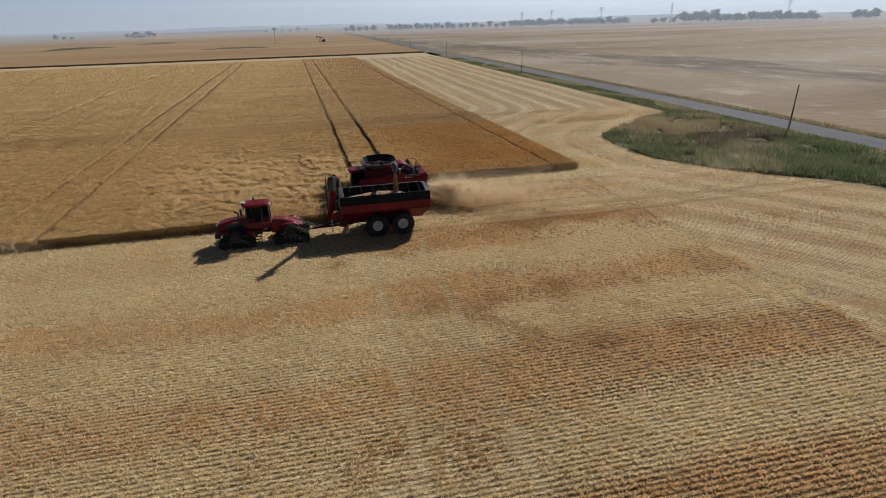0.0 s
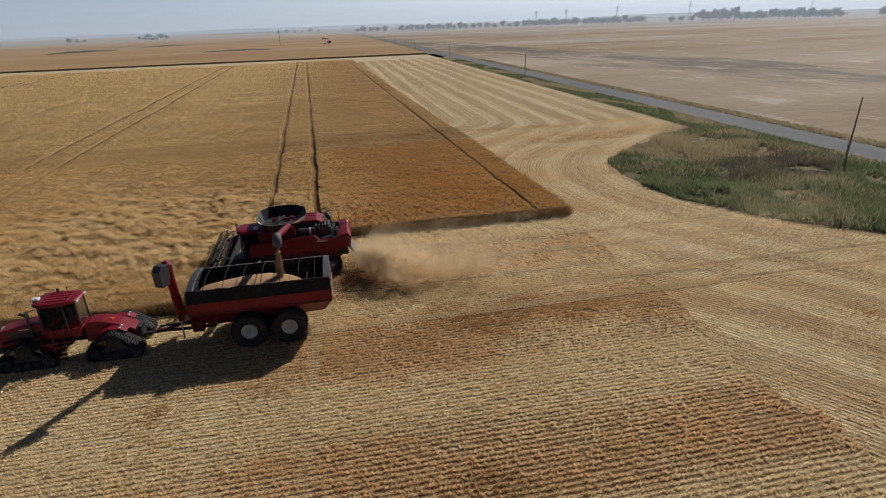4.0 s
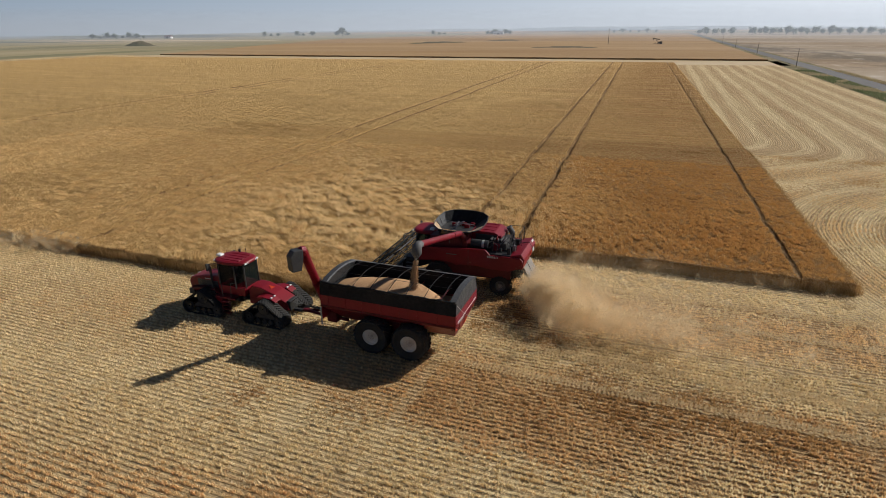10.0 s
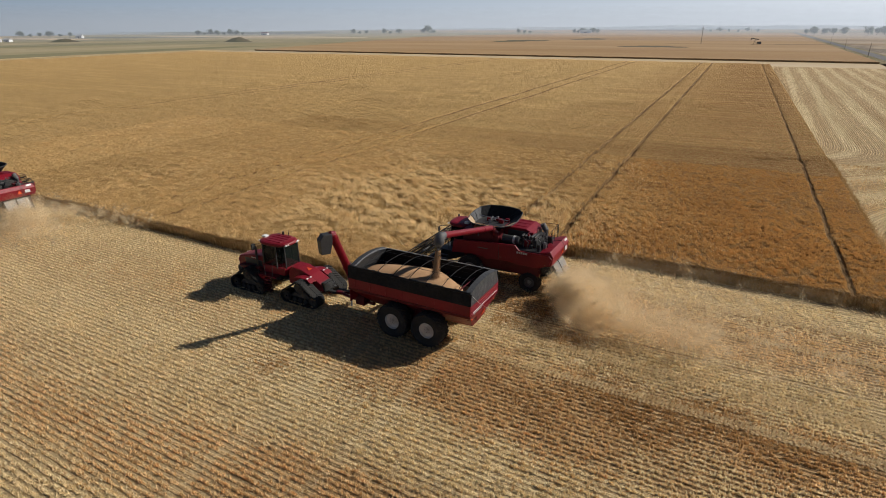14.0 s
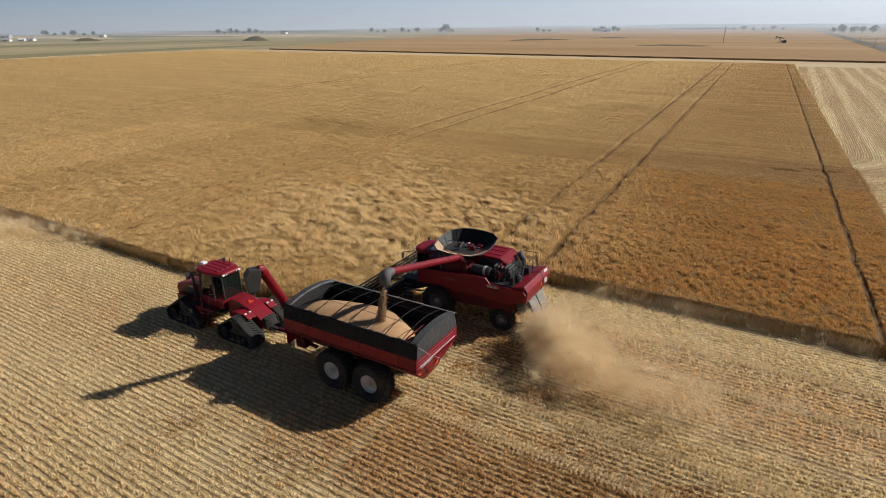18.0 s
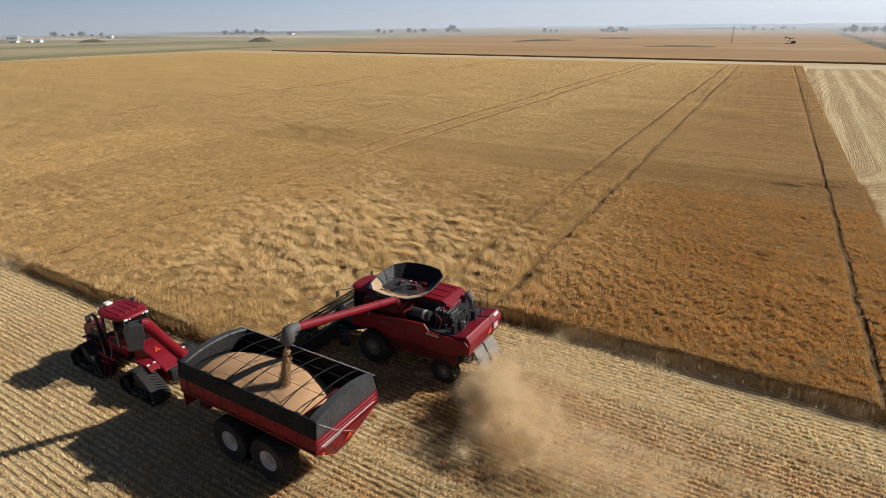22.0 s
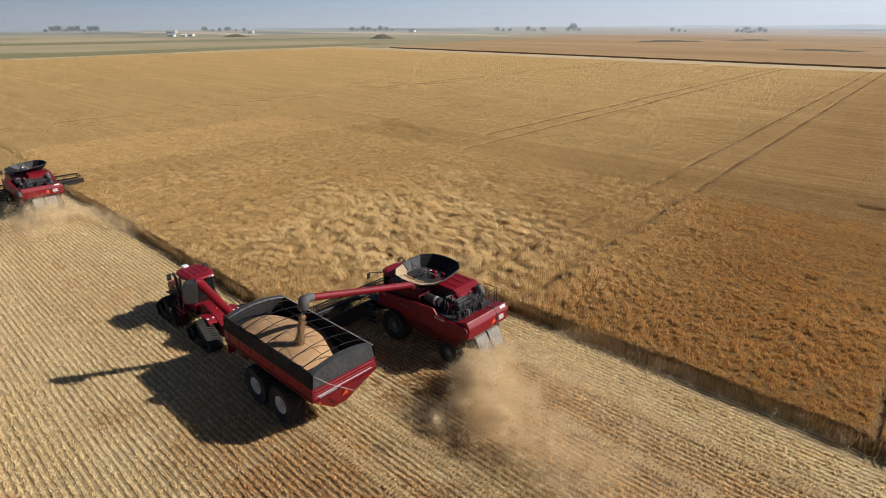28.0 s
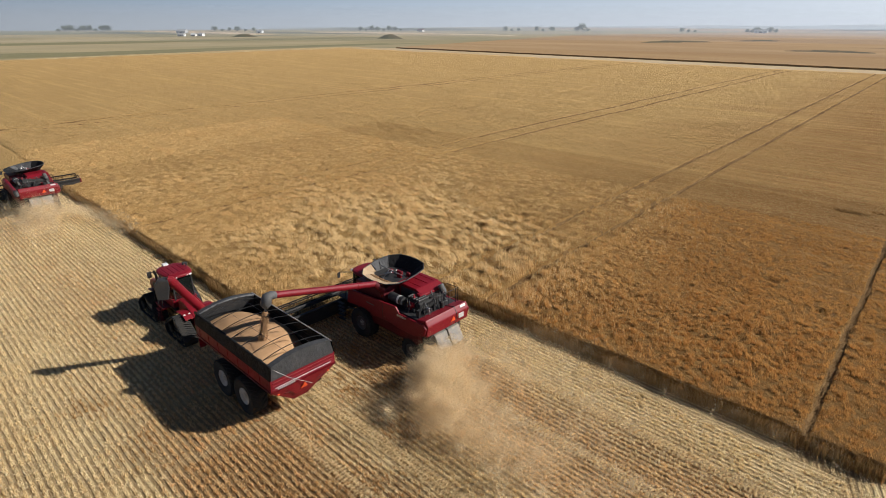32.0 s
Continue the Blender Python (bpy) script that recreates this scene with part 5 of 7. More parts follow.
# ---- tractor on four tracks ----
def track_unit(parent, x, y, side):
    """A three-cornered rubber track with its wheels."""
    hw = 0.42
    circ = [(-1.08, 0.42, 0.42), (1.08, 0.42, 0.42), (0.05, 1.12, 0.48)]
    pts = []
    def arc(c, a0, a1, n):
        for k in range(n + 1):
            a = a0 + (a1 - a0) * k / n
            pts.append((c[0] + c[2] * math.cos(a), c[1] + c[2] * math.sin(a)))
    arc(circ[0], math.radians(118 + 8), math.radians(270), 8)
    arc(circ[1], math.radians(270), math.radians(414), 8)
    arc(circ[2], math.radians(54), math.radians(126), 6)
    bm = bmesh.new()
    n = len(pts)
    cen = (0.0, 0.55)
    rings = []
    for px, pz in pts:
        dx, dz = px - cen[0], pz - cen[1]
        l = math.hypot(dx, dz)
        ix, iz = px - dx / l * 0.07, pz - dz / l * 0.07
        rings.append([bm.verts.new((px, -hw, pz)), bm.verts.new((px, hw, pz)), bm.verts.new((ix, hw, iz)), bm.verts.new((ix, -hw, iz))])
    for k in range(n):
        a, b = rings[k], rings[(k + 1) % n]
        for q in range(4):
            bm.faces.new((a[q], a[(q + 1) % 4], b[(q + 1) % 4], b[q]))
    bmesh.ops.recalc_face_normals(bm, faces=bm.faces[:])
    # chevron lugs along the belt
    tread = bmesh.new()
    run, acc = [], 0.0
    for k in range(n):
        p, q = Vector((pts[k][0], 0, pts[k][1])), Vector((pts[(k + 1) % n][0], 0, pts[(k + 1) % n][1]))
        run.append((acc, p, q))
        acc += (q - p).length
    count = int(acc / 0.17)
    for j in range(count):
        for s in (-1, 1):
            at = (j + (0.0 if s > 0 else 0.5)) * acc / count
            for st, p, q in run:
                if st <= at < st + (q - p).length + 1e-6:
                    d = (q - p).normalized()
                    pos = p + d * (at - st)
                    break
            nrm = Vector((d.z, 0, -d.x))
            m = Matrix.Translation(pos + Vector((0, s * 0.19, 0)) + nrm * 0.025) @ Matrix((d, Vector((0, 1, 0)), nrm)).transposed().to_4x4() @ Matrix.Rotation(s * 0.45, 4, "Z")
            bmesh.ops.create_cube(tread, size=1, matrix=m @ Matrix.Diagonal((0.06, 0.42, 0.06, 1)))
    t = part("rubber_track", bm, M["rubber"], parent, "dusty black rubber track with chevron lugs")
    t.location = (x, y, 0.02)
    tagged(part("tread", tread, M["rubber"], t, "chevron lugs of the track"), kind="stuff")
    for cx, cz, r in circ:
        bm = lathe([(r - 0.08, -0.3), (r - 0.06, -0.26), (r * 0.55, -0.24), (r * 0.5, -0.3), (0.05, -0.3), (0.05, 0.3), (r * 0.5, 0.3), (r * 0.55, 0.24), (r - 0.06, 0.26), (r - 0.08, 0.3)], 20, centre=(cx, 0, cz))
        part("track_wheel", bm, M["dark_steel"], t)
    for cx in (-0.45, 0.0, 0.45):
        part("roller", lathe([(0.01, -0.26), (0.17, -0.26), (0.17, 0.26), (0.01, 0.26)], 14, centre=(cx, 0, 0.26)), M["dark_steel"], t)
    part("track_frame", prism([(-0.9, 0.4), (0.9, 0.4), (0.3, 0.95), (-0.2, 0.95)], -0.16, 0.16, 0.04), M["black"], t)
    return t


def tractor():
    t = thing("tractor", -11.0, 0.35, 0.0, "red articulated tractor on four rubber tracks pulling the cart", "tractor")
    for x, s in ((2.3, -1), (2.3, 1), (-2.3, -1), (-2.3, 1)):
        track_unit(t, x, s * 1.2, s)
    for x in (2.3, -2.3):
        part("axle", pipe([(x, -1.0, 1.02), (x, 1.0, 1.02)], 0.17, 12), M["dark_steel"], t)
    # front frame, nose and hood
    bm = prism([(-3.55, 0.75), (-0.2, 0.75), (-0.2, 1.35), (-3.55, 1.35)], -0.48, 0.48, 0.05)
    part("front_frame", bm, M["dark_steel"], t)
    bm = prism([(-3.85, 1.1), (-3.95, 1.75), (-3.72, 2.05), (-2.8, 2.26), (-1.35, 2.4), (-1.35, 1.3), (-3.6, 1.05)], -0.6, 0.6, 0.12)
    hood = part("hood", bm, M["red"], t, "sloping red engine hood")
    bm = bmesh.new()
    for k in range(7):
        box(bm, -3.97, -3.87, -0.42, 0.42, 1.2 + 0.09 * k, 1.25 + 0.09 * k)
    part("grille", bm, M["black"], hood, "black slatted grille")
    for s in (-1, 1):
        bm = block(-3.2, -1.6, s * 0.605 - 0.01, s * 0.605 + 0.01, 1.45, 2.0, 0.0)
        for k in range(8):
            box(bm, -3.1 + 0.18 * k, -3.02 + 0.18 * k, s * 0.62 - 0.012, s * 0.62 + 0.012, 1.5, 1.95)
        part("hood_grille", bm, M["black"], hood, "black side grille")
        part("headlamp", block(-3.93, -3.78, s * 0.32 - 0.13, s * 0.32 + 0.13, 1.86, 1.96, 0.02), M["silver"], hood, "clear headlamp")
        bm = block(-2.6, -2.1, s * 0.61 - 0.012, s * 0.61 + 0.012, 2.07, 2.12)
        part("hood_stripe", bm, M["silver"], hood, "pale name stripe")
    part("front_weight", block(-4.2, -3.75, -0.5, 0.5, 0.7, 1.1, 0.05), M["black"], t, "black front weight block")
    part("exhaust_stack", pipe([(-1.95, -0.70, 1.6), (-1.95, -0.70, 2.95), (-2.25, -0.70, 3.12)], 0.085, 12), M["black"], t, "black curved exhaust stack")
    part("air_intake", pipe([(-1.9, 0.72, 1.7), (-1.9, 0.72, 2.7)], 0.11, 12), M["black"], t, "black air intake pipe")
    # cab: floor, posts, glass and roof
    bm = prism([(-1.35, 1.35), (0.55, 1.35), (0.62, 1.9), (-1.35, 1.9)], -0.78, 0.78, 0.05)
    part("cab_base", bm, M["red"], t)
    posts = [(-1.32, -0.72), (-1.32, 0.72), (0.0, -0.84), (0.0, 0.84), (0.6, -0.62), (0.6, 0.62)]
    for x, y in posts:
        part("cab_post", pipe([(x, y, 1.85), (x * 0.97, y * 0.98, 3.42)], 0.045, 8), M["black"], t)
    ring = [(-1.33, -0.70), (0.0, -0.82), (0.6, -0.6), (0.6, 0.6), (0.0, 0.82), (-1.33, 0.70)]
    for k in range(6):
        a, b2 = ring[k], ring[(k + 1) % 6]
        bm = bmesh.new()
        vs = [bm.verts.new((*a, 1.92)), bm.verts.new((*b2, 1.92)), bm.verts.new((b2[0] * 0.97, b2[1] * 0.98, 3.38)), bm.verts.new((a[0] * 0.97, a[1] * 0.98, 3.38))]
        fc = bm.faces.new(vs)
        bmesh.ops.solidify(bm, geom=[fc], thickness=0.012)
        g = part("cab_window", bm, M["glass"], t, "tinted cab window")
        g.visible_shadow = False
    bm = roof_shell(-1.66, 0.78, 0.95, 3.38, 3.64, 0.12)
    for y in (-0.5, -0.17, 0.17, 0.5):
        box(bm, -1.05, 0.3, y - 0.12, y + 0.12, 3.60, 3.66, 0.02, 1)
    roof = part("cab_roof", bm, M["red"], t, "ribbed red cab roof")
    for y in (-0.55, -0.3, 0.3, 0.55):
        part("work_lamp", block(0.68, 0.76, y - 0.09, y + 0.09, 3.43, 3.53, 0.02), M["white"], roof, "white work lamp")
        part("work_lamp", block(-1.66, -1.58, y - 0.09, y + 0.09, 3.43, 3.53, 0.02), M["white"], roof, "white work lamp")
    bm = block(-1.66, -1.3, -0.34, 0.02, 3.62, 3.76, 0.06, 3)
    part("satellite_receiver", bm, M["white"], roof, "white satellite receiver")
    part("beacon", pipe([(-0.7, 0.72, 3.6), (-0.7, 0.72, 3.84)], 0.07, 12), M["black"], roof)
    part("antenna", pipe([(-0.2, 0.7, 3.6), (-0.2, 0.72, 3.95)], 0.02, 6), M["black"], roof)
    for s in (-1, 1):
        bm = pipe([(-1.35, s * 0.8, 3.35), (-1.6, s * 1.15, 3.4)], 0.025, 6)
        box(bm, -1.68, -1.58, s * 1.2 - 0.13, s * 1.2 + 0.13, 3.0, 3.42, 0.03)
        part("mirror", bm, M["black"], t, "black wing mirror")
    bm = block(-0.65, -0.15, -0.26, 0.26, 1.9, 2.3, 0.06)
    box(bm, -0.22, -0.06, -0.26, 0.26, 2.2, 3.0, 0.06)
    part("driver_seat", bm, M["black"], t, "empty dark driver seat")
    part("steering_column", pipe([(-1.15, 0, 1.9), (-0.85, 0, 2.5)], 0.05, 8), M["black"], t)
    bm = block(-1.1, -1.05, 0.35, 0.65, 2.3, 2.75, 0.02)
    part("display_screen", bm, M["dark_steel"], t)
    # platform, steps and rails on the near side
    part("platform", block(-1.4, 0.1, -1.3, -0.8, 1.28, 1.36, 0.02), M["dark_red"], t)
    bm = bmesh.new()
    for k in range(4):
        box(bm, -0.75, -0.2, -1.42 - 0.03 * k, -1.2 - 0.03 * k, 0.35 + 0.27 * k, 0.39 + 0.27 * k, 0.01, 1)
    for x in (-0.75, -0.2):
        pipe([(x, -1.5, 0.3), (x, -1.28, 1.35)], 0.025, 6, bm)
    part("ladder", bm, M["dark_red"], t, "dark red step ladder")
    part("handrail", pipe([(-1.35, -1.25, 1.36), (-1.35, -1.25, 2.35), (-0.75, -1.25, 2.35), (-0.75, -1.25, 1.36)], 0.02, 6), M["black"], t)
    part("handrail", pipe([(-0.15, -1.25, 1.36), (-0.15, -1.1, 2.3), (0.1, -0.95, 2.3)], 0.02, 6), M["black"], t)
    part("fuel_tank", block(-1.3, -0.1, 0.75, 1.25, 0.8, 1.5, 0.1, 3), M["black"], t)
    part("battery_box", block(-1.45, -0.85, -1.2, -0.75, 0.75, 1.25, 0.04), M["red"], t)
    # joint and rear frame
    bm = pipe([(0.35, 0, 0.8), (0.35, 0, 1.6)], 0.16, 12)
    box(bm, -0.3, 0.9, -0.25, 0.25, 0.85, 1.0, 0.03)
    box(bm, -0.3, 0.9, -0.25, 0.25, 1.35, 1.5, 0.03)
    part("hinge", bm, M["dark_steel"], t)
    bm = prism([(0.62, 0.8), (0.66, 1.75), (0.9, 2.05), (1.6, 2.02), (2.5, 1.72), (3.3, 1.3), (3.5, 0.75)], -0.52, 0.52, 0.07)
    rear = part("rear_body", bm, M["red"], t, "sloping red rear body")
    bm = bmesh.new()
    tri = [(0.0, 0.2), (-0.2, -0.14), (0.2, -0.14)]
    for y, z in tri:
        bm.verts.new((2.0 - z * 0.9, y, 1.93 + z * 0.32))
    bm.faces.new(bm.verts[:]) if not bm.verts.ensure_lookup_table() else None
    bmesh.ops.solidify(bm, geom=bm.faces[:], thickness=0.02)
    part("warning_triangle", bm, M["orange"], rear, "orange slow-vehicle triangle")
    for s in (-1, 1):
        bm = prism([(1.6, 1.62), (2.1, 1.72), (2.7, 1.68), (3.0, 1.5), (2.95, 1.44), (2.65, 1.61), (2.1, 1.65), (1.6, 1.56)], s * 0.55, s * 1.08, 0.02)
        part("fender", bm, M["red"], t, "short red fender over the rear track")
        for y in (0.66, 0.98):
            part("fender_lamp", block(3.0, 3.05, s * y - 0.05, s * y + 0.05, 1.45, 1.51, 0.015), M["lens"], t, "small dark red fender lamp")
            part("fender_work_lamp", block(2.62, 2.72, s * y - 0.07, s * y + 0.07, 1.68, 1.75, 0.02), M["white"], t, "white fender work lamp")
        bm = prism([(-3.5, 1.5), (-2.6, 1.6), (-1.7, 1.58), (-1.4, 1.4), (-1.4, 1.34), (-1.7, 1.5), (-2.6, 1.53), (-3.5, 1.43)], s * 0.6, s * 0.95, 0.02)
        part("fender", bm, M["dark_red"], t)
    bm = bmesh.new()
    for k in range(6):
        pipe([(3.35, -0.3 + 0.12 * k, 1.1), (3.7, -0.35 + 0.13 * k, 1.35 + 0.05 * (k % 2)), (4.1, -0.2 + 0.07 * k, 1.05)], 0.02, 6, bm)
    part("hydraulic_hose", bm, M["black"], t, "black hydraulic hoses")
    part("drawbar", block(3.2, 4.45, -0.1, 0.1, 0.62, 0.74, 0.03), M["dark_steel"], t)
    bm = block(3.3, 3.55, -0.4, 0.4, 0.7, 1.35, 0.04)
    part("hitch_block", bm, M["dark_steel"], t)
    return t


tractor()


# ---- combine harvester ----
def combine(x, y, folded, label):
    c = thing("combine_harvester", x, y, 0.0, label, "combine", "combines in the field")
    NW = 1.75
    # side shields
    for s in (-1, 1):
        prof = [(-2.0, 1.95), (-1.85, 2.95), (0.2, 3.12), (2.7, 3.30), (3.02, 2.94), (5.05, 2.96), (5.25, 2.75), (5.1, 2.25), (4.3, 1.95), (2.9, 1.95), (2.2, 2.05), (1.0, 2.0), (0.7, 1.9), (0.4, 2.05), (-0.5, 2.15), (-1.2, 2.05)]
        bm = prism(prof, s * NW, s * (NW + 0.12), 0.035)
        sh = part("side_shield", bm, M["red"], c, "large curved red side shield")
        yy = s * (NW + 0.125)
        for k in range(6):
            w = 0.11 if k < 4 else 0.045
            part("letter_bar", block(2.85 + 0.15 * k - (0.06 if k == 5 else 0), 2.85 + 0.15 * k + w - (0.06 if k == 5 else 0), yy - 0.006, yy + 0.006, 2.76, 2.9), M["silver"], sh)
        part("side_stripe", block(0.0, 0.75, yy - 0.006, yy + 0.006, 2.66, 2.72), M["shaded_rim"], sh, "thin pale stripe")
        part("shield_seam", block(1.55, 1.57, yy - 0.01, yy + 0.004, 2.05, 3.15), M["black"], sh)
    part("body", block(-1.15, 4.4, -1.68, 1.68, 1.25, 2.9, 0.08), M["dark_red"], c, "dark inner body of the harvester")
    part("belly", prism([(-1.2, 1.3), (4.6, 1.3), (4.3, 0.95), (0.5, 0.8), (-0.9, 0.85)], -1.0, 1.0, 0.05), M["dark_steel"], c)
    # rear end: hood, lamps, chopper and spreader chutes
    bm = prism([(4.45, 2.2), (4.35, 3.02), (5.1, 3.2), (5.32, 2.85), (5.22, 2.15)], -NW, NW, 0.07)
    rearh = part("rear_hood", bm, M["red"], c, "rounded red rear hood")
    for s in (-1, 1):
        part("rear_lamp", block(5.22, 5.34, s * 1.5 - 0.07, s * 1.5 + 0.07, 2.76, 2.83, 0.02), M["lens"], rearh, "small dark red rear lamp")
    bm = bmesh.new()
    tri = [(0.0, 0.2), (-0.2, -0.14), (0.2, -0.14)]
    bmesh.ops.convex_hull(bm, input=[bm.verts.new((xx + 0.1 * zz, 0.4 + yy_, 2.6 + zz)) for xx in (5.29, 5.315) for yy_, zz in tri])
    part("warning_triangle", bm, M["orange"], rearh, "orange slow-vehicle triangle")
    part("hood_seam", prism([(4.4, 3.06), (5.1, 3.235), (5.345, 2.86), (5.24, 2.15), (5.2, 2.15), (5.3, 2.85), (5.09, 3.2), (4.4, 3.02)], 0.66, 0.69), M["black"], rearh, "dark seam across the rear hood")
    part("rear_light_panel", block(5.25, 5.33, 0.85, 1.3, 2.45, 2.75, 0.02, rot=Euler((0, -0.12, 0))), M["silver"], rearh, "pale panel on the rear hood")
    part("straw_chopper", block(4.3, 5.05, -1.3, 1.3, 1.35, 2.15, 0.08), M["dark_steel"], c)
    for yb in (-1.05, 0.02):
        bm = prism([(4.95, 2.05), (5.2, 1.98), (5.68, 1.12), (5.6, 1.08), (5.08, 1.75)], yb, yb + 0.95, 0.015)
        part("spreader_chute", bm, M["chute"], c, "grey sheet-metal spreader chute")
    # engine bay open at the back
    part("engine_deck", block(1.4, 4.6, -1.66, 1.66, 2.86, 2.98, 0.02), M["black"], c)
    bm = prism([(1.3, 3.0), (1.3, 3.98), (2.9, 3.98), (3.45, 3.72), (3.4, 3.0)], -0.35, 1.6, 0.05)
    for yy_ in (0.1, 0.75, 1.3):
        box(bm, 1.5, 2.8, yy_ - 0.03, yy_ + 0.03, 3.97, 4.005, 0.008, 1)
    part("engine_hood", bm, M["red"], c, "raised red engine hood")
    part("hood_opening", block(1.6, 3.2, -0.372, -0.34, 3.05, 3.8, 0.01), M["black"], c, "dark louvred opening under the hood")
    part("hood_end_screen", block(3.44, 3.47, -0.2, 1.45, 3.02, 3.62, 0.01), M["black"], c)
    part("engine_block", block(2.6, 3.9, -1.0, 0.2, 2.98, 3.55, 0.1), M["dark_steel"], c, "greasy engine block")
    bm = bmesh.new()
    for k in range(5):
        box(bm, 2.75 + 0.22 * k, 2.9 + 0.22 * k, -0.95, -0.1, 3.5, 3.72, 0.03, 1)
    part("cylinder_cover", bm, M["dark_steel"], c)
    part("air_cleaner", pipe([(1.6, -1.2, 3.42), (2.75, -1.2, 3.42)], 0.27, 18), M["black"], c, "long black air cleaner drum")
    for k in range(3):
        part("clamp_band", pipe([(1.75 + 0.4 * k, -1.2, 3.42), (1.78 + 0.4 * k, -1.2, 3.42)], 0.285, 18), M["dark_steel"], c)
    part("muffler", pipe([(3.85, 1.15, 3.0), (3.8, 1.15, 3.6), (3.55, 1.1, 4.02)], 0.19, 14), M["spout_rubber"], c, "upright dark muffler")
    part("radiator", block(3.5, 3.85, -0.1, 0.85, 3.0, 3.55, 0.04), M["dark_steel"], c)
    bm = bmesh.new()
    for q in ((3.0, -1.3), (3.35, -1.45), (3.5, -0.6), (4.1, -0.9), (4.2, -0.2)):
        pipe([(q[0], q[1], 3.0), (q[0] + 0.1, q[1] + 0.1, 3.45), (q[0] - 0.25, q[1] + 0.35, 3.55), (q[0] - 0.5, q[1] + 0.2, 3.2)], 0.035, 6, bm)
    part("engine_hose", bm, M["black"], c, "tangled black engine hoses")
    part("belt_guard", block(3.05, 3.5, -1.15, -0.75, 3.0, 3.5, 0.07), M["red"], c)
    part("chrome_band", pipe([(2.35, -1.2, 3.42), (2.5, -1.2, 3.42)], 0.283, 18), M["silver"], c, "bright band round the air cleaner")
    for q in range(14):
        qx, qy, qz = 2.9 + rng.uniform(0, 1.5), -1.5 + rng.uniform(0, 2.6), 3.0 + rng.uniform(0, 0.25)
        part("engine_fitting", block(qx, qx + rng.uniform(0.08, 0.3), qy, qy + rng.uniform(0.08, 0.3), 2.97, qz + 0.2, 0.02, seg=1), M["steel"] if q % 5 == 0 else M["dark_red"] if q % 5 == 1 else M["dark_steel"], c)
    for q in range(9):
        bm = bmesh.new()
        qx, qy = 3.0 + rng.uniform(0, 1.3), -1.4 + rng.uniform(0, 2.4)
        pipe([(qx, qy, 3.0), (qx + rng.normal(0, 0.1), qy + rng.normal(0, 0.1), 3.5 + rng.uniform(0, 0.35)), (qx + rng.normal(0, 0.25), qy + rng.normal(0, 0.25), 3.3)], 0.022, 6, bm)
        part("engine_pipe", bm, M["steel"], c, "thin bright engine pipe")
    part("red_cover", block(3.15, 3.45, -0.55, -0.3, 3.3, 3.85, 0.04), M["red"], c)
    part("red_bracket", prism([(3.1, 3.4), (3.25, 3.95), (3.4, 3.4)], -0.9, -0.75, 0.02), M["red"], c)
    part("coolant_bottle", block(4.1, 4.4, -0.75, -0.45, 3.0, 3.3, 0.05), M["dark_steel"], c)
    bm = bmesh.new()
    for yy_ in (0.2, 0.8, 1.4):
        pipe([(4.55, yy_, 3.05), (4.55, yy_, 4.0)], 0.018, 6, bm)
    pipe([(3.6, 1.6, 3.95), (4.55, 1.6, 3.98), (4.55, -0.1, 3.98), (4.75, -0.2, 3.2)], 0.02, 6, bm)
    pipe([(4.55, 1.6, 3.05), (4.55, 1.6, 3.98)], 0.02, 6, bm)
    pipe([(4.55, 1.6, 3.5), (4.55, 0.1, 3.5)], 0.015, 6, bm)
    part("guard_rail", bm, M["dark_steel"], c, "thin tubular guard rail")
    bm = bmesh.new()
    for s in (-0.25, 0.25):
        pipe([(4.62, -1.0 + s, 2.9), (4.45, -1.0 + s, 3.75)], 0.02, 6, bm)
    for k in range(4):
        pipe([(4.6 - 0.045 * k, -1.25, 3.0 + 0.2 * k), (4.6 - 0.045 * k, -0.75, 3.0 + 0.2 * k)], 0.016, 6, bm)
    part("engine_ladder", bm, M["dark_steel"], c)
    # grain tank and its spreading extension
    part("tank_wall", prism([(-1.25, 2.9), (-1.25, 3.75), (1.3, 3.85), (1.5, 2.9)], -1.6, 1.6, 0.04), M["dark_red"], c, "dark red grain tank")
    hi, hz, lo8 = [], [], []
    for k in range(16):
        a = 2 * math.pi * (k + 0.5) / 16
        ca, sa = math.cos(a), math.sin(a)
        se = (abs(ca) ** 3.0 + abs(sa) ** 3.0) ** (-1 / 3.0)
        hi.append((0.44 + 1.76 * se * ca, (1.84 if sa > 0 else 1.72) * se * sa))
        hz.append(4.44 + 0.22 * sa + 0.02 * math.sin(3 * a))
        lo8.append((0.12 + 1.16 * se * ca, 1.34 * se * sa * (0.5 if sa < 0 else 1)))
    for k in range(16):
        bm = bmesh.new()
        j = (k + 1) % 16
        tan_side = 8 <= k <= 14 and not folded
        q = [Vector((*lo8[k], 3.86)), Vector((*lo8[j], 3.86)), Vector((*hi[j], hz[j])), Vector((*hi[k], hz[k]))]
        fc = bm.faces.new([bm.verts.new(p) for p in q])
        bmesh.ops.subdivide_edges(bm, edges=bm.edges[:], cuts=3, use_grid_fill=True)
        for vv in bm.verts:
            vv.co.z += 0.012 * math.sin(vv.co.x * 9 + vv.co.y * 7)
        bmesh.ops.solidify(bm, geom=bm.faces[:], thickness=0.025)
        part("tank_extension", bm, M["canvas"] if tan_side else M["tarp_grey"] if k in (6, 7, 8) else M["tarp"], c, "tan canvas tank extension flap" if tan_side else "black folding tank extension panel")
    bm = bmesh.new()
    pipe([(*hi[k % 16], hz[k % 16]) for k in range(17)], 0.035, 7, bm)
    for k in range(0, 16, 2):
        pipe([(*lo8[k], 3.87), (*hi[k], hz[k])], 0.02, 6, bm)
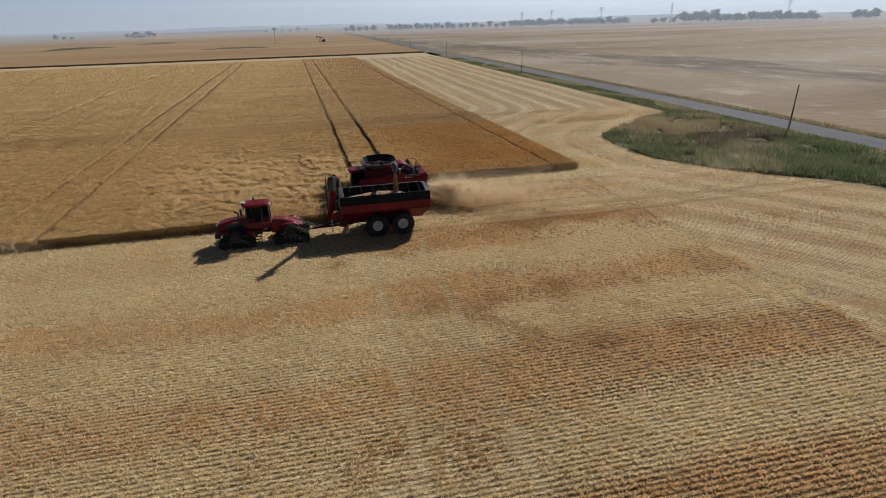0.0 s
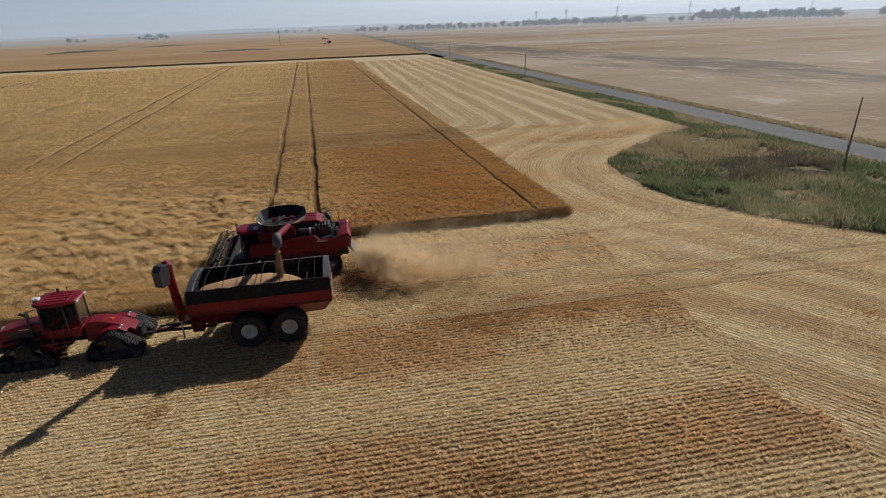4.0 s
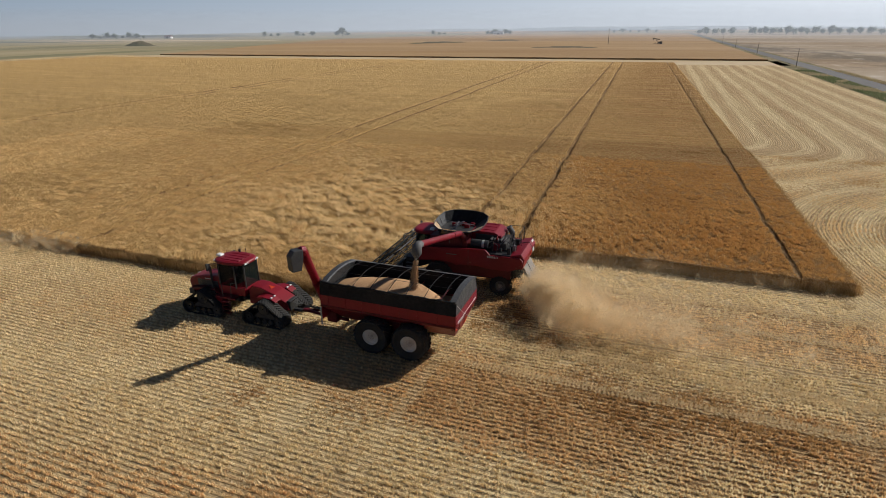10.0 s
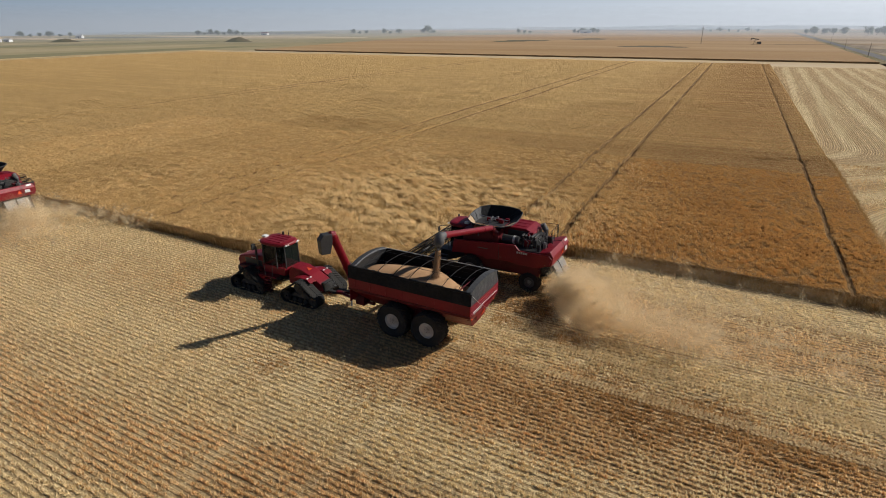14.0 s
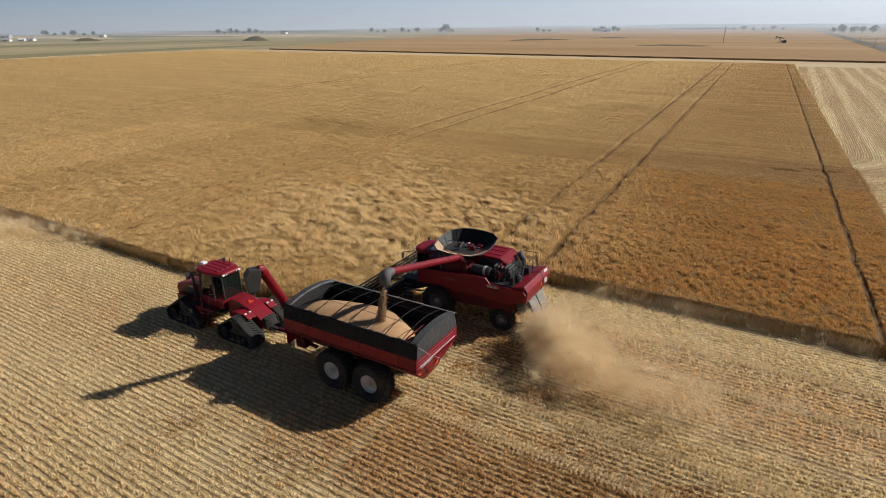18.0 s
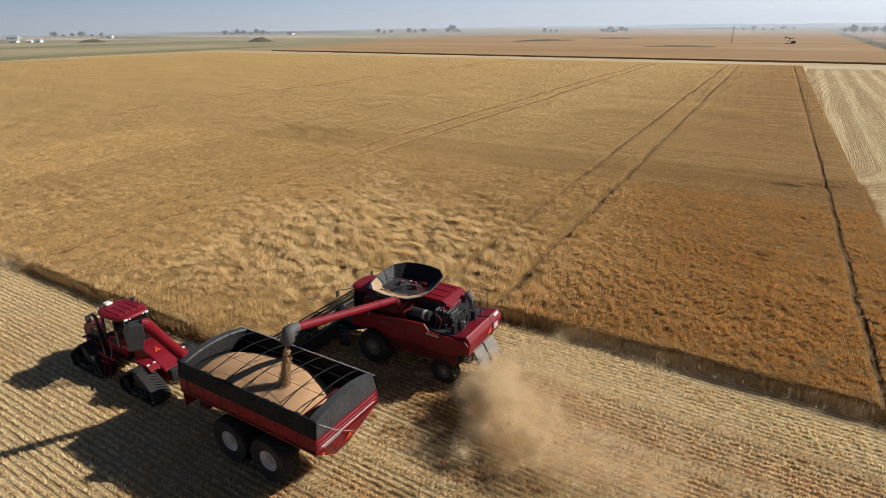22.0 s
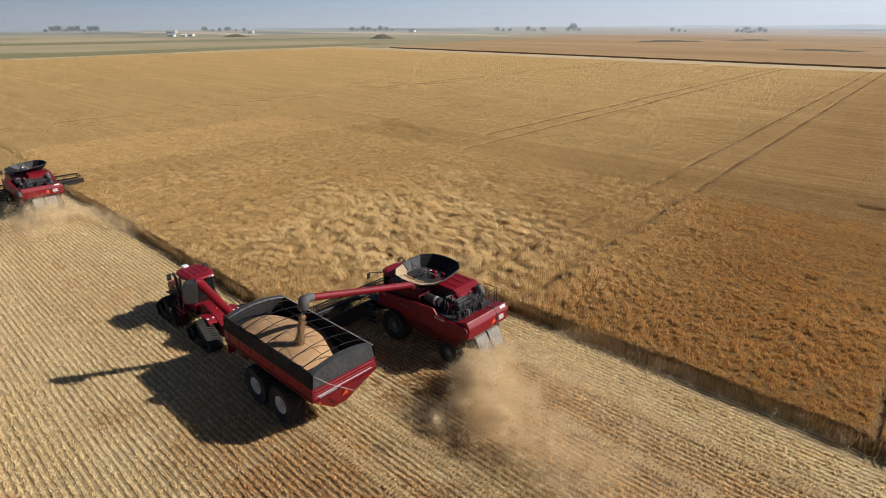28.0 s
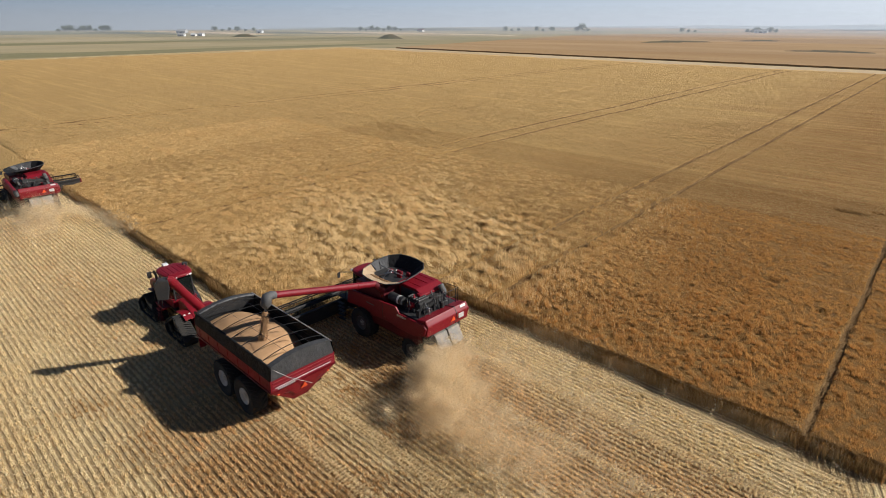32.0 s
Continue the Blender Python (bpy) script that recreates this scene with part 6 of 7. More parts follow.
    part("extension_rim", bm, M["black"], c, "black rim of the tank extension")
    for qx, qy, l in ((0.15, 0.55, 0.5), (0.6, 0.2, 0.35), (0.9, 0.7, 0.3), (-0.35, 0.35, 0.3)):
        part("auger_cover", block(qx, qx + l, qy, qy + 0.16, 3.86, 4.12, 0.03, seg=1), M["red"], c, "red cover of the filling auger")
    for q in (6, 7, 8):
        a0, a1 = Vector((*lo8[q], 3.92)), Vector((*hi[q], hz[q] + 0.03))
        part("panel_strap", pipe([a0, a0.lerp(a1, 0.5) + Vector((0, 0, 0.04)), a1], 0.035, 6), M["black"], c, "black strap across the folded panel")
    part("hood_sticker", block(5.16, 5.2, 1.1, 1.55, 3.02, 3.16, 0.005, rot=Euler((0, -0.55, 0))), M["silver"], c, "pale sticker on the rear corner")
    # black plate gives the solid-built tank the dark of a shaded hollow
    part("tank_dark_plate", block(-1.0, 1.2, -0.7, 1.3, 3.7, 3.885, 0.02), M["black"], c)
    bm = bmesh.new()
    for s in (-0.6, 0.5):
        pipe([(-0.7, s, 3.7), (0.6, s * 0.4, 4.35)], 0.05, 8, bm)
    pipe([(-0.9, 0.1, 4.3), (1.4, 0.1, 4.2)], 0.025, 6, bm)
    pipe([(0.2, -0.9, 3.7), (0.3, -0.1, 4.45), (0.35, 0.7, 3.7)], 0.03, 6, bm)
    part("fill_auger", bm, M["steel"], c, "steel filling augers in the tank")
    if not folded:
        gx2, gy2 = np.meshgrid(np.linspace(-0.6, 1.0, 14), np.linspace(-1.35, 0.2, 12))
        gz2 = 4.06 - 0.5 * np.abs(gy2 + 0.9) + 0.04 * wave(gx2, gy2, 0.3, 2.0) - 0.08 * gx2 ** 2 * 0.3
        vv = np.stack([gx2, gy2, gz2], -1).reshape(-1, 3)
        ii = np.arange(len(vv)).reshape(12, 14)
        ff = np.stack([ii[:-1, :-1], ii[:-1, 1:], ii[1:, 1:], ii[1:, :-1]], -1).reshape(-1, 4)
        bm = bmesh.new()
        vs = [bm.verts.new(p) for p in vv.tolist()]
        for q in ff.tolist():
            bm.faces.new([vs[w] for w in q])
        bmesh.ops.solidify(bm, geom=bm.faces[:], thickness=0.3)
        part("tank_grain", bm, M["grain"], c, "tan wheat heaped in the tank", smooth=True)
    # cab
    CX = 0.75
    bm = prism([(-3.35 + CX, 1.75), (-1.95 + CX, 1.75), (-1.95 + CX, 2.3), (-3.35 + CX, 2.3)], -0.85, 0.85, 0.05)
    part("cab_base", bm, M["black"], c)
    for px, py in ((-3.4, -0.8), (-3.4, 0.8), (-2.0, -0.85), (-2.0, 0.85)):
        part("cab_post", pipe([(px + CX, py, 2.25), (px + CX + 0.1, py, 3.54)], 0.045, 8), M["black"], c)
    for a, b2 in (((-3.42, -0.8), (-3.42, 0.8)), ((-3.4, -0.82), (-2.0, -0.86)), ((-3.4, 0.82), (-2.0, 0.86))):
        a, b2 = (a[0] + CX, a[1]), (b2[0] + CX, b2[1])
        bm = bmesh.new()
        fc = bm.faces.new([bm.verts.new((*a, 2.3)), bm.verts.new((*b2, 2.3)), bm.verts.new((b2[0] + 0.1, b2[1], 3.51)), bm.verts.new((a[0] + 0.1, a[1], 3.51))])
        bmesh.ops.solidify(bm, geom=[fc], thickness=0.012)
        part("cab_window", bm, M["glass"], c, "tinted cab window").visible_shadow = False
    part("rear_cab_wall", block(-1.98 + CX, -1.9 + CX, -0.85, 0.85, 2.3, 3.52, 0.01), M["black"], c)
    bm = roof_shell(-3.65 + CX, -1.6 + CX, 0.98, 3.5, 3.8)
    roof = part("cab_roof", bm, M["red"], c, "smooth red cab roof")
    part("satellite_receiver", block(-2.35 + CX, -2.03 + CX, -0.75, -0.42, 3.75, 3.93, 0.07, 3), M["white"], roof, "white satellite receiver")
    for yy_ in (-0.7, -0.35, 0.35, 0.7):
        part("work_lamp", block(-3.66 + CX, -3.58 + CX, yy_ - 0.1, yy_ + 0.1, 3.55, 3.67, 0.02), M["white"], roof, "white work lamp")
    bm = block(-2.7 + CX, -2.2 + CX, -0.26, 0.26, 2.3, 2.65, 0.06)
    box(bm, -2.3 + CX, -2.15 + CX, -0.26, 0.26, 2.6, 3.3, 0.05)
    part("driver_seat", bm, M["black"], c, "empty dark driver seat")
    for s in (-1, 1):
        bm = pipe([(-3.4 + CX, s * 0.85, 3.55), (-3.9 + CX, s * 1.5, 3.6)], 0.025, 6)
        box(bm, -3.96 + CX, -3.9 + CX, s * 1.55 - 0.1, s * 1.55 + 0.1, 3.2, 3.58, 0.02)
        part("mirror", bm, M["black"], c, "black wing mirror")
    bm = bmesh.new()
    box(bm, -3.2, -2.0, -1.7, -0.95, 1.9, 1.98, 0.02)
    for k in range(5):
        box(bm, -2.95, -2.35, -2.0, -1.75, 0.5 + 0.28 * k, 0.54 + 0.28 * k, 0.01, 1)
    for px in (-2.95, -2.35):
        pipe([(px, -1.9, 0.4), (px, -1.72, 1.95), (px, -1.72, 2.9)], 0.022, 6, bm)
    part("access_ladder", bm, M["dark_steel"], c)
    # unloading tube
    if folded:
        p0, p1 = Vector((0.9, -1.95, 3.4)), Vector((5.6, -2.05, 3.1))
    else:
        p0, p1 = Vector((1.0, -2.0, 4.26)), Vector((0.93, -8.72, 5.92))
    d = (p1 - p0).normalized()
    bm = pipe([p0 - d * 0.15, p1], 0.185, 20)
    pipe([p0 + d * 1.2, p0 + d * 1.32], 0.205, 20, bm)
    tube = part("unloading_tube", bm, M["red"], c, "long red unloading auger tube")
    if folded:
        part("tube_boot", pipe([p1, p1 + Vector((0.3, 0, -0.12)), p1 + Vector((0.5, 0, -0.45))], [0.2, 0.22, 0.2], 14), M["black"], tube, "black rubber spout")
        part("tube_elbow", pipe([(0.9, -1.6, 2.6), (0.9, -1.9, 3.2), p0], 0.2, 14), M["red"], tube)
    else:
        part("tube_boot", pipe([p1 - d * 0.3, p1 - d * 0.05, p1 + d * 0.16 + Vector((0, 0, -0.05)), p1 + Vector((-0.01, -0.3, -0.4)), p1 + Vector((-0.03, -0.36, -1.05))], [0.2, 0.23, 0.27, 0.29, 0.17], 16), M["spout_rubber"], tube, "grey rubber discharge spout", smooth=True)
        part("tube_elbow", pipe([(1.1, -1.3, 3.0), (1.1, -1.5, 3.8), p0], [0.24, 0.24, 0.21], 14), M["dark_red"], tube)
        part("tube_rest", pipe([p0 + d * 2.0 + Vector((0, 0, -0.2)), p0 + d * 2.0 + Vector((0, 0, -0.4))], 0.03, 6), M["black"], tube)
    # wheels
    for s in (-1, 1):
        wheel(c, -0.55, s * 1.62, 1.0, 0.75, s, 0.47, 22, "shaded_rim")
        wheel(c, 3.75, s * 1.45, 0.74, 0.55, s, 0.36, 18, "shaded_rim")
        part("axle", pipe([(-0.55, s * 0.5, 1.0), (-0.55, s * 1.4, 1.0)], 0.2, 12), M["dark_steel"], c)
        part("rear_axle", pipe([(3.75, s * 0.1, 0.8), (3.75, s * 1.3, 0.74)], 0.12, 12), M["dark_steel"], c)
        part("rear_light", block(3.3, 3.6, s * 1.62 - 0.05, s * 1.62 + 0.05, 1.72, 1.84, 0.02), M["orange"], c, "small red side reflector")
    # feeder house
    bm = prism([(-3.9, 0.35), (-3.9, 1.15), (-1.9, 2.3), (-1.4, 1.3)], -0.65, 0.65, 0.04)
    part("feeder_house", bm, M["dark_steel"], c)
    for s in (-1, 1):
        part("lift_cylinder", pipe([(-3.5, s * 0.75, 0.6), (-1.2, s * 0.75, 1.0)], 0.06, 8), M["steel"], c)
    # draper header
    H0, H1 = -5.75, 5.9
    bm = prism([(-3.95, 0.22), (-3.82, 0.25), (-3.75, 1.22), (-3.88, 1.25)], H0, H1, 0.02)
    hdr = part("header_back", bm, M["black"], c, "black header back sheet")
    part("top_beam", block(-3.82, -3.62, H0, H1, 1.12, 1.32, 0.04), M["dark_steel"], hdr)
    for ya, yb in ((H0 + 0.15, -0.8), (0.8, H1 - 0.15)):
        part("draper_belt", prism([(-4.95, 0.14), (-4.00, 0.34), (-4.00, 0.42), (-4.95, 0.22)], ya, yb, 0.01), M["rubber"], hdr, "black draper belt")
    part("cutter_bar", block(-5.20, -4.95, H0, H1, 0.08, 0.2, 0.02), M["steel"], hdr, "bright toothed cutter bar")
    bm = bmesh.new()
    for k in range(78):
        yy_ = H0 + 0.1 + k * 0.149
        q = [(-5.20, yy_ - 0.03, 0.12), (-5.20, yy_ + 0.03, 0.12), (-5.36, yy_, 0.12)]
        vs = [bm.verts.new(p) for p in q] + [bm.verts.new((p[0], p[1], 0.15)) for p in q]
        bm.faces.new(vs[:3]); bm.faces.new(vs[3:][::-1])
        for e in range(3):
            bm.faces.new((vs[e], vs[3 + e], vs[3 + (e + 1) % 3], vs[(e + 1) % 3]))
    bmesh.ops.recalc_face_normals(bm, faces=bm.faces[:])
    part("knife_guard", bm, M["dark_steel"], hdr)
    for yy_ in (H0, H1):
        s = -1 if yy_ < 0 else 1
        bm = prism([(-5.90, 0.1), (-5.30, 0.75), (-3.80, 1.3), (-3.70, 0.2), (-5.20, 0.05)], yy_, yy_ + 0.14 * s, 0.03)
        part("end_divider", bm, M["red"], c, "pointed red crop divider")
    for s0, s1 in ((H0 + 0.1, 0.02), (0.12, H1 - 0.1)):
        cx, cz, R = -4.82, 1.22, 0.55
        bm = pipe([(cx, s0, cz), (cx, s1, cz)], 0.09, 10)
        reel = part("reel_shaft", bm, M["dark_steel"], c, "long dark reel tube")
        for k in range(6):
            a = math.pi * 2 * k / 6 + 0.3
            bx, bz = cx + R * math.cos(a), cz + R * math.sin(a)
            bm = pipe([(bx, s0, bz), (bx, s1, bz)], 0.045, 6)
            for j in range(int((s1 - s0) / 0.155)):
                yy_ = s0 + 0.08 + j * 0.155
                pipe([(bx, yy_, bz), (bx + 0.05, yy_, bz - 0.26)], 0.013, 4, bm, caps=False)
            part("reel_bat", bm, M["tarp"], reel, "reel bat with hanging tines")
        for yy_ in np.linspace(s0 + 0.05, s1 - 0.05, 5):
            bm = bmesh.new()
            ring_ = [(cx + R * math.cos(math.pi * 2 * k / 6 + 0.3), float(yy_), cz + R * math.sin(math.pi * 2 * k / 6 + 0.3)) for k in range(6)]
            for k in range(6):
                pipe([(cx, float(yy_), cz), ring_[k]], 0.022, 5, bm)
                pipe([ring_[k], ring_[(k + 1) % 6]], 0.022, 5, bm)
            part("reel_spider", bm, M["tarp"], reel, "black reel spider")
    for yy_ in (H0 + 0.04, 0.07, H1 - 0.04):
        bm = pipe([(-3.70, yy_, 1.3), (-4.30, yy_, 1.62), (-4.85, yy_, 1.25)], 0.05, 8)
        part("reel_arm", bm, M["black"], c)
    return c


combine(0.0, 9.2, False, "red combine harvester unloading grain while cutting wheat")
combine(-48.9, -0.2, True, "distant red combine harvester cutting wheat, unloading tube folded")

# ---- grain stream from the spout ----
ns, nr = 26, 14
rings = np.empty((ns, nr, 3))
for q in range(ns):
    tq = q / (ns - 1)
    for w in range(nr):
        a = 2 * math.pi * w / nr
        r = (0.115 + 0.05 * tq) * (1 + 0.16 * math.sin(3 * a + 9 * tq) + 0.1 * math.sin(5 * a - 14 * tq))
        rings[q, w] = (0.9 - 0.05 * tq + r * math.cos(a), 0.12 - 0.3 * tq + r * math.sin(a), 5.15 - 1.62 * tq)
core = rings.reshape(-1, 3)
iq = np.arange(ns * nr).reshape(ns, nr)
cf = np.stack([iq[:-1], np.roll(iq[:-1], -1, 1), np.roll(iq[1:], -1, 1), iq[1:]], -1).reshape(-1, 4)
cf = np.concatenate([cf[:, [0, 1, 2]], cf[:, [0, 2, 3]]])
k = 9000
tz = rng.uniform(0, 1, k)
sx = 0.9 - 0.05 * tz + rng.normal(0, 0.06 + 0.05 * tz, k)
sy = 0.12 - 0.3 * tz + rng.normal(0, 0.06 + 0.05 * tz, k)
sz = 5.1 - 1.5 * tz
v, f = blades(sx, sy, sz - 0.05, 0.07 * np.ones(k), 0.02 * np.ones(k), 0.1 * np.ones(k), rng.uniform(0, 6, k))
v, f = join([(v, f), (core, cf)])
tagged(mesh_np("grain_stream", v, f, M["grain"]), "falling stream of wheat grain from the spout", "grain", kind="stuff")

# ---- chaff dust behind the harvesters ----
M["chaff"] = straw("chaff_dust", (0.86, 0.69, 0.43), (0.95, 0.79, 0.53), (0.90, 0.74, 0.48), shine=0.5)
nt = M["chaff"].node_tree                  # each flake stands for a wisp of finer dust: mostly clear
old = nt.nodes["Material Output"].inputs["Surface"].links[0].from_socket
clear = nt.nodes.new("ShaderNodeBsdfTransparent")
mx = nt.nodes.new("ShaderNodeMixShader")
mx.inputs[0].default_value = 0.36
nt.links.new(clear.outputs[0], mx.inputs[1])
nt.links.new(old, mx.inputs[2])
nt.links.new(mx.outputs[0], nt.nodes["Material Output"].inputs["Surface"])


def flakes(px, py, pz, size):
    n = len(px)
    v = np.stack([px, py, np.maximum(pz, 0.05)], 1)[:, None, :] + rng.normal(0, 1, (n, 3, 3)) * (size * 0.62)[:, None, None]
    return v.reshape(-1, 3), np.arange(3 * n).reshape(n, 3)


def plume(n, line, spread, power, size, puffs, seed):
    """Wisps strewn along a line of points, gathered into rolling puffs that widen and thin out."""
    line = np.array(line)
    q = np.random.default_rng(seed)
    s = q.uniform(0, 1, puffs) ** power
    w = np.interp(s, np.linspace(0, 1, len(spread)), spread)
    c = np.stack([np.interp(s, np.linspace(0, 1, len(line)), line[:, j]) for j in range(3)], 1) + q.normal(0, 0.62, (puffs, 3)) * w[:, None] * np.array([1, 1, 0.7])
    r = w * q.uniform(0.4, 1.0, puffs)
    c[:, 2] = np.maximum(np.abs(c[:, 2]), r * 0.6)
    share = np.sqrt(w) * q.uniform(0.4, 1.6, puffs)
    k = q.choice(puffs, n, p=share / share.sum())
    d = q.normal(0, 1, (n, 3))
    d *= (np.minimum(np.abs(q.normal(0.45, 0.42, n)), 1.8) / np.linalg.norm(d, axis=1))[:, None]
    p = c[k] + d * r[k][:, None]
    p += 0.16 * r[k][:, None] * np.stack([wave(p[:, 1], p[:, 2], 0.25, 1.0), wave(p[:, 0], p[:, 2], 0.25, 2.0), wave(p[:, 0], p[:, 1], 0.25, 3.0)], 1)
    return flakes(p[:, 0], p[:, 1], np.abs(p[:, 2]), np.full(n, size))


v, f = join([
    plume(380000, [(5.75, 8.4, 1.1), (6.3, 7.3, 1.3), (7.1, 6.0, 1.4), (8.3, 4.9, 1.3), (9.8, 4.1, 1.1)], [0.4, 0.8, 1.1, 1.3, 1.5], 0.9, 0.026, 120, 3),
    plume(170000, [(5.9, 9.3, 1.0), (7.0, 7.6, 1.2), (9.0, 6.2, 1.1), (12.0, 5.0, 0.9), (16.0, 4.2, 0.8)], [0.5, 1.0, 1.5, 1.8, 2.1], 1.1, 0.028, 170, 4),
    plume(60000, [(6.0, 9.8, 1.0), (8.5, 9.6, 1.0), (12.0, 9.6, 0.9), (17.0, 9.6, 0.7)], [0.6, 1.3, 1.9, 2.2], 1.1, 0.028, 160, 5),
    plume(26000, [(6.5, 12.0, 0.8), (9.0, 13.6, 0.6), (14.0, 14.2, 0.5), (24.0, 14.6, 0.4)], [0.8, 1.2, 1.2, 1.0], 1.2, 0.024, 240, 6),
    plume(120000, [(12.0, 4.6, 0.7), (20.0, 4.6, 0.8), (31.0, 5.0, 0.9), (46.0, 6.0, 1.1)], [1.8, 2.6, 3.2, 3.8], 1.0, 0.034, 220, 7)])
tagged(mesh_np("chaff_dust", v, f, M["chaff"]), "drifting tan chaff dust blown from the harvester", "dust", kind="stuff")
v, f = join([
    plume(120000, [(-43.4, -0.4, 1.0), (-41.5, -1.0, 1.0), (-39.0, -2.0, 0.8), (-35.0, -3.0, 0.6)], [0.8, 1.7, 2.3, 2.6], 1.1, 0.034, 160, 8),
    plume(40000, [(-42.0, 1.6, 1.0), (-38.0, 2.9, 0.8), (-30.0, 3.8, 0.6)], [0.6, 0.9, 0.8], 1.0, 0.034, 160, 9)])
tagged(mesh_np("chaff_dust", v, f, M["chaff"]), "low tan dust behind the distant harvester", "dust", kind="stuff")


# ---- ditch and verges ----
DITCH = [(37.2, 26), (38.6, 33), (47, 41.5), (56, 47), (63, 50.5), (66, 50), (66, -30), (62, -18), (56, -6), (50, 2), (43, 8.5), (38, 17)]
n = 130000
px, py = rng.uniform(36, 66, n), rng.uniform(-30, 51, n)
ok = inside(px, py, DITCH) & (wave(px, py, 1.6, 3.0) + 0.5 * wave(px, py, 0.5, 1.0) > -0.55)
px, py = px[ok], py[ok]
dry = (wave(px, py, 3.5, 8.0) * 0.5 + np.clip(1.2 - np.hypot((px - 54) / 9, (py - 39) / 7), -0.45, 1) + 0.35 * wave(px, py, 1.1, 4.0) + rng.normal(0, 0.25, len(px))) > -0.16
hgt = (0.65 + 0.5 * wave(px, py, 1.7, 5.0)) * rng.uniform(0.6, 1.25, len(px))
tall = ~dry & (np.hypot((px - 56) / 8, (py - 27) / 8) + 0.5 * wave(px, py, 1.5, 6.0) + rng.normal(0, 0.25, len(px)) < 0.9)
for sel, name, mat, label in ((~dry & ~tall, "ditch_weeds", "weeds", "dense green weeds and young shrubs filling the ditch"), (tall, "ditch_brown_weeds", "brown_weeds", "brown seeding weeds in the middle of the ditch"), (dry, "ditch_dry_grass", "dry_grass", "pale dry seed-headed grass in the ditch")):
    k = int(sel.sum())
    v, f = blades(px[sel], py[sel], np.full(k, 0.03), np.maximum(hgt[sel], 0.2), rng.uniform(0.08, 0.2, k) if mat != "dry_grass" else rng.uniform(0.07, 0.16, k), rng.uniform(0, 1.0, k), rng.uniform(0, 6.28, k))
    tagged(mesh_np(name, v, f, M[mat]), label, "vegetation", kind="stuff")
n = 46000
py = 300 * rng.uniform(0, 1, n) ** 1.7 - 60
px = np.where(rng.uniform(0, 1, n) < 0.62, rng.uniform(62.2, 68.2, n), rng.uniform(75.2, 77.8, n))
grn = (px < 70) & (wave(px * 2, py, 5.0, 2.0) > -0.25)
for sel, name, mat, label in ((grn, "verge_weeds", "weeds", "green roadside weeds on the verge"), (~grn, "verge_grass", "dry_grass", "dry tan grass along the road edges")):
    k = int(sel.sum())
    v, f = blades(px[sel], py[sel], np.full(k, 0.03), rng.uniform(0.2, 0.6, k), rng.uniform(0.1, 0.35, k), rng.uniform(0, 0.8, k), rng.uniform(0, 6.28, k))
    tagged(mesh_np(name, v, f, M[mat]), label, "vegetation", kind="stuff")


def pole(x, y, lean, h=7.4):
    p = thing("utility_pole", x, y, 0.0, "weathered wooden utility pole beside the road", "utility pole", "poles along the road")
    part("shaft", pipe([(0, 0, -0.1), (lean * 0.5, 0, h * 0.5), (lean, 0, h)], [0.12, 0.10, 0.075], 12), M["wood"], p)
    part("insulator", lathe([(0.001, 0), (0.05, 0), (0.07, 0.06), (0.04, 0.1), (0.05, 0.16), (0.001, 0.2)], 10), M["white"], p, "pale pin insulator").matrix_local = pose(lean, 0, h, 90, 0, 0)
    part("cap", pipe([(lean, 0, h), (lean, 0, h + 0.03)], 0.13, 12), M["dark_steel"], p)
    part("guard_strip", block(-0.2, -0.165, -0.03, 0.03, 0.3, 2.0), M["steel"], p, "thin metal guard strip")


for y, lean in ((26, 0.3), (146, 0.1), (262, -0.15), (380, 0.1), (500, 0.0), (620, 0.2)):
    pole(67.0 if y < 100 else 66.4, y, lean, 7.2)


# ---- trampled spots and distant ground ----
def blot(name, x, y, rx, ry, z, mat, label, category, seed):
    bm = bmesh.new()
    vs = []
    for k in range(40):
        a = 2 * math.pi * k / 40
        r = 1 + 0.22 * math.sin(3 * a + seed) + 0.14 * math.sin(7 * a + 2 * seed) + 0.08 * math.sin(13 * a)
        vs.append(bm.verts.new((x + rx * r * math.cos(a), y + ry * r * math.sin(a), z)))
    bm.faces.new(vs)
    return tagged(obj(name, bm, M[mat]), label, category, kind="structure")


blot("damp_hollow_1", -240, 640, 27, 48, 0.86, "damp", "dark weedy hollow in the far wheat", "hollow", 1.0)
blot("damp_hollow_2", -188, 750, 18, 42, 0.86, "damp", "dark weedy hollow in the far wheat", "hollow", 2.0)
blot("damp_hollow_3", -66, 484, 25, 20, 0.86, "damp", "dark weedy hollow in the far wheat", "hollow", 3.0)
blot("rough_grass_1", -415, 40, 34, 330, -0.012, "rough_grass", "darker rough grass along the wheat", "field", 15.0)
blot("rough_grass_2", -640, 160, 40, 360, -0.012, "rough_grass", "darker rough grass across the pasture", "field", 16.0)
blot("dry_grass_1", -520, 90, 48, 300, -0.008, "dry_pasture", "pale dry grass across the pasture", "field", 17.0)
blot("dry_grass_2", -760, 260, 50, 300, -0.008, "dry_pasture", "pale dry grass across the pasture", "field", 18.0)
blot("green_field_1", -1050, 700, 190, 60, 0.0, "weeds_far", "strip of green crop in the distance", "field", 6.0)
blot("green_field_2", -1250, 420, 210, 40, 0.0, "weeds_far", "strip of green crop in the distance", "field", 7.0)
blot("pale_field_1", -900, 820, 260, 70, 0.01, "far_stubble", "pale distant stubble field", "field", 8.0)
blot("pale_field_2", -1250, 560, 300, 60, 0.012, "far_stubble", "pale distant stubble field", "field", 9.0)
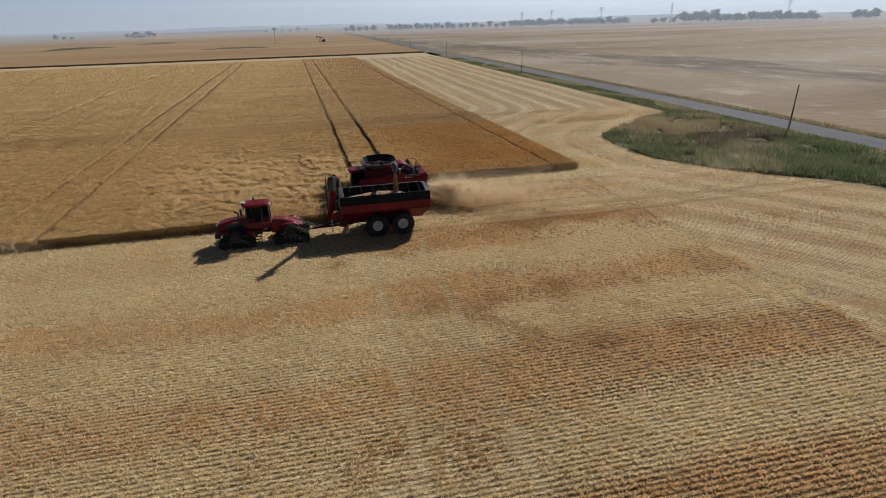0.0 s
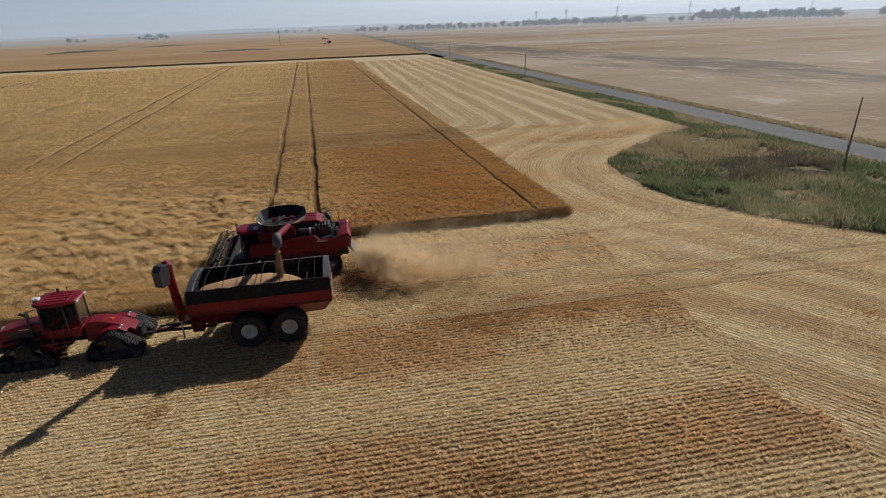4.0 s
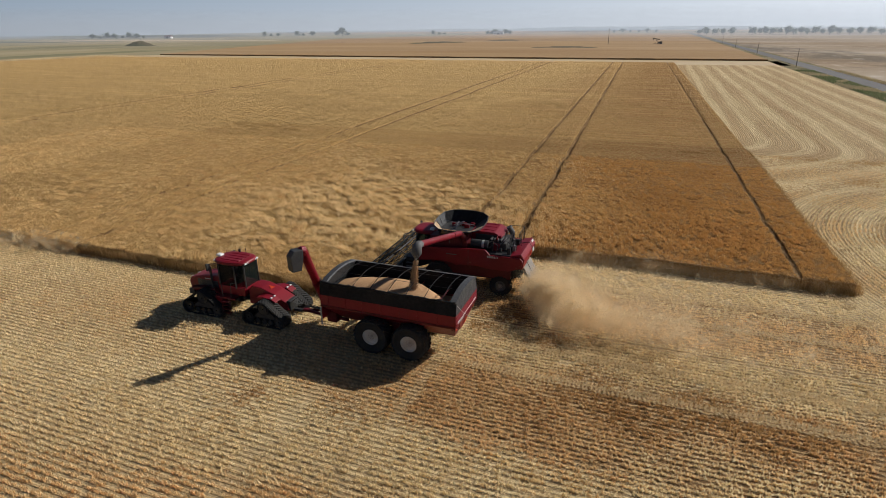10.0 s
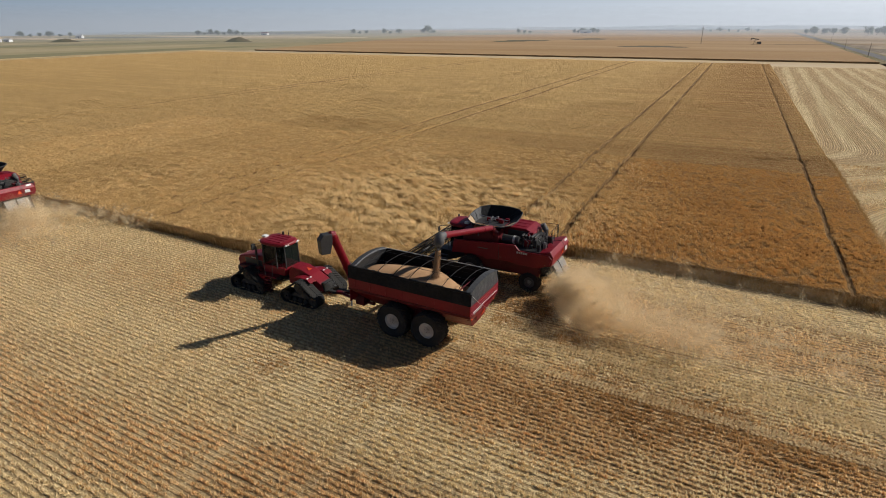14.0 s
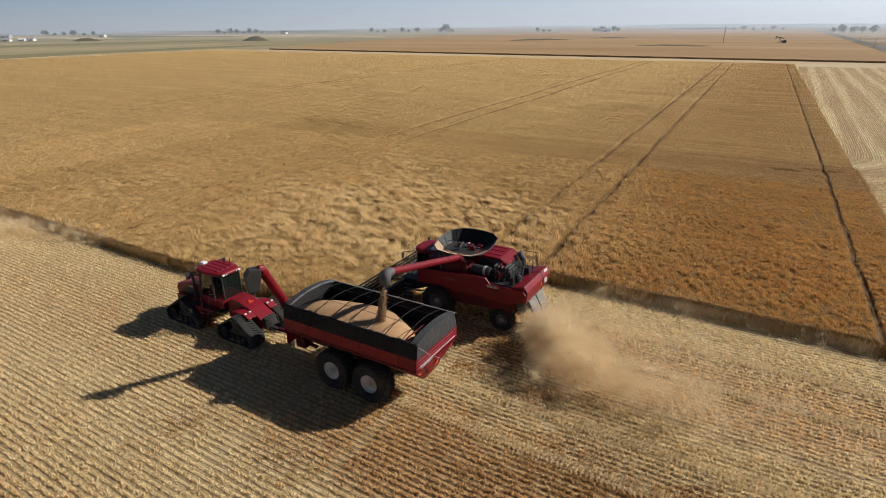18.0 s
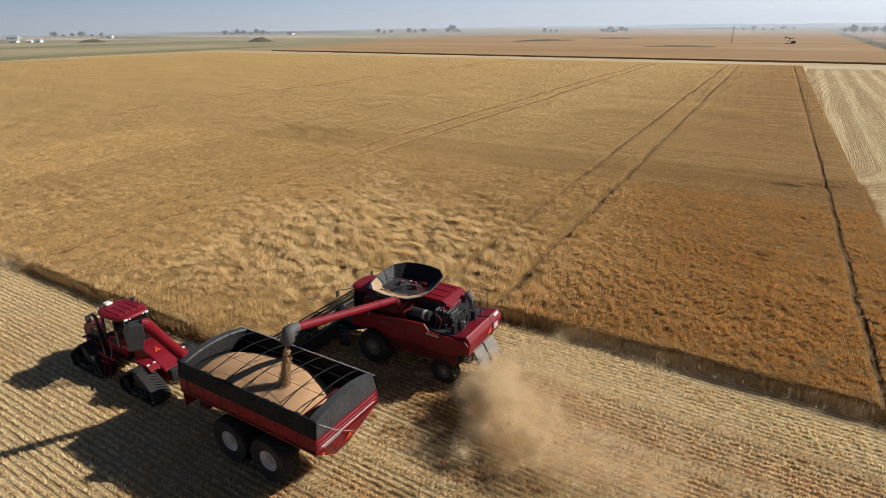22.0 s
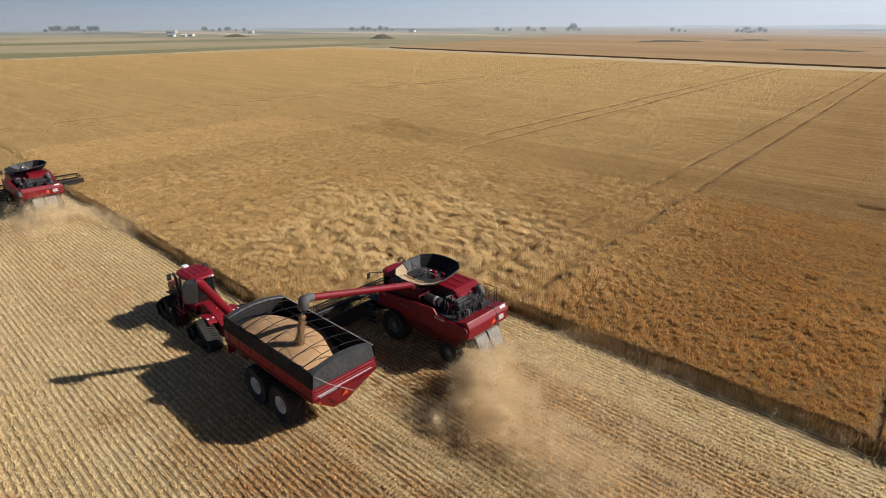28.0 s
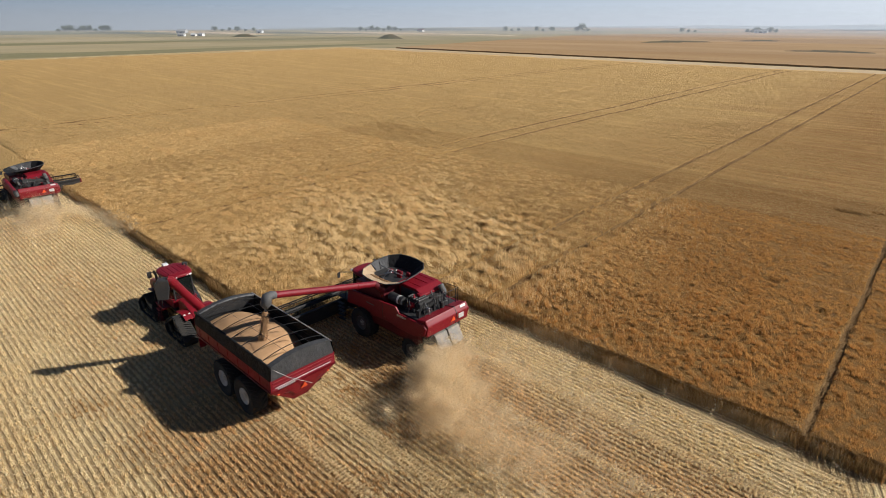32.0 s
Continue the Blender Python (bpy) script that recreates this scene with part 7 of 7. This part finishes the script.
blot("pale_field_3", 500, 2600, 900, 500, 0.012, "far_crop", "pale distant wheat field", "field", 10.0)
blot("pale_field_4", -700, 2300, 700, 500, 0.012, "far_crop", "pale distant wheat field", "field", 11.0)
blot("dark_field_1", -250, 3100, 900, 300, 0.02, "weeds_far", "dark distant fields below the horizon", "field", 12.0)
blot("dark_field_2", 1500, 2900, 1100, 350, 0.02, "weeds_far", "dark distant fields below the horizon", "field", 13.0)
blot("dark_field_3", -1900, 1600, 500, 300, 0.02, "weeds_far", "dark distant fields below the horizon", "field", 14.0)


def mound(x, y, r, h, label):
    bm = bmesh.new()
    bmesh.ops.create_grid(bm, x_segments=24, y_segments=24, size=r)
    for vv in bm.verts:
        d = vv.co.xy.length / r
        vv.co.z = h * max(0.0, math.cos(min(1.0, d) * math.pi / 2)) ** 1.5 * (1 + 0.25 * noise.noise(vv.co * 0.25)) - 0.1
    ob = obj("dirt_mound", bm, M["damp"], smooth=True)
    ob.location = (x, y, 0)
    tagged(ob, label, "mound")


mound(-578, 520, 18, 5.5, "brown grassy spoil mound at the field edge")
mound(-800, 430, 20, 4.0, "low brown bank in the pasture")


# ---- oil pump and mast in the far field ----
def pump():
    p = thing("pump_jack", 6.0, 576.0, 0.8, "dark oil pump jack standing in the far wheat", "pump jack")
    part("base", block(-3, 3, -0.8, 0.8, 0, 0.4, 0.05), M["dark_steel"], p)
    bm = bmesh.new()
    for s in (-1, 1):
        pipe([(-1.2, s * 0.8, 0.3), (0, s * 0.2, 4.4)], 0.14, 8, bm)
        pipe([(1.0, s * 0.8, 0.3), (0, s * 0.2, 4.4)], 0.14, 8, bm)
    part("post", bm, M["dark_steel"], p)
    part("beam", block(-3.2, 2.8, -0.22, 0.22, 4.3, 4.9, 0.05, rot=Euler((0, 0.22, 0))), M["dark_steel"], p)
    part("horse_head", prism([(-3.6, 3.6), (-3.1, 3.5), (-2.9, 5.6), (-3.3, 5.8), (-3.7, 4.8)], -0.25, 0.25, 0.05), M["dark_steel"], p)
    part("crank", pipe([(2.2, -0.6, 1.4), (2.2, 0.6, 1.4)], 0.9, 14), M["black"], p, "round counterweight crank")
    part("motor_house", block(2.8, 5.0, -1.0, 1.0, 0.2, 2.4, 0.08), M["dark_steel"], p)


pump()
mast = thing("mast", -39, 583, 0.6, "tall thin dark pole beside the pump site", "mast")
part("pole_shaft", pipe([(0, 0, 0), (0, 0, 14.5)], [0.3, 0.16], 8), M["wood"], mast)
part("cross_arm", block(-1.1, 1.1, -0.1, 0.1, 13.2, 13.5, 0.02), M["wood"], mast)
lane = sheet("pump_lane", [(-70, 578), (-40, 574), (30, 575), (64, 586), (64, 590), (20, 580), (-40, 579), (-70, 581)], 0.87, M["damp"])
tagged(lane, "dark trampled access lane to the pump", "track", kind="structure")


# ---- trees, far off ----
def tree(seed, h):
    r = np.random.default_rng(seed)
    t = thing("tree", 0, 0, 0, "dark green broadleaf tree on the skyline", "tree", "distant trees")
    bm = pipe([(0, 0, -0.1), (0.1, 0.05, h * 0.25), (0.05, 0.1, h * 0.55), (0.1, 0.0, h * 0.85)], [h * 0.03, h * 0.024, h * 0.014, h * 0.004], 7)
    for k in range(6):
        a = k * 1.05 + r.uniform(0, 0.5)
        z0 = h * r.uniform(0.25, 0.5)
        e = (math.cos(a) * h * 0.28, math.sin(a) * h * 0.28, z0 + h * 0.25)
        pipe([(0.05, 0.05, z0), (e[0] * 0.5, e[1] * 0.5, z0 + h * 0.1), e], [h * 0.012, h * 0.008, h * 0.003], 5, bm)
    part("trunk", bm, M["wood"], t)
    n = 900
    cl = r.normal(0, 1, (26, 3)) * np.array([0.2, 0.2, 0.16]) * h + np.array([0, 0, h * 0.58])
    pick = r.integers(0, 26, n)
    c = cl[pick] + r.normal(0, 0.065 * h, (n, 3))
    c[:, 2] = np.clip(c[:, 2], h * 0.12, h)
    v = (c[:, None, :] + r.normal(0, 0.045 * h, (n, 3, 3))).reshape(-1, 3)
    me = mesh_np("crown", v, np.arange(3 * n).reshape(n, 3), M["far_leaf"])
    me.parent = t
    return t


PROTO = [tree(s, 12.0) for s in (1, 2, 3)]
spots = []
for a, b, n_, w in ((612, 660, 5, 0.8), (690, 800, 13, 0.85), (815, 890, 7, 0.8), (905, 990, 11, 0.95), (1010, 1105, 11, 0.95), (1155, 1190, 3, 0.8), (1208, 1262, 6, 1.35), (1272, 1310, 5, 1.0), (1325, 1380, 6, 1.15), (1388, 1440, 6, 1.0), (1508, 1545, 4, 1.0)):
    for k in range(n_):
        ang = (a + (b - a) * k / max(1, n_ - 1) - 784) / 991.0
        yaw = math.atan(ang * 0.93) + 0.2215
        d = 1290 + 40 * math.sin(k * 2.3 + a)
        spots.append((-5 + d * math.sin(yaw), -49 + d * math.cos(yaw), w * (0.75 + 0.35 * abs(math.sin(k * 1.7 + b)))))
for x, y, w, n_, dx, dy in ((-1434, 349, 0.9, 9, 3, 11), (-1147, 926, 0.8, 8, 9, 11), (-890, 1178, 0.7, 3, 12, 10), (-828, 1223, 0.7, 2, 12, 8), (-797, 1244, 0.8, 1, 0, 0), (-748, 1277, 1.1, 3, 11, 7), (-533, 1381, 0.6, 3, 14, 4), (-405, 1427, 0.8, 7, 9, 2), (-120, 1700, 0.7, 6, 22, 2), (-1330, 640, 0.7, 6, 14, 12)):
    for k in range(n_):
        spots.append((x + dx * k, y + dy * k, w * (0.8 + 0.35 * math.sin(k * 2.1 + x))))
for k, (x, y, w) in enumerate(spots):
    s = 1.35 * max(0.45, w)
    if k < 3:
        PROTO[k].matrix_world = pose(x, y, 0.0, 0, 0, 57 * k) @ Matrix.Diagonal((s * 1.15, s * 1.15, s, 1))
        continue
    copy_thing(PROTO[k % 3], pose(x, y, 0.0, 0, 0, 57 * k)).scale = (s * 1.15, s * 1.15, s)


# ---- farmsteads and power lines on the skyline ----
def farm_building(x, y, w, d, h, wall, roof, turn, label):
    p = thing("farm_building", x, y, -0.1, label, "building", "distant farm buildings", turn)
    part("wall", block(-w / 2, w / 2, -d / 2, d / 2, 0, h, 0.05), M[wall], p)
    bm = bmesh.new()
    a = [bm.verts.new(q) for q in ((-w / 2 - 0.4, -d / 2 - 0.4, h), (w / 2 + 0.4, -d / 2 - 0.4, h), (w / 2 + 0.4, d / 2 + 0.4, h), (-w / 2 - 0.4, d / 2 + 0.4, h), (-w / 2 - 0.4, 0, h + d * 0.3), (w / 2 + 0.4, 0, h + d * 0.3))]
    for q in ((0, 1, 5, 4), (2, 3, 4, 5), (1, 2, 5), (3, 0, 4), (3, 2, 1, 0)):
        bm.faces.new([a[e] for e in q])
    part("roof", bm, M[roof], p)
    part("door", block(-w * 0.12, w * 0.12, -d / 2 - 0.06, -d / 2 + 0.05, 0, h * 0.7), M["dark_steel"], p)
    for s in (-0.32, 0.32):
        part("window", block(w * s - 0.6, w * s + 0.6, -d / 2 - 0.06, -d / 2 + 0.05, h * 0.4, h * 0.75), M["black"], p)


for a in ((-892, 376, 11, 6, 2.6, "white", "silver", 30, "white farm building with a pale roof"), (-886, 392, 7, 5, 2.4, "white", "white", 40, "small white farm shed"), (-882, 402, 9, 6, 3, "white", "silver", 20, "white farm building with a pale roof"),
          (-1090, 620, 12, 8, 4, "white", "silver", 30, "small pale farmhouse on the horizon"), (-1050, 1040, 16, 9, 4, "white", "dark_red", 10, "small pale farmhouse on the horizon"), (-1180, 500, 20, 10, 4, "silver", "silver", 30, "grey farm shed on the horizon"), (-376, 1425, 26, 10, 5, "white", "silver", 5, "long pale farm shed on the horizon")):
    farm_building(*a)


def pylon(x, y, h):
    p = thing("power_pylon", x, y, -0.1, "grey steel lattice power pylon on the horizon", "pylon", "power pylons")
    bm = bmesh.new()
    for sx in (-1, 1):
        for sy in (-1, 1):
            pipe([(sx * 4, sy * 4, 0), (sx * 1.4, sy * 1.4, h * 0.6), (sx * 0.9, sy * 0.9, h)], 0.22, 4, bm)
    part("leg", bm, M["steel"], p)
    bm = bmesh.new()
    for k in range(8):
        z0, z1 = h * k / 8, h * (k + 1) / 8
        w0, w1 = (4 - 3.0 * k / 8), (4 - 3.0 * (k + 1) / 8)
        for s in (-1, 1):
            pipe([(-w0, s * w0, z0), (w1, s * w1, z1)], 0.1, 4, bm)
            pipe([(w0, s * w0, z0), (-w1, s * w1, z1)], 0.1, 4, bm)
            pipe([(s * w0, -w0, z0), (s * w1, w1, z1)], 0.1, 4, bm)
    part("bracing", bm, M["steel"], p)
    for z, w in ((h * 0.72, 7), (h * 0.86, 9), (h * 0.98, 6)):
        bm = pipe([(-w, 0, z), (w, 0, z)], 0.3, 4)
        pipe([(-w, 0, z), (0, 0, z + 1.8), (w, 0, z)], 0.15, 4, bm)
        part("cross_arm", bm, M["steel"], p)


for x, y, h in ((648, 1735, 36), (732, 1702, 38), (866, 1639, 42), (1038, 1539, 46), (1273, 1356, 44)):
    pylon(x, y, h)


# ---- low rise beyond the plain, distance haze put into its colour ----
M["haze_tinted_rise"] = far_ground("haze_tinted_distant_rise", (0.36, 0.40, 0.42), (0.30, 0.355, 0.36), (0.42, 0.43, 0.41), 0.004, 0.05, (1, 1, 1))


def rise(x0, x1, y, h, seed, label):
    """A long low swell of ground with an uneven crest."""
    xs = np.linspace(x0, x1, 90)
    k = (xs - x0) / (x1 - x0)
    crest = h * np.sin(np.pi * k) ** 0.6 * (0.75 + 0.25 * wave(xs, xs * 0, 160.0, seed)) + 1.5 * wave(xs, xs * 0, 30.0, seed + 1)
    crest = np.maximum(crest, 0.1)
    rows_ = [np.stack([xs, np.full(90, y + d), crest * q - 0.1], -1) for d, q in ((-260, 0.0), (-120, 0.55), (0, 1.0), (150, 0.5), (280, 0.0))]
    i = np.arange(450).reshape(5, 90)
    f = np.stack([i[:-1, :-1], i[:-1, 1:], i[1:, 1:], i[1:, :-1]], -1).reshape(-1, 4)
    tagged(mesh_np("distant_rise", np.concatenate(rows_), f, M["haze_tinted_rise"], True), label, "hill", kind="structure")


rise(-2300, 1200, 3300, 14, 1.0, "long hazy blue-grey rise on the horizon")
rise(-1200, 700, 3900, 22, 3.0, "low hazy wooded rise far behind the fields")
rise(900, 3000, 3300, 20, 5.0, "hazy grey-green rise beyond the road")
